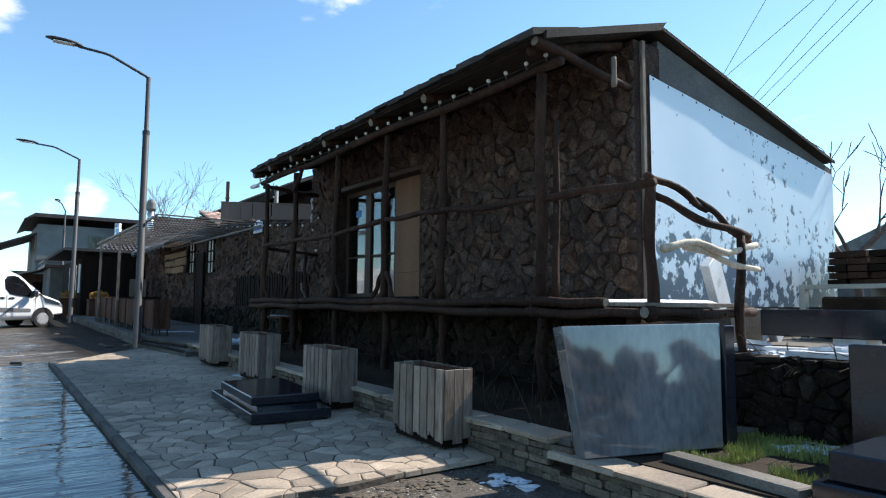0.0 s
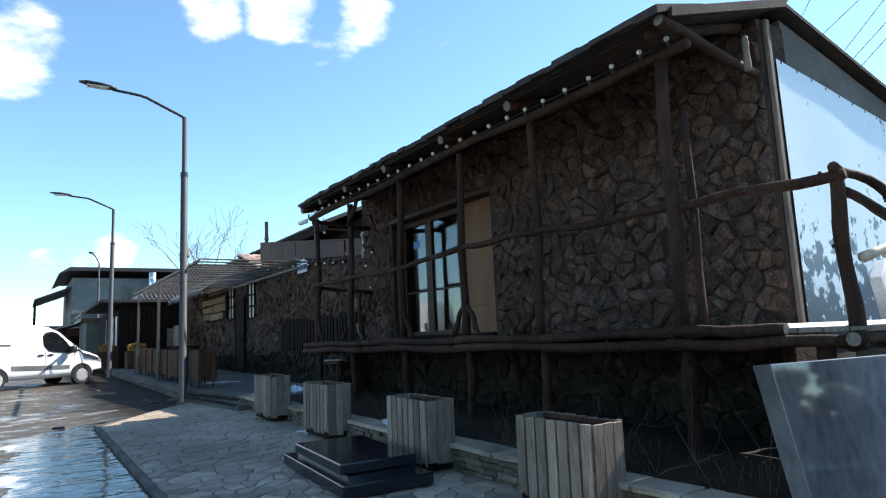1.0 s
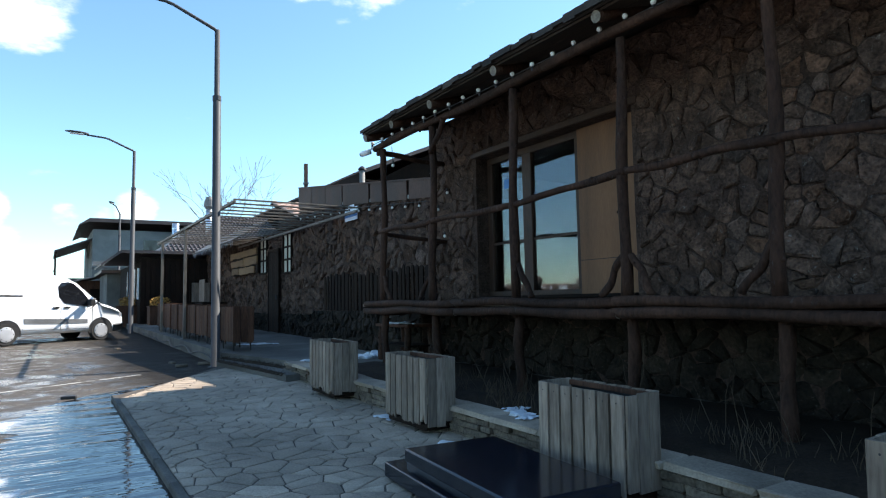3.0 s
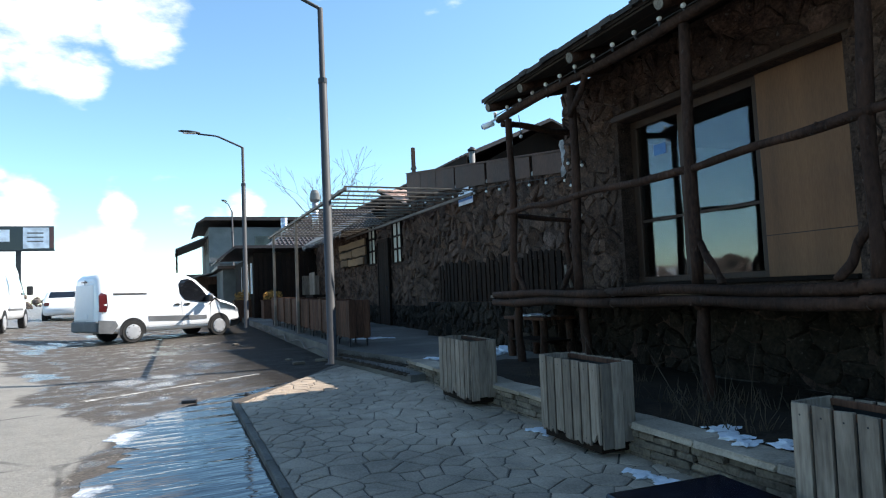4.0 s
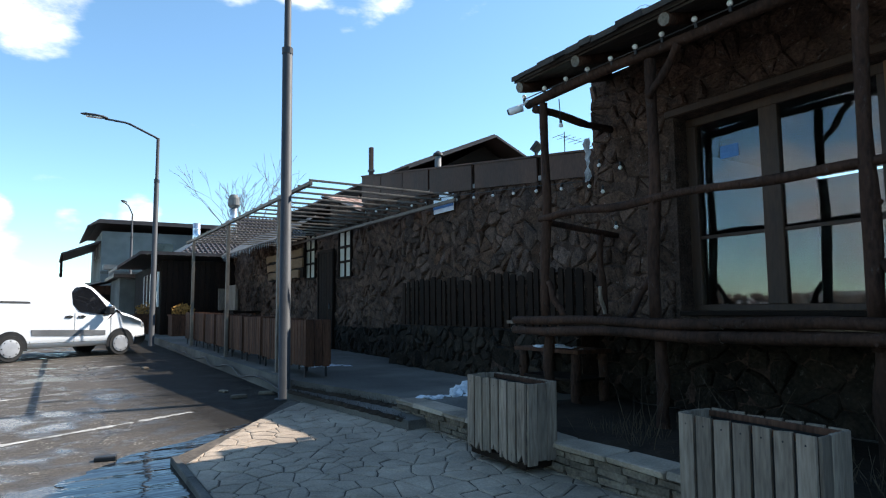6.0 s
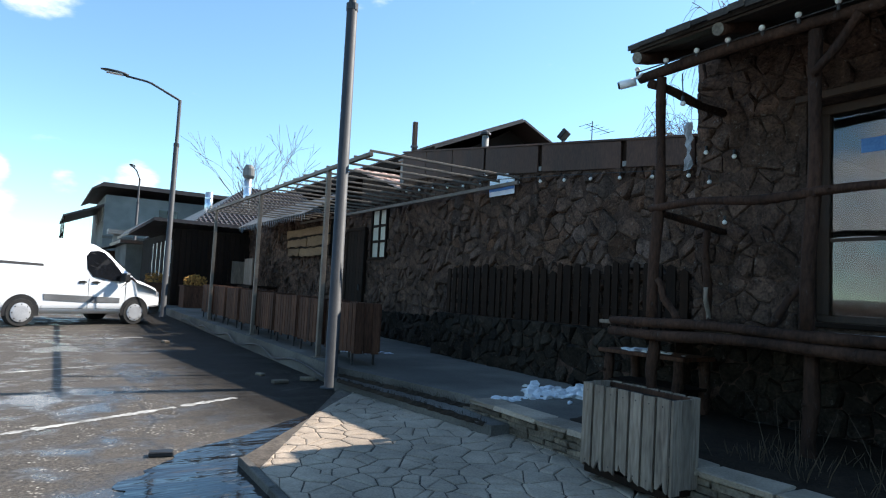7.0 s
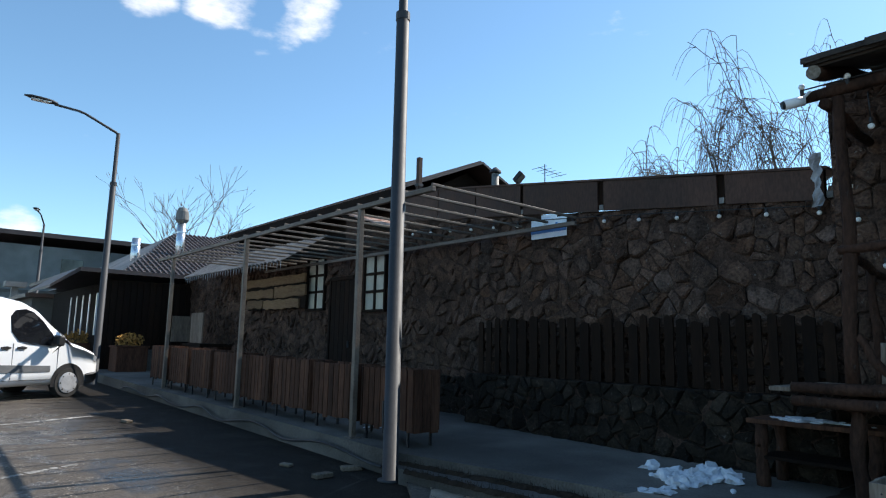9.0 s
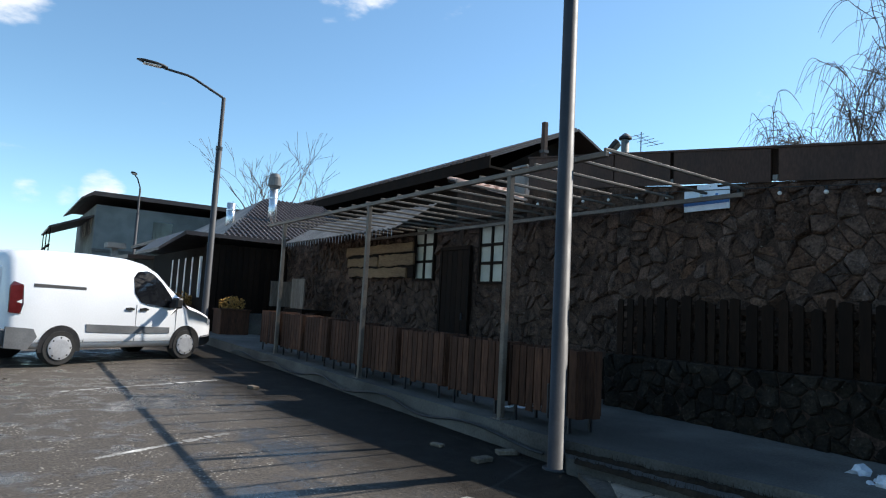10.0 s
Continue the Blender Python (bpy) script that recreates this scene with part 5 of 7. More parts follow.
def build_van():
    v = thing("white_van", "clean white compact panel van parked across the bays", "van")
    hw, zt = 0.905, 1.83
    st = [(0.0, 0.42, 1.62, 0.80), (0.03, 0.36, 1.72, 0.86), (0.12, 0.32, 1.79, 0.895), (0.5, 0.29, 1.825, 0.905), (1.3, 0.28, 1.84, 0.905), (2.1, 0.28, 1.825, 0.905), (2.5, 0.28, 1.77, 0.905),
          (2.78, 0.28, 1.66, 0.905), (3.05, 0.28, 1.47, 0.905), (3.35, 0.28, 1.25, 0.90), (3.55, 0.28, 1.145, 0.89), (3.85, 0.28, 1.07, 0.87), (4.12, 0.28, 0.98, 0.82), (4.28, 0.30, 0.86, 0.74), (4.37, 0.36, 0.68, 0.62)]
    part("body", loft(bmesh.new(), st), "white", v, smooth=True)
    for s in (-1, 1):
        for x in (0.75, 3.48):
            wheel_arch(v, x, 0.385, hw, s)
            wheel(v, x, s * (hw - 0.085), 0.315, s)
        part("side_window", side_panel(bmesh.new(), [(2.28, 1.62), (2.18, 1.52), (2.20, 1.28), (2.34, 1.14), (2.55, 1.10), (3.00, 1.06), (3.20, 1.07), (3.06, 1.26), (2.86, 1.46), (2.66, 1.60), (2.5, 1.645)], hw, zt, s), "carglass", v, "dark tinted cab window")
        part("rub_strip", side_panel(bmesh.new(), [(1.22, 0.60), (2.20, 0.56), (3.05, 0.56), (3.05, 0.68), (1.20, 0.74)], hw, zt, s, 0.012), "greyplastic", v, "grey plastic rub strip")
        part("slide_rail", side_panel(bmesh.new(), [(0.34, 1.30), (1.18, 1.29), (1.18, 1.33), (0.34, 1.345)], hw, zt, s, 0.004), "black", v)
        for x in (2.00, 2.32):
            h = part("door_handle", side_panel(bmesh.new(), [(x, 1.00), (x + 0.17, 1.00), (x + 0.19, 1.03), (x + 0.10, 1.05), (x, 1.035)], hw, zt, s, 0.022), "black", v)
        for pts in ([(2.235, 0.42), (2.245, 0.42), (2.245, 1.10), (2.235, 1.10)], [(1.18, 0.42), (1.188, 0.42), (1.188, 1.66), (1.18, 1.66)], [(3.20, 0.45), (3.208, 0.45), (3.208, 1.05), (3.20, 1.05)], [(1.18, 1.655), (2.16, 1.64), (2.16, 1.648), (1.18, 1.663)], [(0.30, 0.415), (3.10, 0.40), (3.10, 0.407), (0.30, 0.422)]):
            part("panel_gap", side_panel(bmesh.new(), pts, hw, zt, s, 0.002), "greyplastic", v)
        bm = bmesh.new()
        box(bm, 2.98, 3.16, s * 1.06 - 0.10, s * 1.06 + 0.08, 1.06, 1.24, 0.03)
        part("mirror", bm, "black", v, "black door mirror")
        part("tail_light", side_panel(bmesh.new(), [(0.02, 0.92), (0.17, 0.90), (0.20, 1.05), (0.20, 1.32), (0.08, 1.36), (0.03, 1.30)], hw - 0.012, zt, s, 0.016), "red", v, "dark red tail light")
        part("rear_bumper_corner", side_panel(bmesh.new(), [(0.0, 0.34), (0.30, 0.30), (0.42, 0.52), (0.36, 0.66), (0.0, 0.70)], hw, zt, s, 0.014), "greyplastic", v, "grey plastic bumper corner")
        part("headlight", side_panel(bmesh.new(), [(4.00, 0.80), (4.19, 0.73), (4.22, 0.83), (4.07, 0.92)], 0.79, zt, s, 0.018), "hub", v)
    part("front_bumper", loft(bmesh.new(), [(3.93, 0.26, 0.56, 0.875), (4.12, 0.26, 0.58, 0.838), (4.29, 0.28, 0.59, 0.76), (4.40, 0.33, 0.56, 0.64)]), "greyplastic", v, "grey plastic front bumper", smooth=True)
    part("rear_bumper", boxed(-0.06, 0.10, -0.86, 0.86, 0.36, 0.66, bevel=0.03), "greyplastic", v, "grey plastic bumper")
    part("rear_door_gap", boxed(-0.012, 0.05, -0.008, 0.008, 0.66, 1.66), "greyplastic", v)
    part("rear_panel", boxed(-0.022, 0.03, -0.62, 0.62, 0.68, 1.56, bevel=0.02), "white", v)
    plate = part("number_plate", boxed(-0.034, -0.022, -0.26, 0.26, 0.74, 0.85), "white", v)
    part("plate_bar", boxed(-0.038, -0.0345, -0.20, 0.20, 0.77, 0.82), "black", plate)
    part("rear_lamp_bar", boxed(-0.03, 0.02, -0.16, 0.16, 1.60, 1.63), "red", v)
    # windscreen
    bm = bmesh.new()
    quad = [(2.74, -0.62, 1.685), (2.74, 0.62, 1.685), (3.42, 0.74, 1.235), (3.42, -0.74, 1.235)]
    bm.faces.new([bm.verts.new(p) for p in quad])
    part("windscreen", bm, "carglass", v)
    return v


def build_big_van():
    v = thing("delivery_van", "tall white high-roof delivery van seen from behind", "van")
    hw, zt = 0.98, 2.55
    st = [(0.0, 0.55, 2.35, 0.90), (0.05, 0.48, 2.48, 0.96), (0.3, 0.42, 2.55, 0.98), (2.5, 0.40, 2.57, 0.98), (3.8, 0.40, 2.50, 0.98), (4.2, 0.40, 2.28, 0.98), (4.6, 0.40, 1.75, 0.97), (4.85, 0.40, 1.35, 0.95), (5.2, 0.40, 1.18, 0.90), (5.45, 0.45, 0.95, 0.80)]
    part("body", loft(bmesh.new(), st), "white", v, smooth=True)
    for s in (-1, 1):
        for x in (1.0, 4.6):
            wheel_arch(v, x, 0.42, hw, s)
            wheel(v, x, s * (hw - 0.10), 0.34, s)
        part("tail_light", boxed(-0.025, 0.06, s * 0.90 - 0.07, s * 0.90 + 0.07, 0.95, 1.45, bevel=0.02), "red", v, "dark red tail light")
        part("rear_door", boxed(-0.03, 0.02, s * 0.42 - 0.40, s * 0.42 + 0.40, 0.72, 2.28, bevel=0.03), "white", v)
        w = part("rear_window", boxed(-0.042, -0.031, s * 0.42 - 0.34, s * 0.42 + 0.34, 1.40, 1.98, bevel=0.004), "white", v, "blanked white rear window panel")
        part("side_strip", side_panel(bmesh.new(), [(1.5, 0.72), (4.1, 0.72), (4.1, 0.80), (1.5, 0.80)], hw, zt, s, 0.01), "greyplastic", v)
        part("side_window", side_panel(bmesh.new(), [(3.75, 1.30), (4.45, 1.28), (4.20, 1.80), (3.95, 1.98), (3.75, 2.0)], hw, zt, s), "carglass", v)
        bm = bmesh.new()
        box(bm, 4.35, 4.52, s * 1.14 - 0.11, s * 1.14 + 0.09, 1.28, 1.62, 0.03)
        part("mirror", bm, "black", v)
    part("rear_bumper", boxed(-0.12, 0.10, -0.95, 0.95, 0.46, 0.68, bevel=0.03), "greyplastic", v, "grey plastic bumper")
    plate = part("number_plate", boxed(-0.044, -0.032, 0.02, 0.74, 0.86, 1.04), "white", v)
    part("plate_bar", boxed(-0.049, -0.0445, 0.22, 0.66, 0.90, 1.0), "black", plate)
    part("door_badge", boxed(-0.044, -0.032, -0.72, -0.12, 0.86, 1.02), "greyplastic", v)
    return v


def build_car(label, paint="white"):
    v = thing("car", label, "car", group="cars on the road")
    hw, zt = 0.86, 1.45
    st = [(0.0, 0.40, 0.85, 0.74), (0.1, 0.30, 0.98, 0.82), (0.5, 0.27, 1.08, 0.86), (0.95, 0.27, 1.38, 0.86), (1.5, 0.27, 1.46, 0.86), (2.2, 0.27, 1.44, 0.86), (2.7, 0.27, 1.22, 0.86), (3.0, 0.27, 1.0, 0.86), (3.8, 0.28, 0.88, 0.82), (4.1, 0.36, 0.66, 0.70)]
    part("body", loft(bmesh.new(), st), paint, v, smooth=True)
    for s in (-1, 1):
        for x in (0.78, 3.30):
            wheel(v, x, s * (hw - 0.08), 0.30, s)
        part("side_window", side_panel(bmesh.new(), [(0.95, 1.02), (2.75, 0.98), (2.25, 1.33), (1.2, 1.33)], hw, zt, s, 0.012), "carglass", v)
        part("tail_light", boxed(-0.02, 0.08, s * 0.66 - 0.10, s * 0.66 + 0.10, 0.72, 0.88, bevel=0.02), "red", v)
    bm = bmesh.new()
    bm.faces.new([bm.verts.new(p) for p in ((0.52, -0.62, 1.105), (0.52, 0.62, 1.105), (0.93, 0.55, 1.385), (0.93, -0.55, 1.385))])
    part("rear_window", bm, "carglass", v)
    return v


# ---- trees ----
def branch(bm, p, d, length, r, depth, rng, droop=0.0, spread=0.7, fork=(2, 3)):
    steps = 4
    pts, rad = [p.copy()], [r]
    for i in range(steps):
        d = (d + Vector((rng.uniform(-1, 1), rng.uniform(-1, 1), rng.uniform(-0.6, 0.8) - droop * (3 - depth if depth < 3 else 0))) * 0.16).normalized()
        p = p + d * length / steps
        pts.append(p.copy())
        rad.append(max(0.009, r * (1 - 0.45 * (i + 1) / steps)))
    tube(bm, pts, rad, 6 if depth > 2 else 4 if depth > 0 else 3, False)
    if depth == 0:
        return
    for _ in range(rng.randint(*fork)):
        i = rng.randint(2, steps)
        nd = (d + Vector((rng.uniform(-1, 1), rng.uniform(-1, 1), rng.uniform(-0.3, 0.7))) * spread).normalized()
        branch(bm, pts[i], nd, length * rng.uniform(0.6, 0.85), rad[i] * 0.68, depth - 1, rng, droop, spread, fork)


def build_bare_tree(loc, height, label, seed, depth=5, droop=0.0, trunk=0.14, hang=False):
    rng = random.Random(seed)
    t = thing("bare_tree", label, "tree", loc)
    bm = bmesh.new()
    tube(bm, [(0, 0, -0.1), (0.04, 0.02, height * 0.15), (-0.03, 0.05, height * 0.34)], [trunk * 1.2, trunk, trunk * 0.85], 9)
    part("trunk", bm, "bark", t, smooth=True)
    bm = bmesh.new()
    for k in range(5):
        a = 2 * math.pi * k / 5 + rng.random()
        branch(bm, Vector((-0.03, 0.05, height * (0.28 + 0.015 * k))), Vector((math.cos(a) * 0.75, math.sin(a) * 0.75, 0.8)).normalized(), height * 0.26, trunk * 0.55, depth - 1, rng, droop, 0.75)
    if hang:
        tips = [v.co.copy() for v in bm.verts if v.co.z > height * 0.58]
        for _ in range(1500):
            p = rng.choice(tips)
            pts = [p]
            dx, dy, drop = rng.uniform(-0.14, 0.14), rng.uniform(-0.14, 0.14), rng.uniform(0.35, 0.9)
            for i in range(1, 6):
                pts.append(p + Vector((dx * i, dy * i, (0.12 * i - 0.075 * i * i) * drop)))
            tube(bm, pts, [0.008, 0.007, 0.006, 0.006, 0.005, 0.004], 3, False)
    part("crown", bm, "bark", t, "bare leafless twigs")
    return t


# ---- far buildings ----
def build_grey_house():
    t = thing("grey_house", "two-storey grey rendered house with a wide flat roof edge", "house", (0.45, 0, 0))
    zg = z_road(60)
    part("wall", boxed(2.75, 13.0, 60.0, 72.0, zg - 0.5, 7.75), "housewall", t)
    bm = bmesh.new()
    prism(bm, [(1.75, 7.92), (1.75, 8.02), (2.5, 8.55), (13.6, 8.60), (13.6, 8.30), (2.4, 8.25)], "y", 59.2, 73.0)
    part("roof", bm, "metaltile", t, "dark projecting roof")
    for z in (2.6, 5.9):
        for y in (61.4, 65.0):
            w = part("window", boxed(2.69, 2.745, y, y + 1.5, z, z + 1.2), "cream", t, "pale window")
            part("glazing_bar", boxed(2.66, 2.688, y + 0.70, y + 0.80, z, z + 1.2), "corrug", w)
    for x, z in ((4.2, 2.4), (8.0, 2.4), (6.4, 5.8)):
        w = part("window", boxed(x, x + 1.3, 59.95, 59.996, z, z + 1.2), "carglass", t)
        part("window_frame", boxed(x - 0.06, x + 1.36, 59.93, 59.949, z - 0.08, z), "corrug", w)
    part("band", boxed(2.72, 13.0, 59.94, 59.997, 4.55, 4.75), "concrete", t)
    part("balcony_slab", boxed(0.2, 2.745, 61.0, 69.0, 3.7, 3.9), "concrete", t)
    bm = bmesh.new()
    prism(bm, [(0.2, 5.92), (2.745, 6.95), (2.745, 7.10), (0.2, 6.05)], "y", 60.6, 69.5)
    part("balcony_roof", bm, "metaltile", t, "sloping dark balcony roof")
    for y in (61.2, 65.0, 68.8):
        part("balcony_post", boxed(0.28, 0.35, y, y + 0.07, 3.9, 6.0), "darkwood", t)
    part("balcony_rail", boxed(0.24, 0.36, 61.0, 69.0, 4.75, 4.85), "darkwood", t)


def build_pavilion():
    t = thing("dark_pavilion", "dark timber pavilion with a flat eave and white window posts", "pavilion")
    zg = z_terrace(32)
    part("front_wall", boxed(3.42, 6.09, 32.0, 32.2, zg - 0.1, 3.62), "darkwood", t)
    part("side_wall", boxed(3.42, 3.58, 32.202, 40.0, zg - 0.1, 3.5), "darkwood", t)
    for k in range(14):
        part("cladding_board", boxed(3.44 + k * 0.19, 3.61 + k * 0.19, 31.965, 31.998, zg, 3.60, bevel=0.004), "darkwood", t)
    for k in range(5):
        part("window_post", boxed(3.35, 3.418, 32.4 + k * 0.95, 32.5 + k * 0.95, 1.9, 3.20), "white", t, "white window post")
    # glass panes given a dark board colour, so that no sky reflects in them
    for k in range(4):
        part("pane", boxed(3.37, 3.40, 32.52 + k * 0.95, 33.33 + k * 0.95, 1.9, 3.20), "darkwood", t, "dark glass pane, coloured as board to leave out reflections")
    part("roof_slab", boxed(2.66, 6.2, 31.55, 41.0, 3.77, 3.89), "metaltile", t, "dark flat eave")
    bm = bmesh.new()
    prism(bm, [(1.94, 3.24), (2.66, 3.77), (2.66, 3.89), (1.94, 3.32)], "y", 31.6, 35.5)
    part("side_eave", bm, "metaltile", t, "sloping side eave")
    # hipped tile roof behind, with ribs down its slopes
    bm = bmesh.new()
    eave, ridge, yr, y1 = 4.05, 6.7, 41.0, 48.0
    pts = [bm.verts.new(p) for p in ((4.4, 34.0, eave), (11.2, 34.0, eave), (11.2, yr, ridge), (8.2, yr, ridge), (4.4, y1, eave), (11.2, y1, eave))]
    for f in ((0, 1, 2, 3), (0, 3, 4), (3, 2, 5, 4), (1, 5, 2), (0, 4, 5, 1)):
        bm.faces.new([pts[i] for i in f])
    bmesh.ops.recalc_face_normals(bm, faces=bm.faces)
    hip = part("tiled_roof", bm, "oldsheet", t, "grey tiled hip roof")
    rise = (ridge - eave) / (yr - 34.0)
    for k in range(34):
        x = 4.5 + k * 0.2
        top = yr if x > 8.2 else 34.0 + (yr - 34.0) * (x - 4.4) / 3.8
        bm = bmesh.new()
        tube(bm, [(x, 34.0, eave + 0.02), (x, top, eave + 0.02 + rise * (top - 34.0))], [0.05, 0.05], 5)
        part("roof_rib", bm, "metaltile", hip)
    for k in range(17):
        y = 34.3 + k * 0.4
        x0 = 4.4 + (y - 34.0) * 3.8 / 7.0
        part("tile_course", boxed(x0, 11.2, y, y + 0.05, eave + rise * (y - 34.0) - 0.05, eave + rise * (y - 34.0) + 0.06), "metaltile", hip)
    part("shelf_panel", boxed(5.3, 6.0, 31.2, 31.3, 1.75, 2.55), "greywood", t)
    part("shelf_leg", boxed(5.6, 5.7, 31.2, 31.3, zg - 0.05, 1.748), "darkwood", t)


def build_flue(loc, h, cap):
    t = thing("flue_pipe", "shiny insulated silver flue pipe on the roof", "chimney", loc)
    bm = bmesh.new()
    tube(bm, [(0, 0, -0.3), (0, 0, h)], [0.17, 0.17], 16)
    part("pipe", bm, "silver", t, smooth=True)
    for z in (h * 0.35, h * 0.7):
        bm = bmesh.new()
        tube(bm, [(0, 0, z), (0, 0, z + 0.05)], [0.18, 0.18], 16)
        part("band", bm, "silver", t)
    if cap:
        bm = bmesh.new()
        tube(bm, [(0, 0, h - 0.05), (0, 0, h + 0.08), (0, 0, h + 0.42), (0, 0, h + 0.58)], [0.17, 0.27, 0.24, 0.16], 16)
        part("cowl", bm, "corrug", t)


def build_back_building():
    t = thing("brown_roof_building", "long building behind the wall with a brown ribbed metal roof", "building")
    y0, y1 = 28.9, 74.0
    part("wall", boxed(13.2, 20.8, y0 + 1.0, y1, -0.3, 7.31), "darkwood", t)
    bm = bmesh.new()
    prism(bm, [(13.2, 7.312), (20.8, 7.312), (16.58, 9.12)], "y", y0 + 1.0, y0 + 1.2)
    part("gable", bm, "darkwood", t)
    for nm, a, b in (("front_slope", (12.1, 7.41), (16.58, 9.33)), ("back_slope", (16.58, 9.33), (21.7, 7.12))):
        bm = bmesh.new()
        prism(bm, [a, b, (b[0], b[1] + 0.10), (a[0], a[1] + 0.10)], "y", y0, y1)
        part(nm, bm, "metaltile", t, "brown metal roofing")
    part("fascia", boxed(12.06, 12.12, y0, y1, 7.06, 7.50), "darkwood", t)
    part("soffit", boxed(12.122, 13.2, y0, y1, 7.06, 7.14), "darkwood", t)
    # raised ribs
    for k in range(104):
        y = y0 + 0.1 + k * 0.43
        bm = bmesh.new()
        prism(bm, [(12.02, 7.49), (16.58, 9.43), (16.58, 9.50), (12.02, 7.57)], "y", y, y + 0.14)
        part("rib", bm, "metaltile", t)


def build_tiled_lean_to():
    t = thing("tiled_roof", "small patch of old orange clay roof tiles in the sun", "roof")
    rng = random.Random(8)
    a, b = (22.9, 4.80), (20.36, 4.02)
    part("deck", prism(bmesh.new(), [(a[0], a[1] - 0.06), (b[0], b[1] - 0.06), (b[0], b[1] - 0.01), (a[0], a[1] - 0.01)], "x", 6.05, 8.2), "darkwood", t)
    part("gable_wall", prism(bmesh.new(), [(20.4, 3.9), (22.85, 3.9), (22.85, 4.70), (20.4, 3.95)], "x", 6.3, 6.45), "mortar", t)
    me = None
    for i in range(9):
        for j in range(8):
            f = i / 9
            y, z = a[0] + (b[0] - a[0]) * f, a[1] + (b[1] - a[1]) * f
            if me is None:
                bm = bmesh.new()
                rings = []
                for yy in (0.0, -0.36):
                    rings.append([bm.verts.new((0.13 * math.cos(math.pi * k / 6), yy, 0.055 * math.sin(math.pi * k / 6) + (0.02 if yy < 0 else 0.0))) for k in range(7)])
                    rings.append([bm.verts.new((0.115 * math.cos(math.pi * k / 6), yy, 0.04 * math.sin(math.pi * k / 6) - 0.012 + (0.02 if yy < 0 else 0.0))) for k in range(7)])
                for r0, r1 in ((rings[0], rings[2]), (rings[3], rings[1]), (rings[2], rings[3]), (rings[1], rings[0])):
                    for k in range(6):
                        bm.faces.new((r0[k], r0[k + 1], r1[k + 1], r1[k]))
                bmesh.ops.recalc_face_normals(bm, faces=bm.faces)
                me = finish("roof_tile", bm, "tile")
            ob = new("roof_tile", me)
            ob.parent = t
            ob.matrix_local = pose(6.16 + j * 0.25 + 0.01 * rng.random(), y, z + 0.01 + 0.012 * rng.random(), 17, 0, rng.uniform(-3, 3))


def build_canopy():
    t = thing("corrugated_canopy", "grey corrugated sheet canopy over a boarded kiosk front", "canopy")
    y0, y1 = 23.3, 29.6
    bm = bmesh.new()
    n = 90
    lo, hi = [], []
    for k in range(n + 1):
        y = y0 + (y1 - y0) * k / n
        w = 0.025 * math.sin(k * 2.1)
        hi.append(bm.verts.new((6.08, y, 4.30 + w)))
        lo.append(bm.verts.new((5.0, y, 3.62 + w)))
    for k in range(n):
        bm.faces.new((lo[k], lo[k + 1], hi[k + 1], hi[k]))
    r = bmesh.ops.extrude_face_region(bm, geom=bm.faces[:])
    bmesh.ops.translate(bm, verts=[v for v in r["geom"] if isinstance(v, bmesh.types.BMVert)], vec=(0, 0, 0.012))
    bmesh.ops.recalc_face_normals(bm, faces=bm.faces)
    part("sheet", bm, "oldsheet", t)
    rng = random.Random(2)
    for k in range(36):
        bm = bmesh.new()
        y = y0 + 0.1 + k * 0.172
        tube(bm, [(5.0, y, 3.60), (5.0, y, 3.60 - 0.08 - 0.10 * rng.random())], [0.014, 0.003], 5)
        part("icicle", bm, "polythene", t)
    k = thing("kiosk_front", "dark boarded kiosk front with pale planks nailed across", "kiosk")
    part("backing", boxed(5.952, 6.03, 23.95, 27.15, 2.64, 3.47), "darkwood", k)
    for i, (z0, z1, ya, yb) in enumerate(((3.24, 3.45, 23.95, 27.3), (2.93, 3.19, 23.9, 25.5), (2.95, 3.16, 25.56, 27.2), (2.66, 2.88, 24.2, 26.1), (2.70, 2.89, 26.15, 27.1))):
        bm = bmesh.new()
        edge = [(ya + (yb - ya) * q / 9, z0 + rng.uniform(-0.035, 0.02)) for q in range(10)] + [(yb - (yb - ya) * q / 9, z1 + rng.uniform(-0.02, 0.02)) for q in range(10)]
        part("plank", prism(bm, edge, "x", 5.90, 5.948), "plank", k, "pale splintered plank")
    part("leaning_panel", boxed(5.2, 5.24, 28.4, 29.3, z_terrace(29) + 0.9, z_terrace(29) + 1.75, bevel=0.006), "greywood", k)
    part("panel_shelf", boxed(5.1, 6.0, 28.2, 29.6, z_terrace(29) + 0.80, z_terrace(29) + 0.88), "darkwood", k)
    part("panel_leg", boxed(5.15, 5.25, 28.3, 28.4, z_terrace(29) - 0.02, z_terrace(29) + 0.80), "darkwood", k)


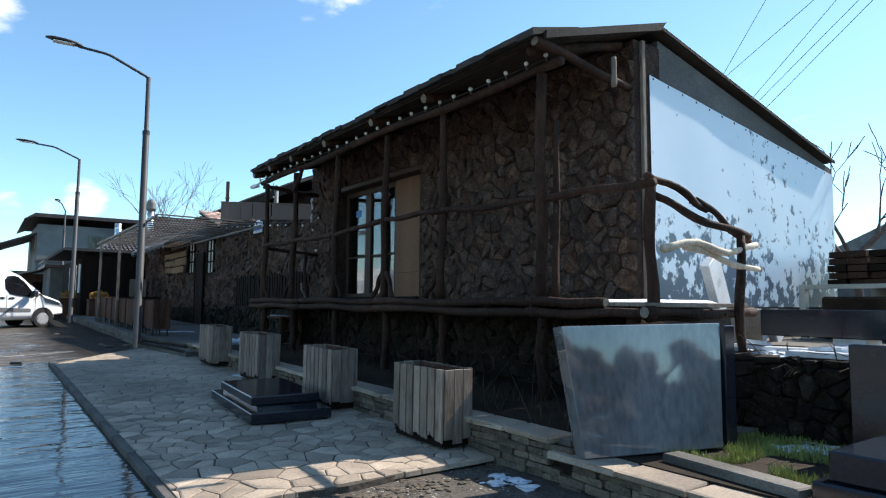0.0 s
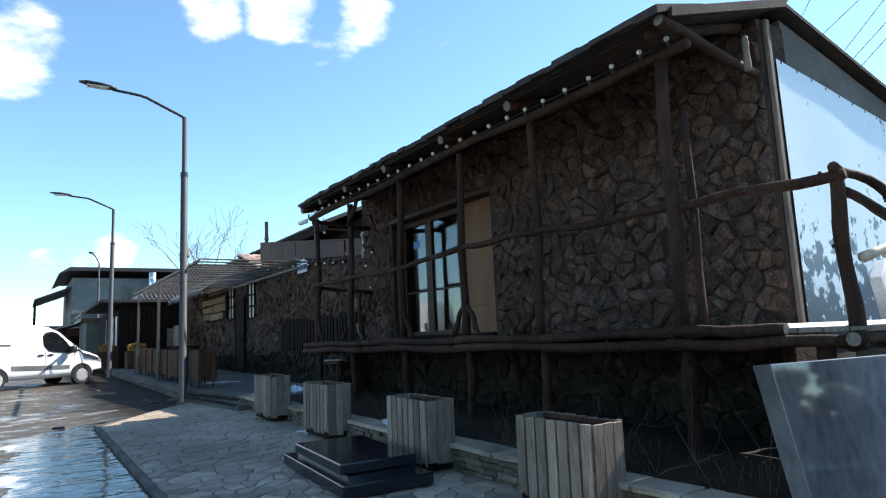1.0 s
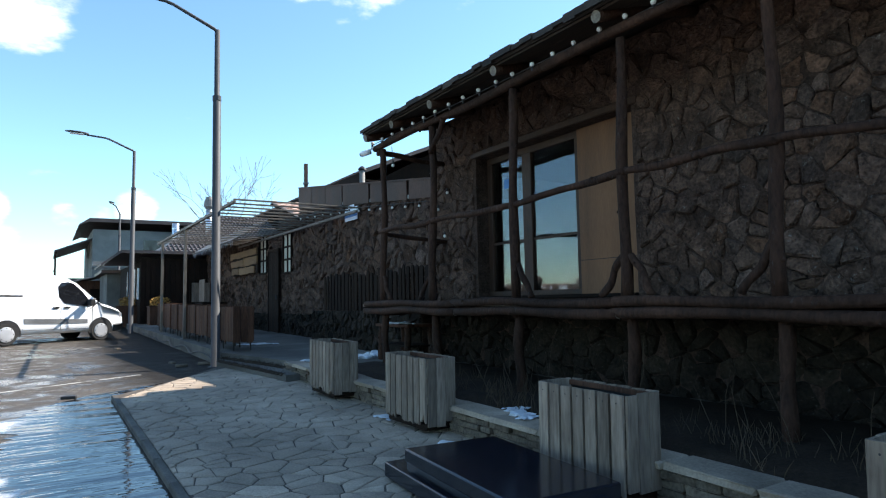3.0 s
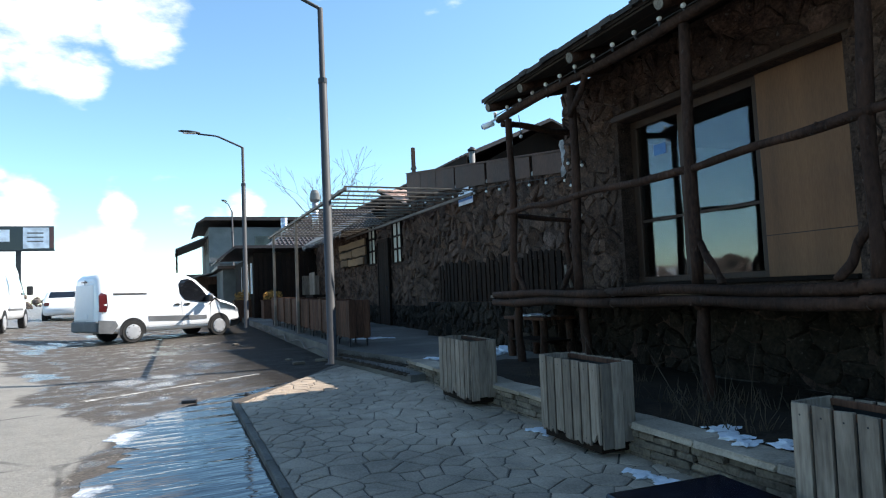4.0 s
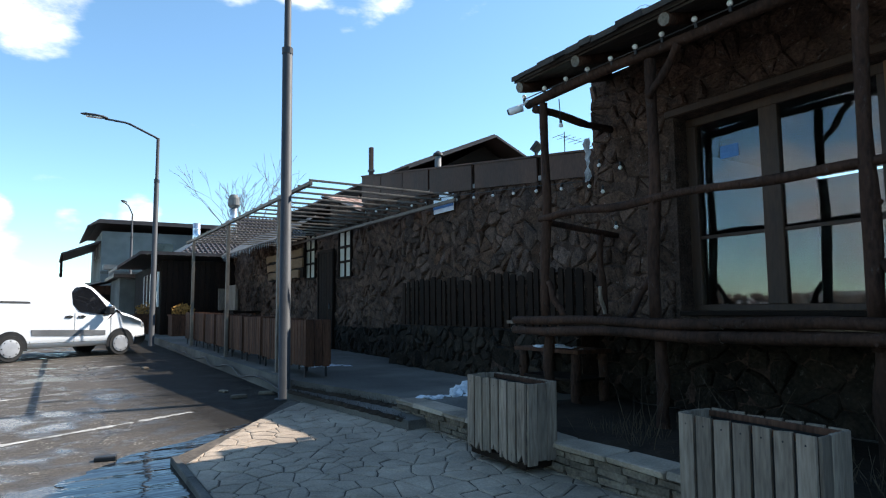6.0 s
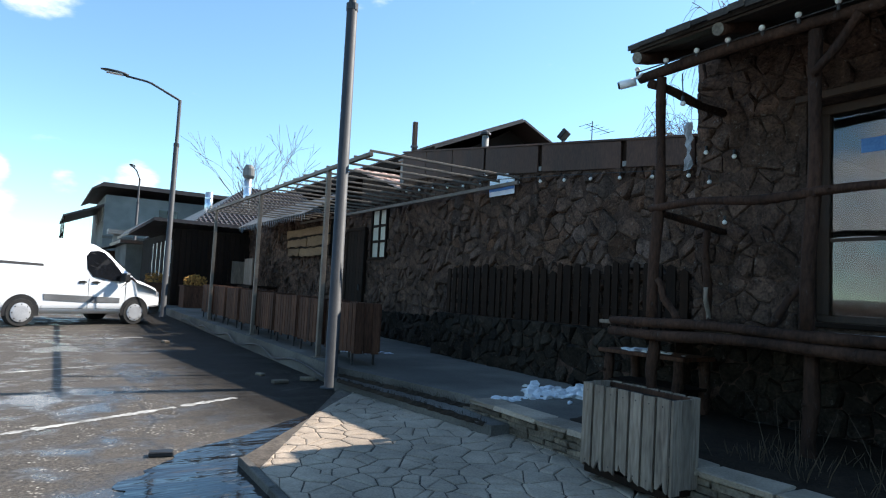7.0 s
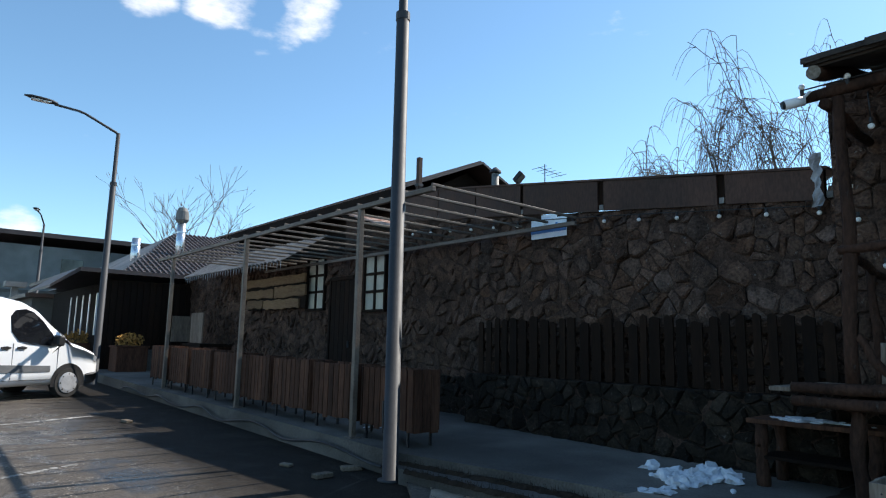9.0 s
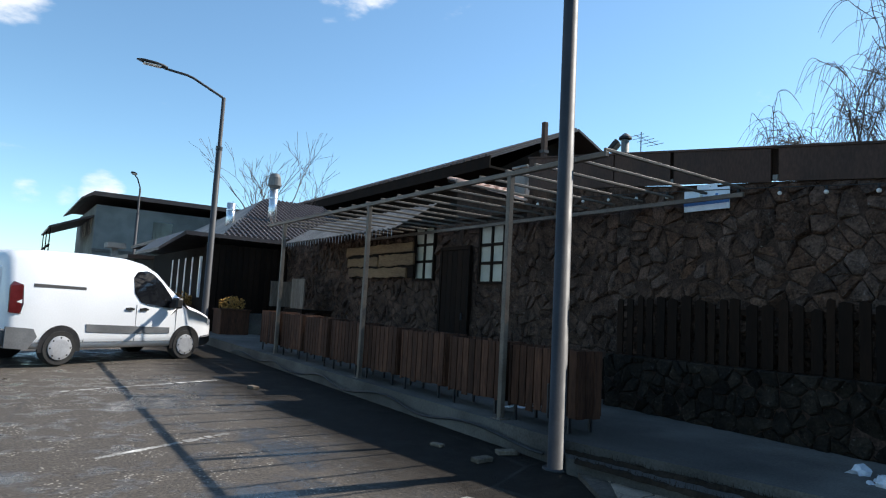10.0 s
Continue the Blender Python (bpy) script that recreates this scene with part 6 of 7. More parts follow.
def build_small_hut():
    t = thing("roadside_hut", "small brick roadside hut with a sloping tin canopy", "hut")
    zg = z_road(48)
    part("wall", boxed(1.9, 4.6, 47.0, 52.0, zg - 0.3, 3.2), "brownwood", t)
    bm = bmesh.new()
    prism(bm, [(1.0, 3.0), (4.8, 3.9), (4.8, 4.0), (1.0, 3.08)], "y", 46.4, 52.4)
    part("canopy", bm, "corrug", t)
    part("window", boxed(1.84, 1.895, 48.0, 49.0, 1.9, 2.7), "cream", t)
    part("door", boxed(2.4, 3.2, 46.95, 46.997, zg, 2.7), "darkwood", t)
    part("vent_cowl", boxed(2.6, 3.5, 48.0, 49.0, 4.2, 4.45), "corrug", t)
    part("vent_pipe", boxed(2.9, 3.2, 48.35, 48.65, 3.5, 4.2), "corrug", t)
    w = thing("side_building", "low grey rendered building beside the pavilion", "building")
    part("wall", boxed(2.9, 7.0, 41.5, 46.5, zg - 0.3, 3.4), "plaster", w)
    part("roof", boxed(2.6, 7.2, 41.2, 46.8, 3.4, 3.56), "metaltile", w)


def build_billboard():
    t = thing("billboard", "large dark roadside billboard with a pale panel and red edge", "billboard", (0.5, 0, -0.1))
    y = 110.0
    part("post", boxed(-20.3, -19.7, y + 0.1, y + 0.6, z_ground(-20, y), 10.1), "galv", t)
    part("panel", boxed(-24.5, -15.6, y, y + 0.09, 10.1, 13.5), "granite", t)
    part("pale_field", boxed(-19.4, -16.2, y - 0.02, y - 0.004, 10.3, 13.3), "signwhite", t)
    part("red_field", boxed(-16.15, -15.65, y - 0.02, y - 0.004, 10.3, 13.3), "red", t)
    part("picture_field", boxed(-23.0, -21.0, y - 0.02, y - 0.004, 11.3, 13.0), "signwhite", t)
    for z in (11.2, 11.8, 12.4):
        part("text_bar", boxed(-18.9, -16.9, y - 0.03, y - 0.022, z, z + 0.2), "greyplastic", t)
    part("frame_beam", boxed(-24.6, -15.5, y + 0.02, y + 0.12, 9.9, 10.1), "galv", t)


# ---- stone yard at the near end ----
def build_yard():
    rng = random.Random(91)
    plat = thing("yard_platform", "raised stone yard edged with dark rubble", "platform", kind="structure")
    part("fill", boxed(5.62, 14.0, -6.0, 3.78, 0.1, 1.09), "soil", plat)
    part("paving", boxed(5.66, 14.0, -6.0, 3.76, 1.092, 1.12), "concrete", plat)
    # rubble face in the darker basalt copy, shade included in its colour
    lay_stones(rubble(-2.0, 2.75, 0.36, 1.12, 0.15, 0.12, rng, 1.4, drop=0.2), lambda u, v, o: (5.62 - o, u, v), plat, "shadestone", "shadestone", rng, 0.004, 0.07, 200, dome=1.1)
    # polished slab
    A, B, C, D = Vector((3.555, 2.555, 0.405)), Vector((4.70, 2.12, 0.43)), Vector((4.811, 2.185, 1.42)), Vector((3.452, 2.692, 1.395))
    n = (B - A).cross(D - A).normalized()
    if n.y > 0:
        n = -n
    bm = bmesh.new()
    f = [bm.verts.new(p) for p in (A, B, C, D)]
    k = [bm.verts.new(p - n * 0.16) for p in (A, B, C, D)]
    bm.faces.new(f)
    bm.faces.new(k[::-1])
    for i in range(4):
        bm.faces.new((f[i], k[i], k[(i + 1) % 4], f[(i + 1) % 4]))
    bmesh.ops.recalc_face_normals(bm, faces=bm.faces)
    bmesh.ops.bevel(bm, geom=bm.edges[:], offset=0.006, segments=1, affect="EDGES")
    solo("granite_slab", bm, "greygranite", "large polished grey granite slab stood on edge by the wall", "stone slab")
    b2 = bmesh.new()
    box(b2, 4.80, 4.95, 2.14, 2.62, 0.40, 1.40, 0.006)
    solo("granite_slab", b2, "granite", "black polished granite slab standing behind the grey one", "stone slab")
    # black blocks and panels
    solo("granite_block", boxed(4.0, 4.85, -0.05, 1.05, 0.52, 0.70, bevel=0.012), "granite", "black polished granite block on a lower plinth", "stone block")
    solo("granite_plinth", boxed(3.92, 4.95, -0.15, 1.12, 0.40, 0.518, bevel=0.012), "granite", "black granite plinth under a block", "stone block")
    solo("upright_slab", boxed(5.30, 5.42, -0.4, 1.42, 0.40, 1.27, bevel=0.008), "granite", "tall dark blue-black granite panel standing upright", "stone slab")
    b = thing("granite_bench", "long black granite block lying on white marble supports", "stone block")
    part("top", boxed(6.9, 7.4, -0.1, 2.92, 1.24, 1.53, bevel=0.008), "granite", b)
    part("support", boxed(6.95, 7.35, 1.9, 2.2, 1.122, 1.238), "marble", b)
    part("support", boxed(6.95, 7.35, 0.2, 0.5, 1.122, 1.238), "marble", b)
    for x, y, w, h, r in ((6.78, 3.30, 0.34, 0.66, 32), (7.75, 3.35, 0.26, 0.4, 30), (8.05, 3.3, 0.26, 0.4, 30)):
        s = solo("marble_slab", boxed(-w / 2, w / 2, -0.05, 0.05, 0.0, h, bevel=0.006), "marble", "pale marble slab leaning near the banner", "stone slab", "leaning marble slabs")
        s.matrix_world = pose(x, y, 1.53 if h > 0.5 else 1.122, 0, -r, 10)
    solo("marble_step", boxed(6.6, 7.3, 3.1, 3.6, 1.122, 1.528, bevel=0.01), "concrete", "grey stone block carrying a leaning slab", "stone block")
    for x, y, l, a in ((5.75, 1.6, 0.9, 5), (5.85, 0.9, 1.1, -4), (6.1, 2.1, 0.7, 12)):
        s = solo("marble_strip", boxed(-0.12, 0.12, -l / 2, l / 2, 0, 0.05, bevel=0.006), "marble", "loose strip of white marble on the yard wall", "stone strip", "marble strips")
        s.matrix_world = pose(x, y, 1.122, 0, 0, a)
    q = random.Random(13)
    for k in range(22):
        bm = bmesh.new()
        poly = [(math.cos(a) * q.uniform(0.06, 0.22), math.sin(a) * q.uniform(0.06, 0.22)) for a in [2 * math.pi * i / 6 + q.uniform(-0.3, 0.3) for i in range(6)]]
        prism(bm, poly, "z", 0.0, q.uniform(0.025, 0.05))
        sh = solo("marble_shard", bm, "marble", "broken pale marble offcut on the yard wall", "stone offcut", "marble offcuts")
        sh.matrix_world = pose(q.uniform(5.75, 6.75), q.uniform(0.9, 3.2), 1.135 + 0.02 * q.random(), q.uniform(-9, 9), q.uniform(-9, 9), q.uniform(0, 360))
    clump("snow_patch", (5.95, 2.3, 1.121), (0.35, 0.6), "snow", "old snow among the marble offcuts", "snow", 21, 0.35)
    clump("snow_patch", (5.3, 1.7, 0.41), (0.35, 0.3), "snow", "scraps of snow in the grass", "snow", 22, 0.25)
    clump("snow_patch", (10.4, 2.8, 2.36), (0.5, 0.35), "snow", "snow lying on the timber stack", "snow", 23, 0.3)
    bm = bmesh.new()
    for _ in range(46):
        p = Vector((q.uniform(5.5, 5.8), q.uniform(0.8, 2.7), q.uniform(1.0, 1.16)))
        d = Vector((q.uniform(-1, -0.1), q.uniform(-1, 1), q.uniform(-0.3, 0.9))).normalized()
        w = Vector((q.uniform(-1, 1), q.uniform(-1, 1), -1.2))
        ln = q.uniform(0.12, 0.42)
        tube(bm, [p, p + d * ln * 0.5, p + d * ln + w * 0.06], [0.005, 0.004, 0.0025], 4, False)
    solo("dry_twigs", bm, "straw", "dry twigs and stalks hanging over the yard wall", "twigs", kind="stuff")
    # kerb strips round the grass
    for x, y, l, a, z in ((4.03, 1.68, 1.05, -8, 0.40), (5.25, 2.42, 0.8, 84, 0.40)):
        s = solo("kerb_stone", boxed(-0.09, 0.09, -l / 2, l / 2, -0.16, 0.06, bevel=0.01), "concrete", "pale concrete kerb strip beside the grass", "kerb", "kerb strips")
        s.matrix_world = pose(x, y, z, 0, 0, a)
    solo("grass_bed", boxed(3.82, 5.60, -3.0, 2.80, 0.05, 0.40), "soil", "soil bed of the small grass patch", "soil", kind="structure")
    verts, faces = [], []
    for _ in range(6500):
        x, y = rng.uniform(4.14, 5.58), rng.uniform(1.10, 2.30)
        if noise.noise((x * 3.1, y * 3.1, 0.4)) < -0.12:
            continue
        h, a = rng.uniform(0.02, 0.085), rng.random() * 6.3
        dx, dy = math.cos(a) * 0.006, math.sin(a) * 0.006
        lx, ly = rng.uniform(-0.03, 0.03), rng.uniform(-0.03, 0.03)
        k = len(verts)
        verts += [(x - dx, y - dy, 0.398), (x + dx, y + dy, 0.398), (x + lx, y + ly, 0.40 + h)]
        faces.append((k, k + 1, k + 2))
    me = bpy.data.meshes.new("grass")
    me.from_pydata(verts, [], faces)
    me.materials.append(M["grass"])
    tagged(new("grass", me), "short sunlit green grass with bits of snow", "grass", kind="stuff")
    # wood stack and pipe frame
    st = thing("timber_stack", "untidy stack of dark boards and stones on a pale frame", "stack")
    for j in range(5):
        for i in range(4):
            part("board", boxed(9.6 + 0.1 * rng.random(), 11.5, 2.3 + i * 0.26, 2.54 + i * 0.26, 1.86 + j * 0.10, 1.945 + j * 0.10), "log" if rng.random() < 0.6 else "darkwood", st)
    part("frame_bar", boxed(8.9, 9.0, 1.8, 3.4, 1.80, 1.858), "cream", st)
    part("frame_leg", boxed(8.9, 9.0, 3.32, 3.40, 1.12, 1.80), "cream", st)
    part("frame_leg", boxed(8.9, 9.0, 1.8, 1.88, 1.12, 1.80), "cream", st)
    part("frame_leg", boxed(11.3, 11.4, 2.2, 3.4, 1.12, 1.86), "cream", st)
    part("rubble_block", boxed(9.2, 11.2, 1.9, 3.25, 1.122, 1.70, bevel=0.03), "soil", st)
    f = thing("far_house", "low grey house far behind the stone yard", "house")
    part("wall", boxed(40, 50, 8.0, 16.0, 0, 4.4), "plaster", f)
    bm = bmesh.new()
    prism(bm, [(7.4, 4.3), (16.6, 4.3), (12.0, 6.4)], "x", 39.5, 50.5)
    part("roof", bm, "corrug", f)


def build_tomb_base():
    t = thing("polished_base_stone", "stepped black polished granite base lying on the paving", "stone base", (2.69, 6.78, z_pave(6.8) + 0.004), -3.0)
    t.matrix_world = pose(2.69, 6.78, z_pave(6.8) + 0.012, 1.0, 0, -4.0)
    part("lower_step", boxed(-0.45, 0.45, -0.93, 0.93, 0.0, 0.11, bevel=0.008), "granite", t)
    part("spacer", boxed(-0.34, 0.34, -0.76, 0.76, 0.111, 0.15), "granite", t)
    part("upper_step", boxed(-0.39, 0.39, -0.70, 0.70, 0.151, 0.25, bevel=0.012), "granite", t)


# ---- small things ----
def clump(name, loc, size, material, label, category, seed, flat=0.45, group=""):
    """A broken heap of crusty lumps as one mesh."""
    rng = random.Random(seed)
    bm = bmesh.new()
    n = int((14 + 90 * size[0] * size[1]) * (4 if material == "drystone" else 1))
    for _ in range(n):
        r = rng.uniform(0.02, 0.075) * (0.5 + min(size))
        c = Vector((rng.gauss(0, size[0] * 0.4), rng.gauss(0, size[1] * 0.4), 0))
        q = bmesh.ops.create_icosphere(bm, subdivisions=1 if material == "drystone" else 2, radius=r * (0.45 if material == "drystone" else 1))
        for v in q["verts"]:
            k = noise.noise(v.co * 24 + c * 9) * 1.3 + 1
            v.co = Vector((v.co.x * k * 1.4, v.co.y * k * 1.2, max(-0.01, v.co.z * k * flat + r * 0.15))) + c
    ob = solo(name, bm, material, label, category, group, kind="stuff")
    ob.location = loc
    return ob


def build_small_things():
    rng = random.Random(101)
    clump("snow_heap", (4.75, 13.85, z_terrace(13.8)), (0.72, 0.50), "snow", "dirty heap of melting snow on the walk", "snow", 1, 1.0)
    clump("snow_heap", (3.95, 13.75, z_terrace(13.7)), (0.25, 0.15), "snow", "dirty heap of melting snow on the walk", "snow", 2, 0.5)
    clump("snow_patch", (4.3, 18.1, z_terrace(18.1)), (0.45, 0.25), "snow", "thin patch of old snow on the walk", "snow", 3, 0.25)
    clump("snow_patch", (3.85, 7.95, z_terrace(8) + 0.02), (0.2, 0.5), "snow", "scrap of snow lying on the low wall", "snow", 4, 0.3)
    clump("snow_patch", (3.30, 3.15, z_road(3.1)), (0.22, 0.30), "snow", "scrap of snow and litter by the wall foot", "snow", 5, 0.4)
    clump("snow_patch", (3.30, 8.2, z_pave(8.2)), (0.12, 0.25), "snow", "scrap of snow on the paving", "snow", 6, 0.3)
    clump("snow_patch", (3.38, 9.75, z_pave(9.75)), (0.10, 0.2), "snow", "scrap of snow on the paving", "snow", 7, 0.3)
    clump("snow_patch", (5.2, 1.95, 0.30), (0.3, 0.12), "snow", "scrap of snow on the grass", "snow", 8, 0.35)
    clump("gravel_heap", (2.35, 3.35, z_road(3.3)), (1.0, 0.30), "drystone", "rubble and grit at the broken end of the paving", "rubble", 9, 0.35)
    for x0, x1, y0, y1 in ((4.60, 5.85, 2.75, 3.72), (4.62, 5.0, 9.2, 12.6)):
        bm = bmesh.new()
        nx, ny = 8, 24
        g = [[bm.verts.new((x0 + (x1 - x0) * (i / nx + 0.03 * rng.uniform(-1, 1)), y0 + (y1 - y0) * (j / ny), 1.588 + (0.0 if i in (0, nx) or j in (0, ny) else 0.02 + 0.012 * rng.random()))) for i in range(nx + 1)] for j in range(ny + 1)]
        for a, b in zip(g, g[1:]):
            for i in range(nx):
                bm.faces.new((a[i], a[i + 1], b[i + 1], b[i]))
        solo("snow_layer", bm, "snow", "thin layer of snow on the porch deck", "snow", smooth=True)
    # rough table by the porch end
    t = thing("plank_table", "rough weathered plank table with snow on its top", "table")
    for k in range(4):
        part("top_plank", boxed(5.02 + k * 0.14, 5.15 + k * 0.14, 12.25, 13.4, 1.20, 1.245, bevel=0.006), "brownwood", t)
    for x in (5.08, 5.52):
        for y in (12.35, 13.28):
            part("leg", log_mesh((x, y, z_terrace(y) - 0.03), (x, y, 1.20), 0.06, 0.055, 0.01, rng=rng), "log", t, smooth=True)
    part("lower_shelf", boxed(5.05, 5.55, 12.3, 13.3, 0.88, 0.91), "darkwood", t)
    clump("snow_patch", (5.28, 12.85, 1.247), (0.28, 0.5), "snow", "thin snow lying on the plank table", "snow", 14, 0.3)
    # dead weeds under the porch
    for seed, x0, x1, y0, y1, n in ((1, 3.85, 4.9, 7.9, 9.6, 420), (2, 3.85, 4.8, 4.6, 6.9, 420), (3, 3.9, 4.9, 9.8, 11.2, 260), (4, 3.85, 4.6, 3.0, 4.5, 160)):
        q = random.Random(seed)
        bm = bmesh.new()
        for _ in range(n):
            x, y = q.uniform(x0, x1), q.uniform(y0, y1)
            if noise.noise((x * 1.9, y * 1.9, 2.0)) < -0.05:
                continue
            h = q.uniform(0.05, 0.22) if q.random() < 0.93 else q.uniform(0.35, 0.8)
            p = Vector((x, y, z_terrace(y)))
            d = Vector((q.uniform(-0.5, 0.5), q.uniform(-0.5, 0.5), 1))
            pts = [p]
            for i in range(3):
                d += Vector((q.uniform(-0.22, 0.22), q.uniform(-0.22, 0.22), -0.06))
                pts.append(pts[-1] + d.normalized() * h / 3)
            tube(bm, pts, [0.004, 0.0035, 0.003, 0.0015], 3, False)
        solo("dead_weeds", bm, "straw", "tangle of dry dead weeds under the porch", "weeds", kind="stuff")
    # litter and bricks on the asphalt
    for x, y, a, s in ((2.38, 17.63, 20, 0.7), (2.90, 17.05, 70, 1.0), (2.44, 16.9, 95, 1.0), (2.98, 17.02, 40, 0.6), (1.75, 22.0, 10, 0.9), (0.42, 13.75, 80, 0.85)):
        b = solo("brick", boxed(-0.06 * s, 0.06 * s, -0.11 * s, 0.11 * s, 0, 0.05 * s, bevel=0.008), "drystone" if s != 0.85 else "black", "broken pale brick lying on the asphalt" if s != 0.85 else "dark piece of wood lying at the puddle", "brick" if s != 0.85 else "debris", "loose bricks")
        b.matrix_world = pose(x, y, z_road(y), 0, 0, a)
    # black hose winding along the kerb
    pts = [(2.99 + 0.05 * math.sin(y * 2.3), y, z_terrace(y) - 0.13 + 0.05 * math.sin(y * 2.9)) for y in [16.6 + 0.22 * k for k in range(50)]]
    cable("hose", pts, 0.018, "black", "black hose winding along the walk's kerb", "hose")
    # planter with orange shrubs beside the pavilion
    for x, y in ((3.62, 30.6), (2.72, 33.0)):
        t = thing("shrub_box", "dark red wooden box planted with dry orange shrubs", "planter")
        z = z_terrace(y) - 0.15
        part("box", boxed(x, x + 0.85, y, y + 0.8, z, z + 0.85, bevel=0.01), "brownwood", t)
        part("rim", boxed(x - 0.03, x + 0.88, y - 0.03, y + 0.83, z + 0.852, z + 0.90), "brownwood", t)
        q = random.Random(int(x * 10))
        bm = bmesh.new()
        for _ in range(420):
            a, r = q.random() * 6.3, 0.38 * math.sqrt(q.random())
            p = Vector((x + 0.42 + math.cos(a) * r, y + 0.4 + math.sin(a) * r, z + 0.90 + q.random() * 0.45 * (1 - r)))
            u = Vector((q.uniform(-1, 1), q.uniform(-1, 1), q.uniform(-1, 1))).normalized() * 0.035
            w = u.cross(Vector((q.uniform(-1, 1), q.uniform(-1, 1), q.uniform(-1, 1)))).normalized() * 0.022
            bm.faces.new([bm.verts.new(c) for c in (p - u, p + w, p + u, p - w)])
        part("foliage", bm, "orange", t, "dry orange leaves")
    t = thing("concrete_box", "low pale concrete box beside the pavilion entrance", "box")
    part("body", boxed(4.55, 5.3, 30.9, 31.5, z_terrace(31), z_terrace(31) + 0.62, bevel=0.01), "concrete", t)
    # pipes, flood light and aerial behind the parapet
    t = thing("stack_pipe", "thin rusty square chimney pipe beside the parapet end", "chimney")
    part("pipe", boxed(6.125, 6.215, 19.99, 20.08, 4.25, 5.50, bevel=0.006), "rust", t)
    part("clamp", boxed(6.11, 6.23, 19.975, 20.095, 4.92, 4.97), "galv", t)
    t = thing("stove_pipe", "steel stove pipe with a round cap above the parapet", "chimney")
    bm = bmesh.new()
    tube(bm, [(7.55, 19.3, 3.2), (7.55, 19.3, 5.30)], [0.075, 0.075], 12)
    part("pipe", bm, "corrug", t, smooth=True)
    bm = bmesh.new()
    tube(bm, [(7.55, 19.3, 5.32), (7.55, 19.3, 5.36), (7.55, 19.3, 5.43)], [0.125, 0.115, 0.03], 14)
    part("cap", bm, "black", t)
    t = thing("roof_vent", "small pale grey vent box on the tiled roof", "vent")
    part("box", boxed(6.45, 6.80, 20.8, 21.15, 4.15, 4.82, bevel=0.02), "corrug", t)
    part("lid", boxed(6.41, 6.84, 20.76, 21.19, 4.822, 4.87, bevel=0.01), "corrug", t)
    t = thing("flood_light", "black flood light on a short bracket above the far roof", "lamp")
    part("bracket", boxed(19.25, 19.35, 29.35, 29.45, 8.0, 9.2), "galv", t)
    ob = part("housing", boxed(-0.36, 0.36, -0.10, 0.10, -0.26, 0.26, bevel=0.03), "black", t)
    ob.matrix_local = pose(19.3, 29.35, 9.32, 40, 0, 30)
    t = thing("tv_aerial", "thin metal television aerial above the roofs", "aerial")
    bm = bmesh.new()
    tube(bm, [(21.15, 29.4, 7.1), (21.15, 29.4, 10.35)], [0.03, 0.022], 6)
    part("mast", bm, "galv", t)
    for k in range(5):
        bm = bmesh.new()
        tube(bm, [(20.75 + 0.36 * k, 28.95, 10.1 - 0.03 * k), (20.75 + 0.36 * k, 29.85, 10.1 - 0.03 * k)], [0.014, 0.014], 4)
        part("element", bm, "galv", t)
    bm = bmesh.new()
    tube(bm, [(20.7, 29.4, 10.12), (22.3, 29.35, 9.98)], [0.016, 0.016], 4)
    part("boom", bm, "galv", t)
    # power lines beyond the house
    for (y0, z0), (y1, z1) in (((7.37, 12.53), (11.51, 9.39)), ((7.81, 12.71), (11.85, 9.71)), ((8.55, 13.0), (11.96, 9.98)), ((9.33, 13.31), (12.78, 11.43)), ((11.14, 14.04), (13.03, 11.5))):
        d = Vector((0, y1 - y0, z1 - z0))
        p = Vector((25, y0 + 0.4, z0))
        cable("power_line", [p - d * 1.5, p, p + d * 0.5, p + d, p + d * 2.0], 0.012, "black", "thin overhead power line beyond the house", "power line")


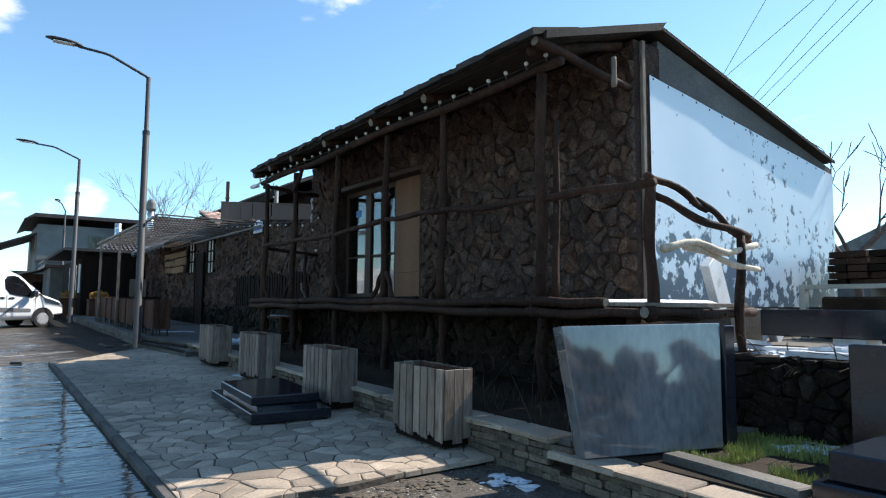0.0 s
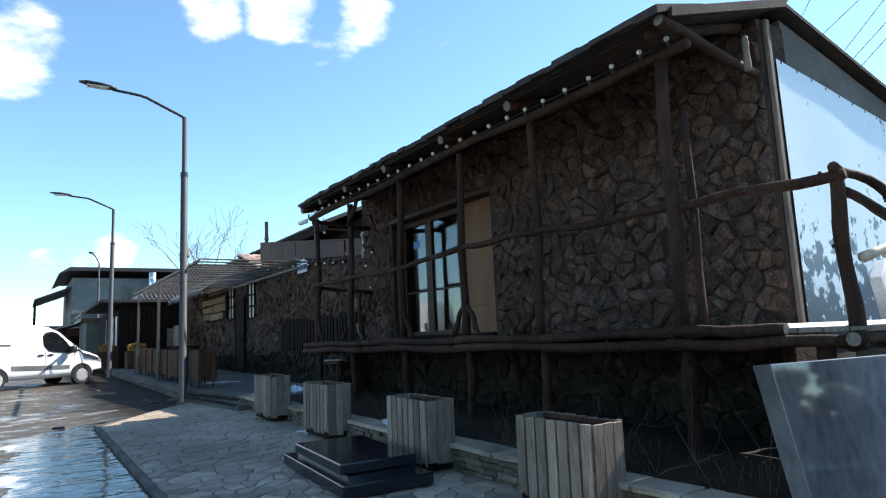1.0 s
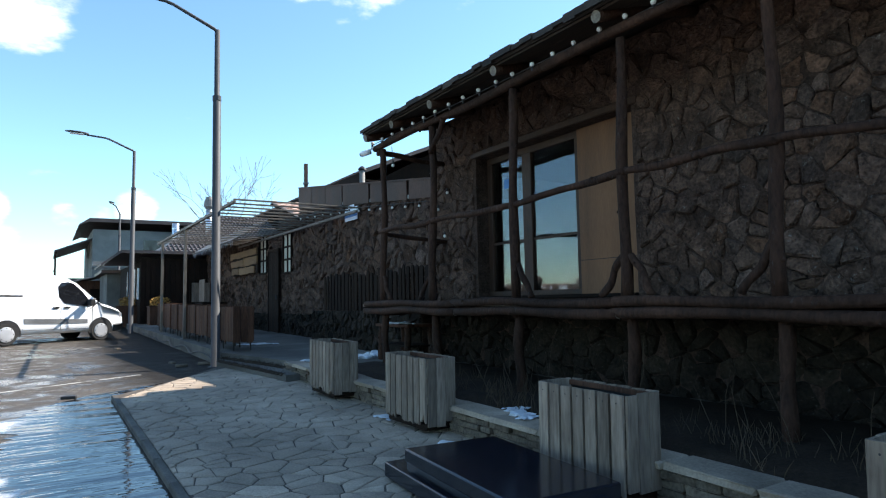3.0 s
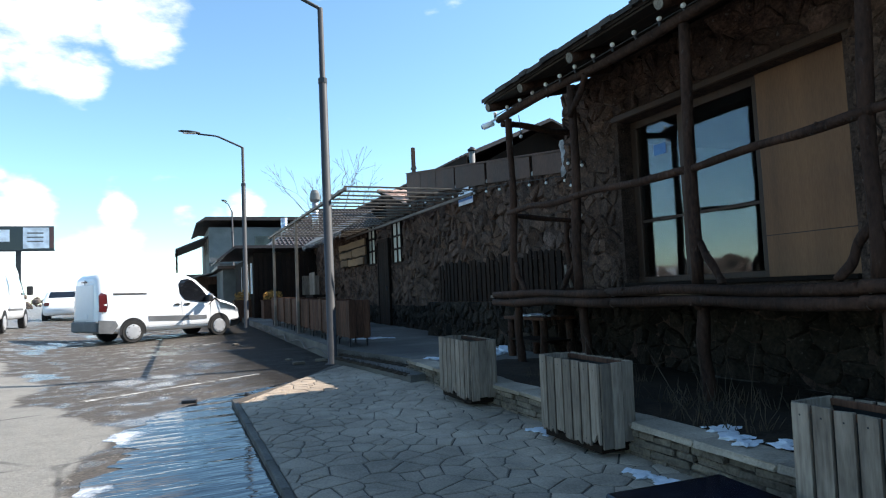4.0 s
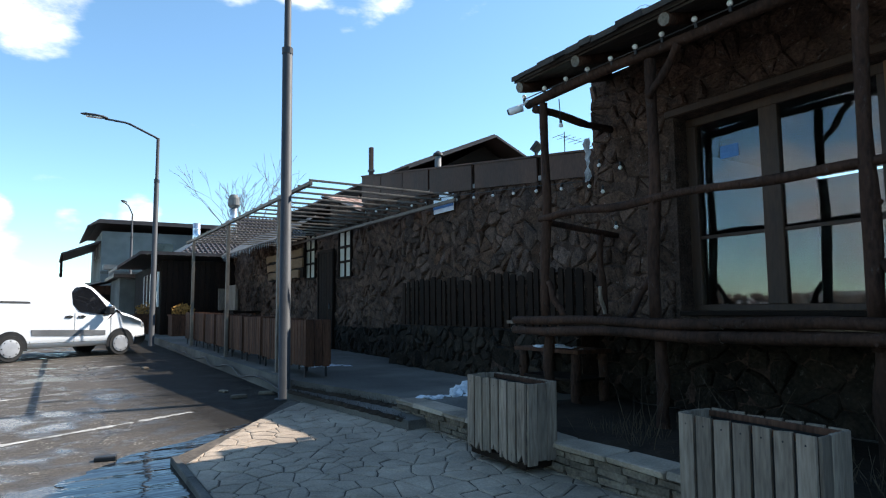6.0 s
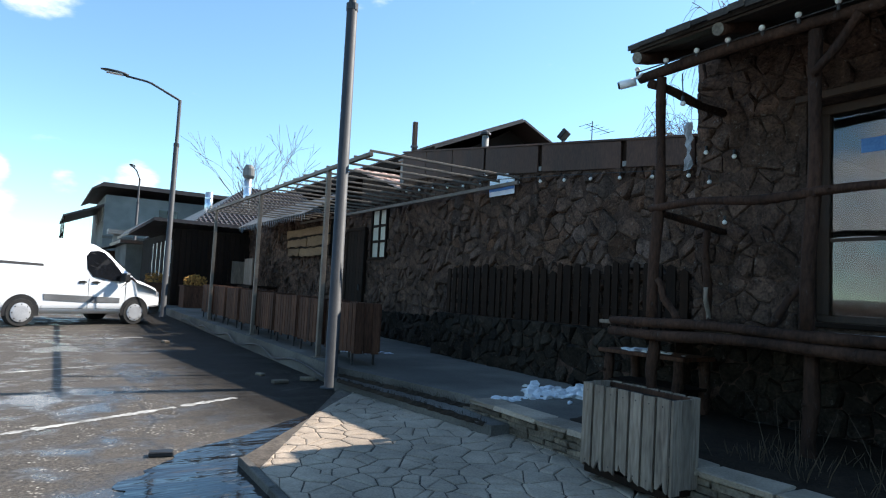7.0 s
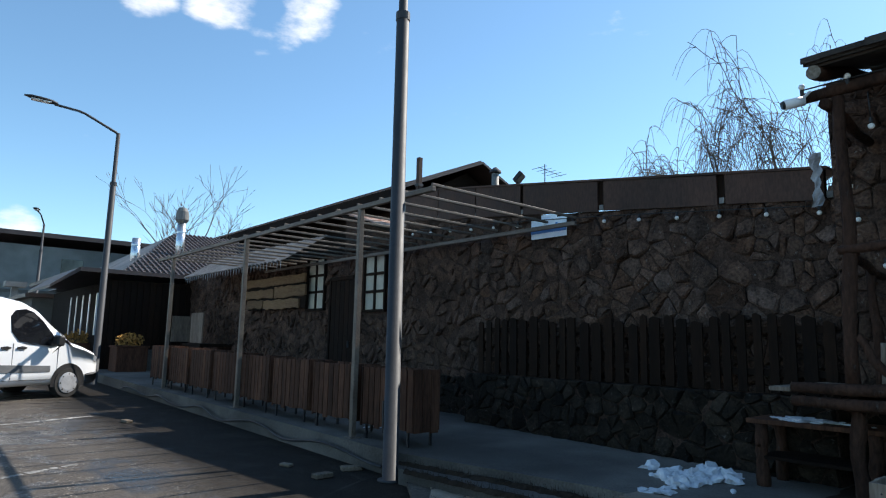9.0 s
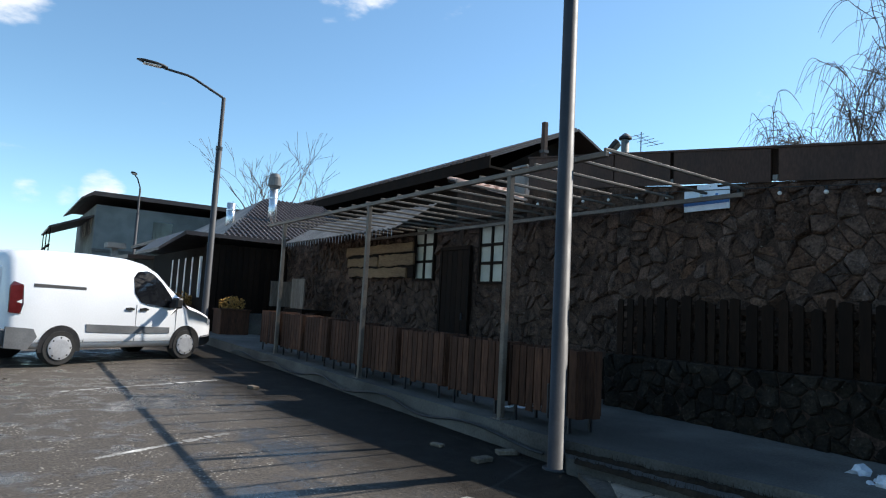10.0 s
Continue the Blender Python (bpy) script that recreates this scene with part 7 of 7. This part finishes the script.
def build_distance():
    """Hills, woods and far town blocks all round."""
    rng = random.Random(17)
    bm = bmesh.new()
    n = 180
    lo, hi = [], []
    for k in range(n):
        a = 2 * math.pi * k / n
        r = 1150
        h = 16 + 12 * math.sin(a * 3 + 1) + 9 * math.sin(a * 7) + 5 * math.sin(a * 17)
        lo.append(bm.verts.new((r * math.cos(a), r * math.sin(a), -5)))
        hi.append(bm.verts.new((r * 1.05 * math.cos(a), r * 1.05 * math.sin(a), max(6, h))))
    for k in range(n):
        bm.faces.new((lo[k], lo[(k + 1) % n], hi[(k + 1) % n], hi[k]))
    solo("backdrop", bm, "hill", "low hazy hills on the horizon", "hills", kind="structure")
    bm = bmesh.new()
    for _ in range(420):
        a = rng.uniform(1.45, 4.4)
        r = rng.uniform(150, 420)
        x, y = r * math.cos(a), r * math.sin(a)
        if -30 < x < 12 and y > 0:
            continue
        h = rng.uniform(2.5, 7.0)
        for _ in range(7):
            c = Vector((x + rng.gauss(0, 2.6), y + rng.gauss(0, 2.6), 1.0 + h * rng.uniform(0.2, 0.9)))
            q = bmesh.ops.create_icosphere(bm, subdivisions=1, radius=h * rng.uniform(0.14, 0.30))
            for v in q["verts"]:
                v.co = v.co * (1 + 0.5 * (rng.random() - 0.5)) + c
    # unseen clumps to the south, added to darken the granite slab's reflection
    for _ in range(110):
        a = rng.uniform(4.15, 5.35)
        r = rng.uniform(42, 75)
        h = rng.uniform(4, 8)
        for _ in range(5):
            c = Vector((r * math.cos(a) + rng.gauss(0, 1.6), r * math.sin(a) + rng.gauss(0, 1.6), h * rng.uniform(0.1, 0.85)))
            q = bmesh.ops.create_icosphere(bm, subdivisions=1, radius=h * rng.uniform(0.10, 0.22))
            for v in q["verts"]:
                v.co = v.co * (1 + 0.5 * (rng.random() - 0.5)) + c
    solo("far_woods", bm, "bark", "bare brown woods beyond the road, plus clumps added for the slab's reflection", "woods", kind="stuff")
    first = None
    for k in range(16):
        a = rng.uniform(2.2, 3.9)
        r = rng.uniform(260, 480)
        w, d, h = rng.uniform(9, 24), rng.uniform(8, 14), rng.uniform(5, 12)
        t = thing("town_block", "pale town building far across the road", "building", (r * math.cos(a), r * math.sin(a), 0.5), rng.uniform(0, 60), "far town blocks")
        part("wall", boxed(-w / 2, w / 2, -d / 2, d / 2, 0, h), "signwhite" if k % 3 else "plaster", t)
        part("roof", boxed(-w / 2 - 0.4, w / 2 + 0.4, -d / 2 - 0.4, d / 2 + 0.4, h, h + 0.5), "tile" if k % 2 else "corrug", t)
        for i in range(int(w // 3)):
            part("window", boxed(-w / 2 + 1 + i * 3, -w / 2 + 2.2 + i * 3, -d / 2 - 0.05, -d / 2 - 0.002, h * 0.4, h * 0.4 + 1.5), "carglass", t)

# ---- build ----
build_ground()
build_pavement()
build_terrace()
house, house_front = build_house()
build_banner()
build_porch()
build_string_lights()
build_camera_unit()
long_wall = build_long_wall()
build_wall_door()
build_wall_fence()
build_parapet()
build_lattice_window(20.92, 21.62, 2.54, 3.64)
build_lattice_window(23.30, 24.05, 2.62, 3.77)
build_pergola()

tall = build_tall_planter()
tall.matrix_world = pose(3.34, 17.02, z_terrace(17.0))
for k in range(1, 8):
    copy_thing(tall, pose(3.34 - 0.006 * k, 17.02 + 1.235 * k, z_terrace(17 + 1.235 * k), 0, 0, (k * 37 % 5 - 2) * 0.6))

for k, (y, z) in enumerate(((4.40, 0.0), (6.65, 0.0), (9.155, 0.0), (11.485, 0.0))):
    pl = build_grey_planter(60 + k)
    pl.matrix_world = pose(3.255, y, z_pave(y) - 0.004 + (0.02, 0.02, 0.04, 0.045)[k], 0.9, 0, (0.5, -0.6, 0.8, 0.3)[k])

lamp = build_street_lamp("tall galvanised steel street lamp with a long curved arm")
lamp.matrix_world = pose(2.975, 16.37, z_road(16.37), 0, -0.25, 0)
copy_thing(lamp, pose(2.81, 29.3, z_road(29.3) - 0.02))
copy_thing(lamp, pose(4.2, 50.0, z_road(50) - 0.1, 0, 0, 70))

build_grey_house()
build_pavilion()
build_flue((7.13, 36.8, 5.0), 1.55, True)
build_flue((5.65, 37.5, 4.75), 1.02, False)
build_back_building()
build_tiled_lean_to()
build_canopy()
build_small_hut()
build_billboard()
build_bare_tree((16.6, 17.6, 0.5), 9.3, "bare weeping willow with thin hanging twigs", 5, 5, 0.0, 0.20, True)
build_bare_tree((10.4, 44.2, 1.0), 10.0, "bare leafless tree behind the pavilion roof", 12, 5, 0.0, 0.16)
build_bare_tree((12.4, 3.95, 1.0), 4.3, "small bare tree standing in the stone yard", 23, 4, 0.0, 0.075)
build_distance()
build_yard()
build_tomb_base()

van = build_van()
van_turn = math.degrees(math.atan2(1.25, 2.47))
h = Vector((math.cos(radians(van_turn)), math.sin(radians(van_turn)), 0))
o = Vector((-0.8, 25.05, 0)) + Vector((-h.y, h.x, 0)) * 0.90 - h * 0.75
van.matrix_world = pose(o.x, o.y, z_road(26.0), 0, 0, van_turn)
big_van = build_big_van()
big_van.matrix_world = pose(-5.74, 28.3, z_ground(-5.7, 30), 0, 0, 91)
car = build_car("white saloon car beyond the parked van")
car.matrix_world = pose(-4.35, 38.5, z_ground(-4.4, 38), 0, 0, 95)
copy_thing(car, pose(-11.0, 95.0, z_ground(-11, 95), 0, 0, 95))
copy_thing(car, pose(-8.0, 120.0, z_ground(-8, 120), 0, 0, 95))
build_small_things()

# long-wheelbase tail and tall roof of the parked van
for ob in van.children:
    if not ob.name.startswith("wheel"):
        for v in ob.data.vertices:
            v.co.x = v.co.x if v.co.x > 0.75 else 0.75 + (v.co.x - 0.75) * 1.26
            v.co.z = v.co.z if v.co.z < 0.7 else 0.7 + (v.co.z - 0.7) * 1.09 if v.co.z < 1.12 else 1.158 + (v.co.z - 1.12) * 1.29

# ---- stones ----
rs = random.Random(77)
lay_stones(rubble(Y0, Y1, 1.44, 4.66, 0.190, 0.158, rs, 1.4, holes=[(WIN[0] - 0.06, WIN[1] + 0.06, WIN[2] - 0.07, WIN[3] + 0.10)], drop=0.26),
           lambda u, v, o: (WALL1 - o, u, v), house_front, "stone", "stone_rest", rs, 0.006, 0.032, 300, dome=0.8)
# the damp footing under the deck, its shade put into the stone colour
lay_stones(rubble(Y0, Y1, 0.35, 1.435, 0.20, 0.165, rs, 1.4, drop=0.24), lambda u, v, o: (WALL1 - o, u, v), house_front, "shadestone", "shadestone", rs, 0.003, 0.040, 150, dome=0.8)


def under_coping(cells):
    """Stones cut along the sloping top of the long wall."""
    out = []
    for poly in cells:
        y = sum(p[0] for p in poly) / len(poly)
        a, za, slope = (Y1, 3.50, 0.0905) if y < 17.2 else (17.2, 3.90, 0.122) if y < 20.3 else (20.3, 3.72, 0.026)
        poly = clip(poly, -slope, 1.0, za - slope * a)
        if len(poly) >= 3:
            out.append(poly)
    return out


lay_stones(under_coping(rubble(Y1 + 0.02, 33.0, 1.30, 4.30, 0.215, 0.18, rs, 1.4, holes=[(21.86, 22.95, 0.5, 3.29), (20.84, 21.70, 2.46, 3.9), (23.22, 24.13, 2.54, 3.9)], drop=0.26)),
           lambda u, v, o: (WALL2 - o, u, v), long_wall, "stone", "stone_rest", rs, 0.006, 0.032, 300, prefer=lambda p: p[0][0], dome=0.8)
# low courses of the long wall, also in the shade-darkened basalt copy
lay_stones(rubble(Y1 + 0.02, 18.0, 0.55, 1.44, 0.19, 0.16, rs, 1.4, drop=0.24), lambda u, v, o: (5.62 - o, u, v), long_wall, "shadestone", "shadestone", rs, 0.003, 0.040, 200, prefer=lambda p: p[0][0], dome=0.8)
lay_stones(rubble(18.02, 33.0, 0.60, 1.34, 0.19, 0.16, rs, 1.4, drop=0.24), lambda u, v, o: (WALL2 - o, u, v), long_wall, "shadestone", "shadestone", rs, 0.003, 0.040, 300, dome=0.8)

# flagstones, trimmed to the paving's outline
flags = []
for poly in rubble(0.985, 3.60, 3.60, 16.3, 0.20, 0.17, rs, 1.5, drop=0.24):
    for a, b in zip(((0.93, 13.3), (2.0, 14.55), (3.62, 13.95)), ((2.0, 14.55), (3.12, 16.3), (3.12, 16.3))):
        nx, ny = -(b[1] - a[1]), b[0] - a[0]
        if a[0] > 3.5:
            nx, ny = -nx, -ny
            nx, ny = abs(nx), abs(ny)
        poly = clip(poly, nx, ny, nx * a[0] + ny * a[1])
        if len(poly) < 3:
            break
    if len(poly) >= 3:
        flags.append(poly)
pavement = bpy.data.objects["pavement"]
lay_stones(flags, lambda u, v, o: (u, v, z_pave(v) - 0.012 + o), pavement, "flag", "flag", rs, 0.0058, 0.010, 300, "flagstone", "paving_infill", lambda p: p[0][1], rounded=False, dome=0.03)

# dry stone retaining wall of flat courses, with capping slabs
dry = thing("retaining_wall", "low dry stone retaining wall of thin flat stones", "wall", kind="structure")
part("core", prism(bmesh.new(), [(-1.0, 0.0), (13.9, 0.1), (13.9, z_terrace(13.9) - 0.05), (2.75, z_terrace(2.75) - 0.05), (2.7, z_terrace(2.7) - 0.15), (-1.0, z_terrace(-1.0) - 0.15)], "x", 3.64, 3.80), "soil", dry)
shapes = {}
for row in range(7):
    y = -1.0 + 0.1 * rs.random()
    while y < 13.85:
        ln = rs.choice((0.18, 0.24, 0.31, 0.38))
        hh = 0.052
        z = z_terrace(y) - 0.075 - row * 0.058 - (0.10 if y < 2.7 else 0.0)
        if z > z_pave(y) - 0.08:
            key = (ln, rs.randrange(3))
            if key not in shapes:
                bm = bmesh.new()
                box(bm, -0.02, 0.07, 0.004, ln - 0.006, -hh / 2, hh / 2, 0.008)
                for v in bm.verts:
                    v.co += Vector((rs.uniform(-0.012, 0.008), rs.uniform(-0.006, 0.006), rs.uniform(-0.006, 0.006)))
                shapes[key] = finish("course_stone", bm, "drystone")
            ob = new("course_stone", shapes[key])
            ob.parent = dry
            ob.location = (3.60 + rs.uniform(-0.02, 0.012), y, z)
            ob.rotation_euler = (0.0135, 0, rs.uniform(-0.04, 0.04))
        y += ln
y = -1.0
caps = {}
while y < 13.8:
    ln = rs.choice((0.42, 0.55, 0.66))
    if ln not in caps:
        bm = bmesh.new()
        box(bm, -0.05, 0.26, 0.004, ln - 0.01, -0.025, 0.025, 0.008)
        for v in bm.verts:
            v.co += Vector((rs.uniform(-0.015, 0.015), rs.uniform(-0.01, 0.01), rs.uniform(-0.005, 0.005)))
        caps[ln] = finish("capping_slab", bm, "flag")
    ob = new("capping_slab", caps[ln])
    ob.parent = dry
    ob.location = (3.58 + rs.uniform(-0.015, 0.015), y, z_terrace(y) - 0.012 - (0.10 if y < 2.55 else 0.0))
    ob.rotation_euler = (0.0135, 0, rs.uniform(-0.03, 0.03))
    y += ln
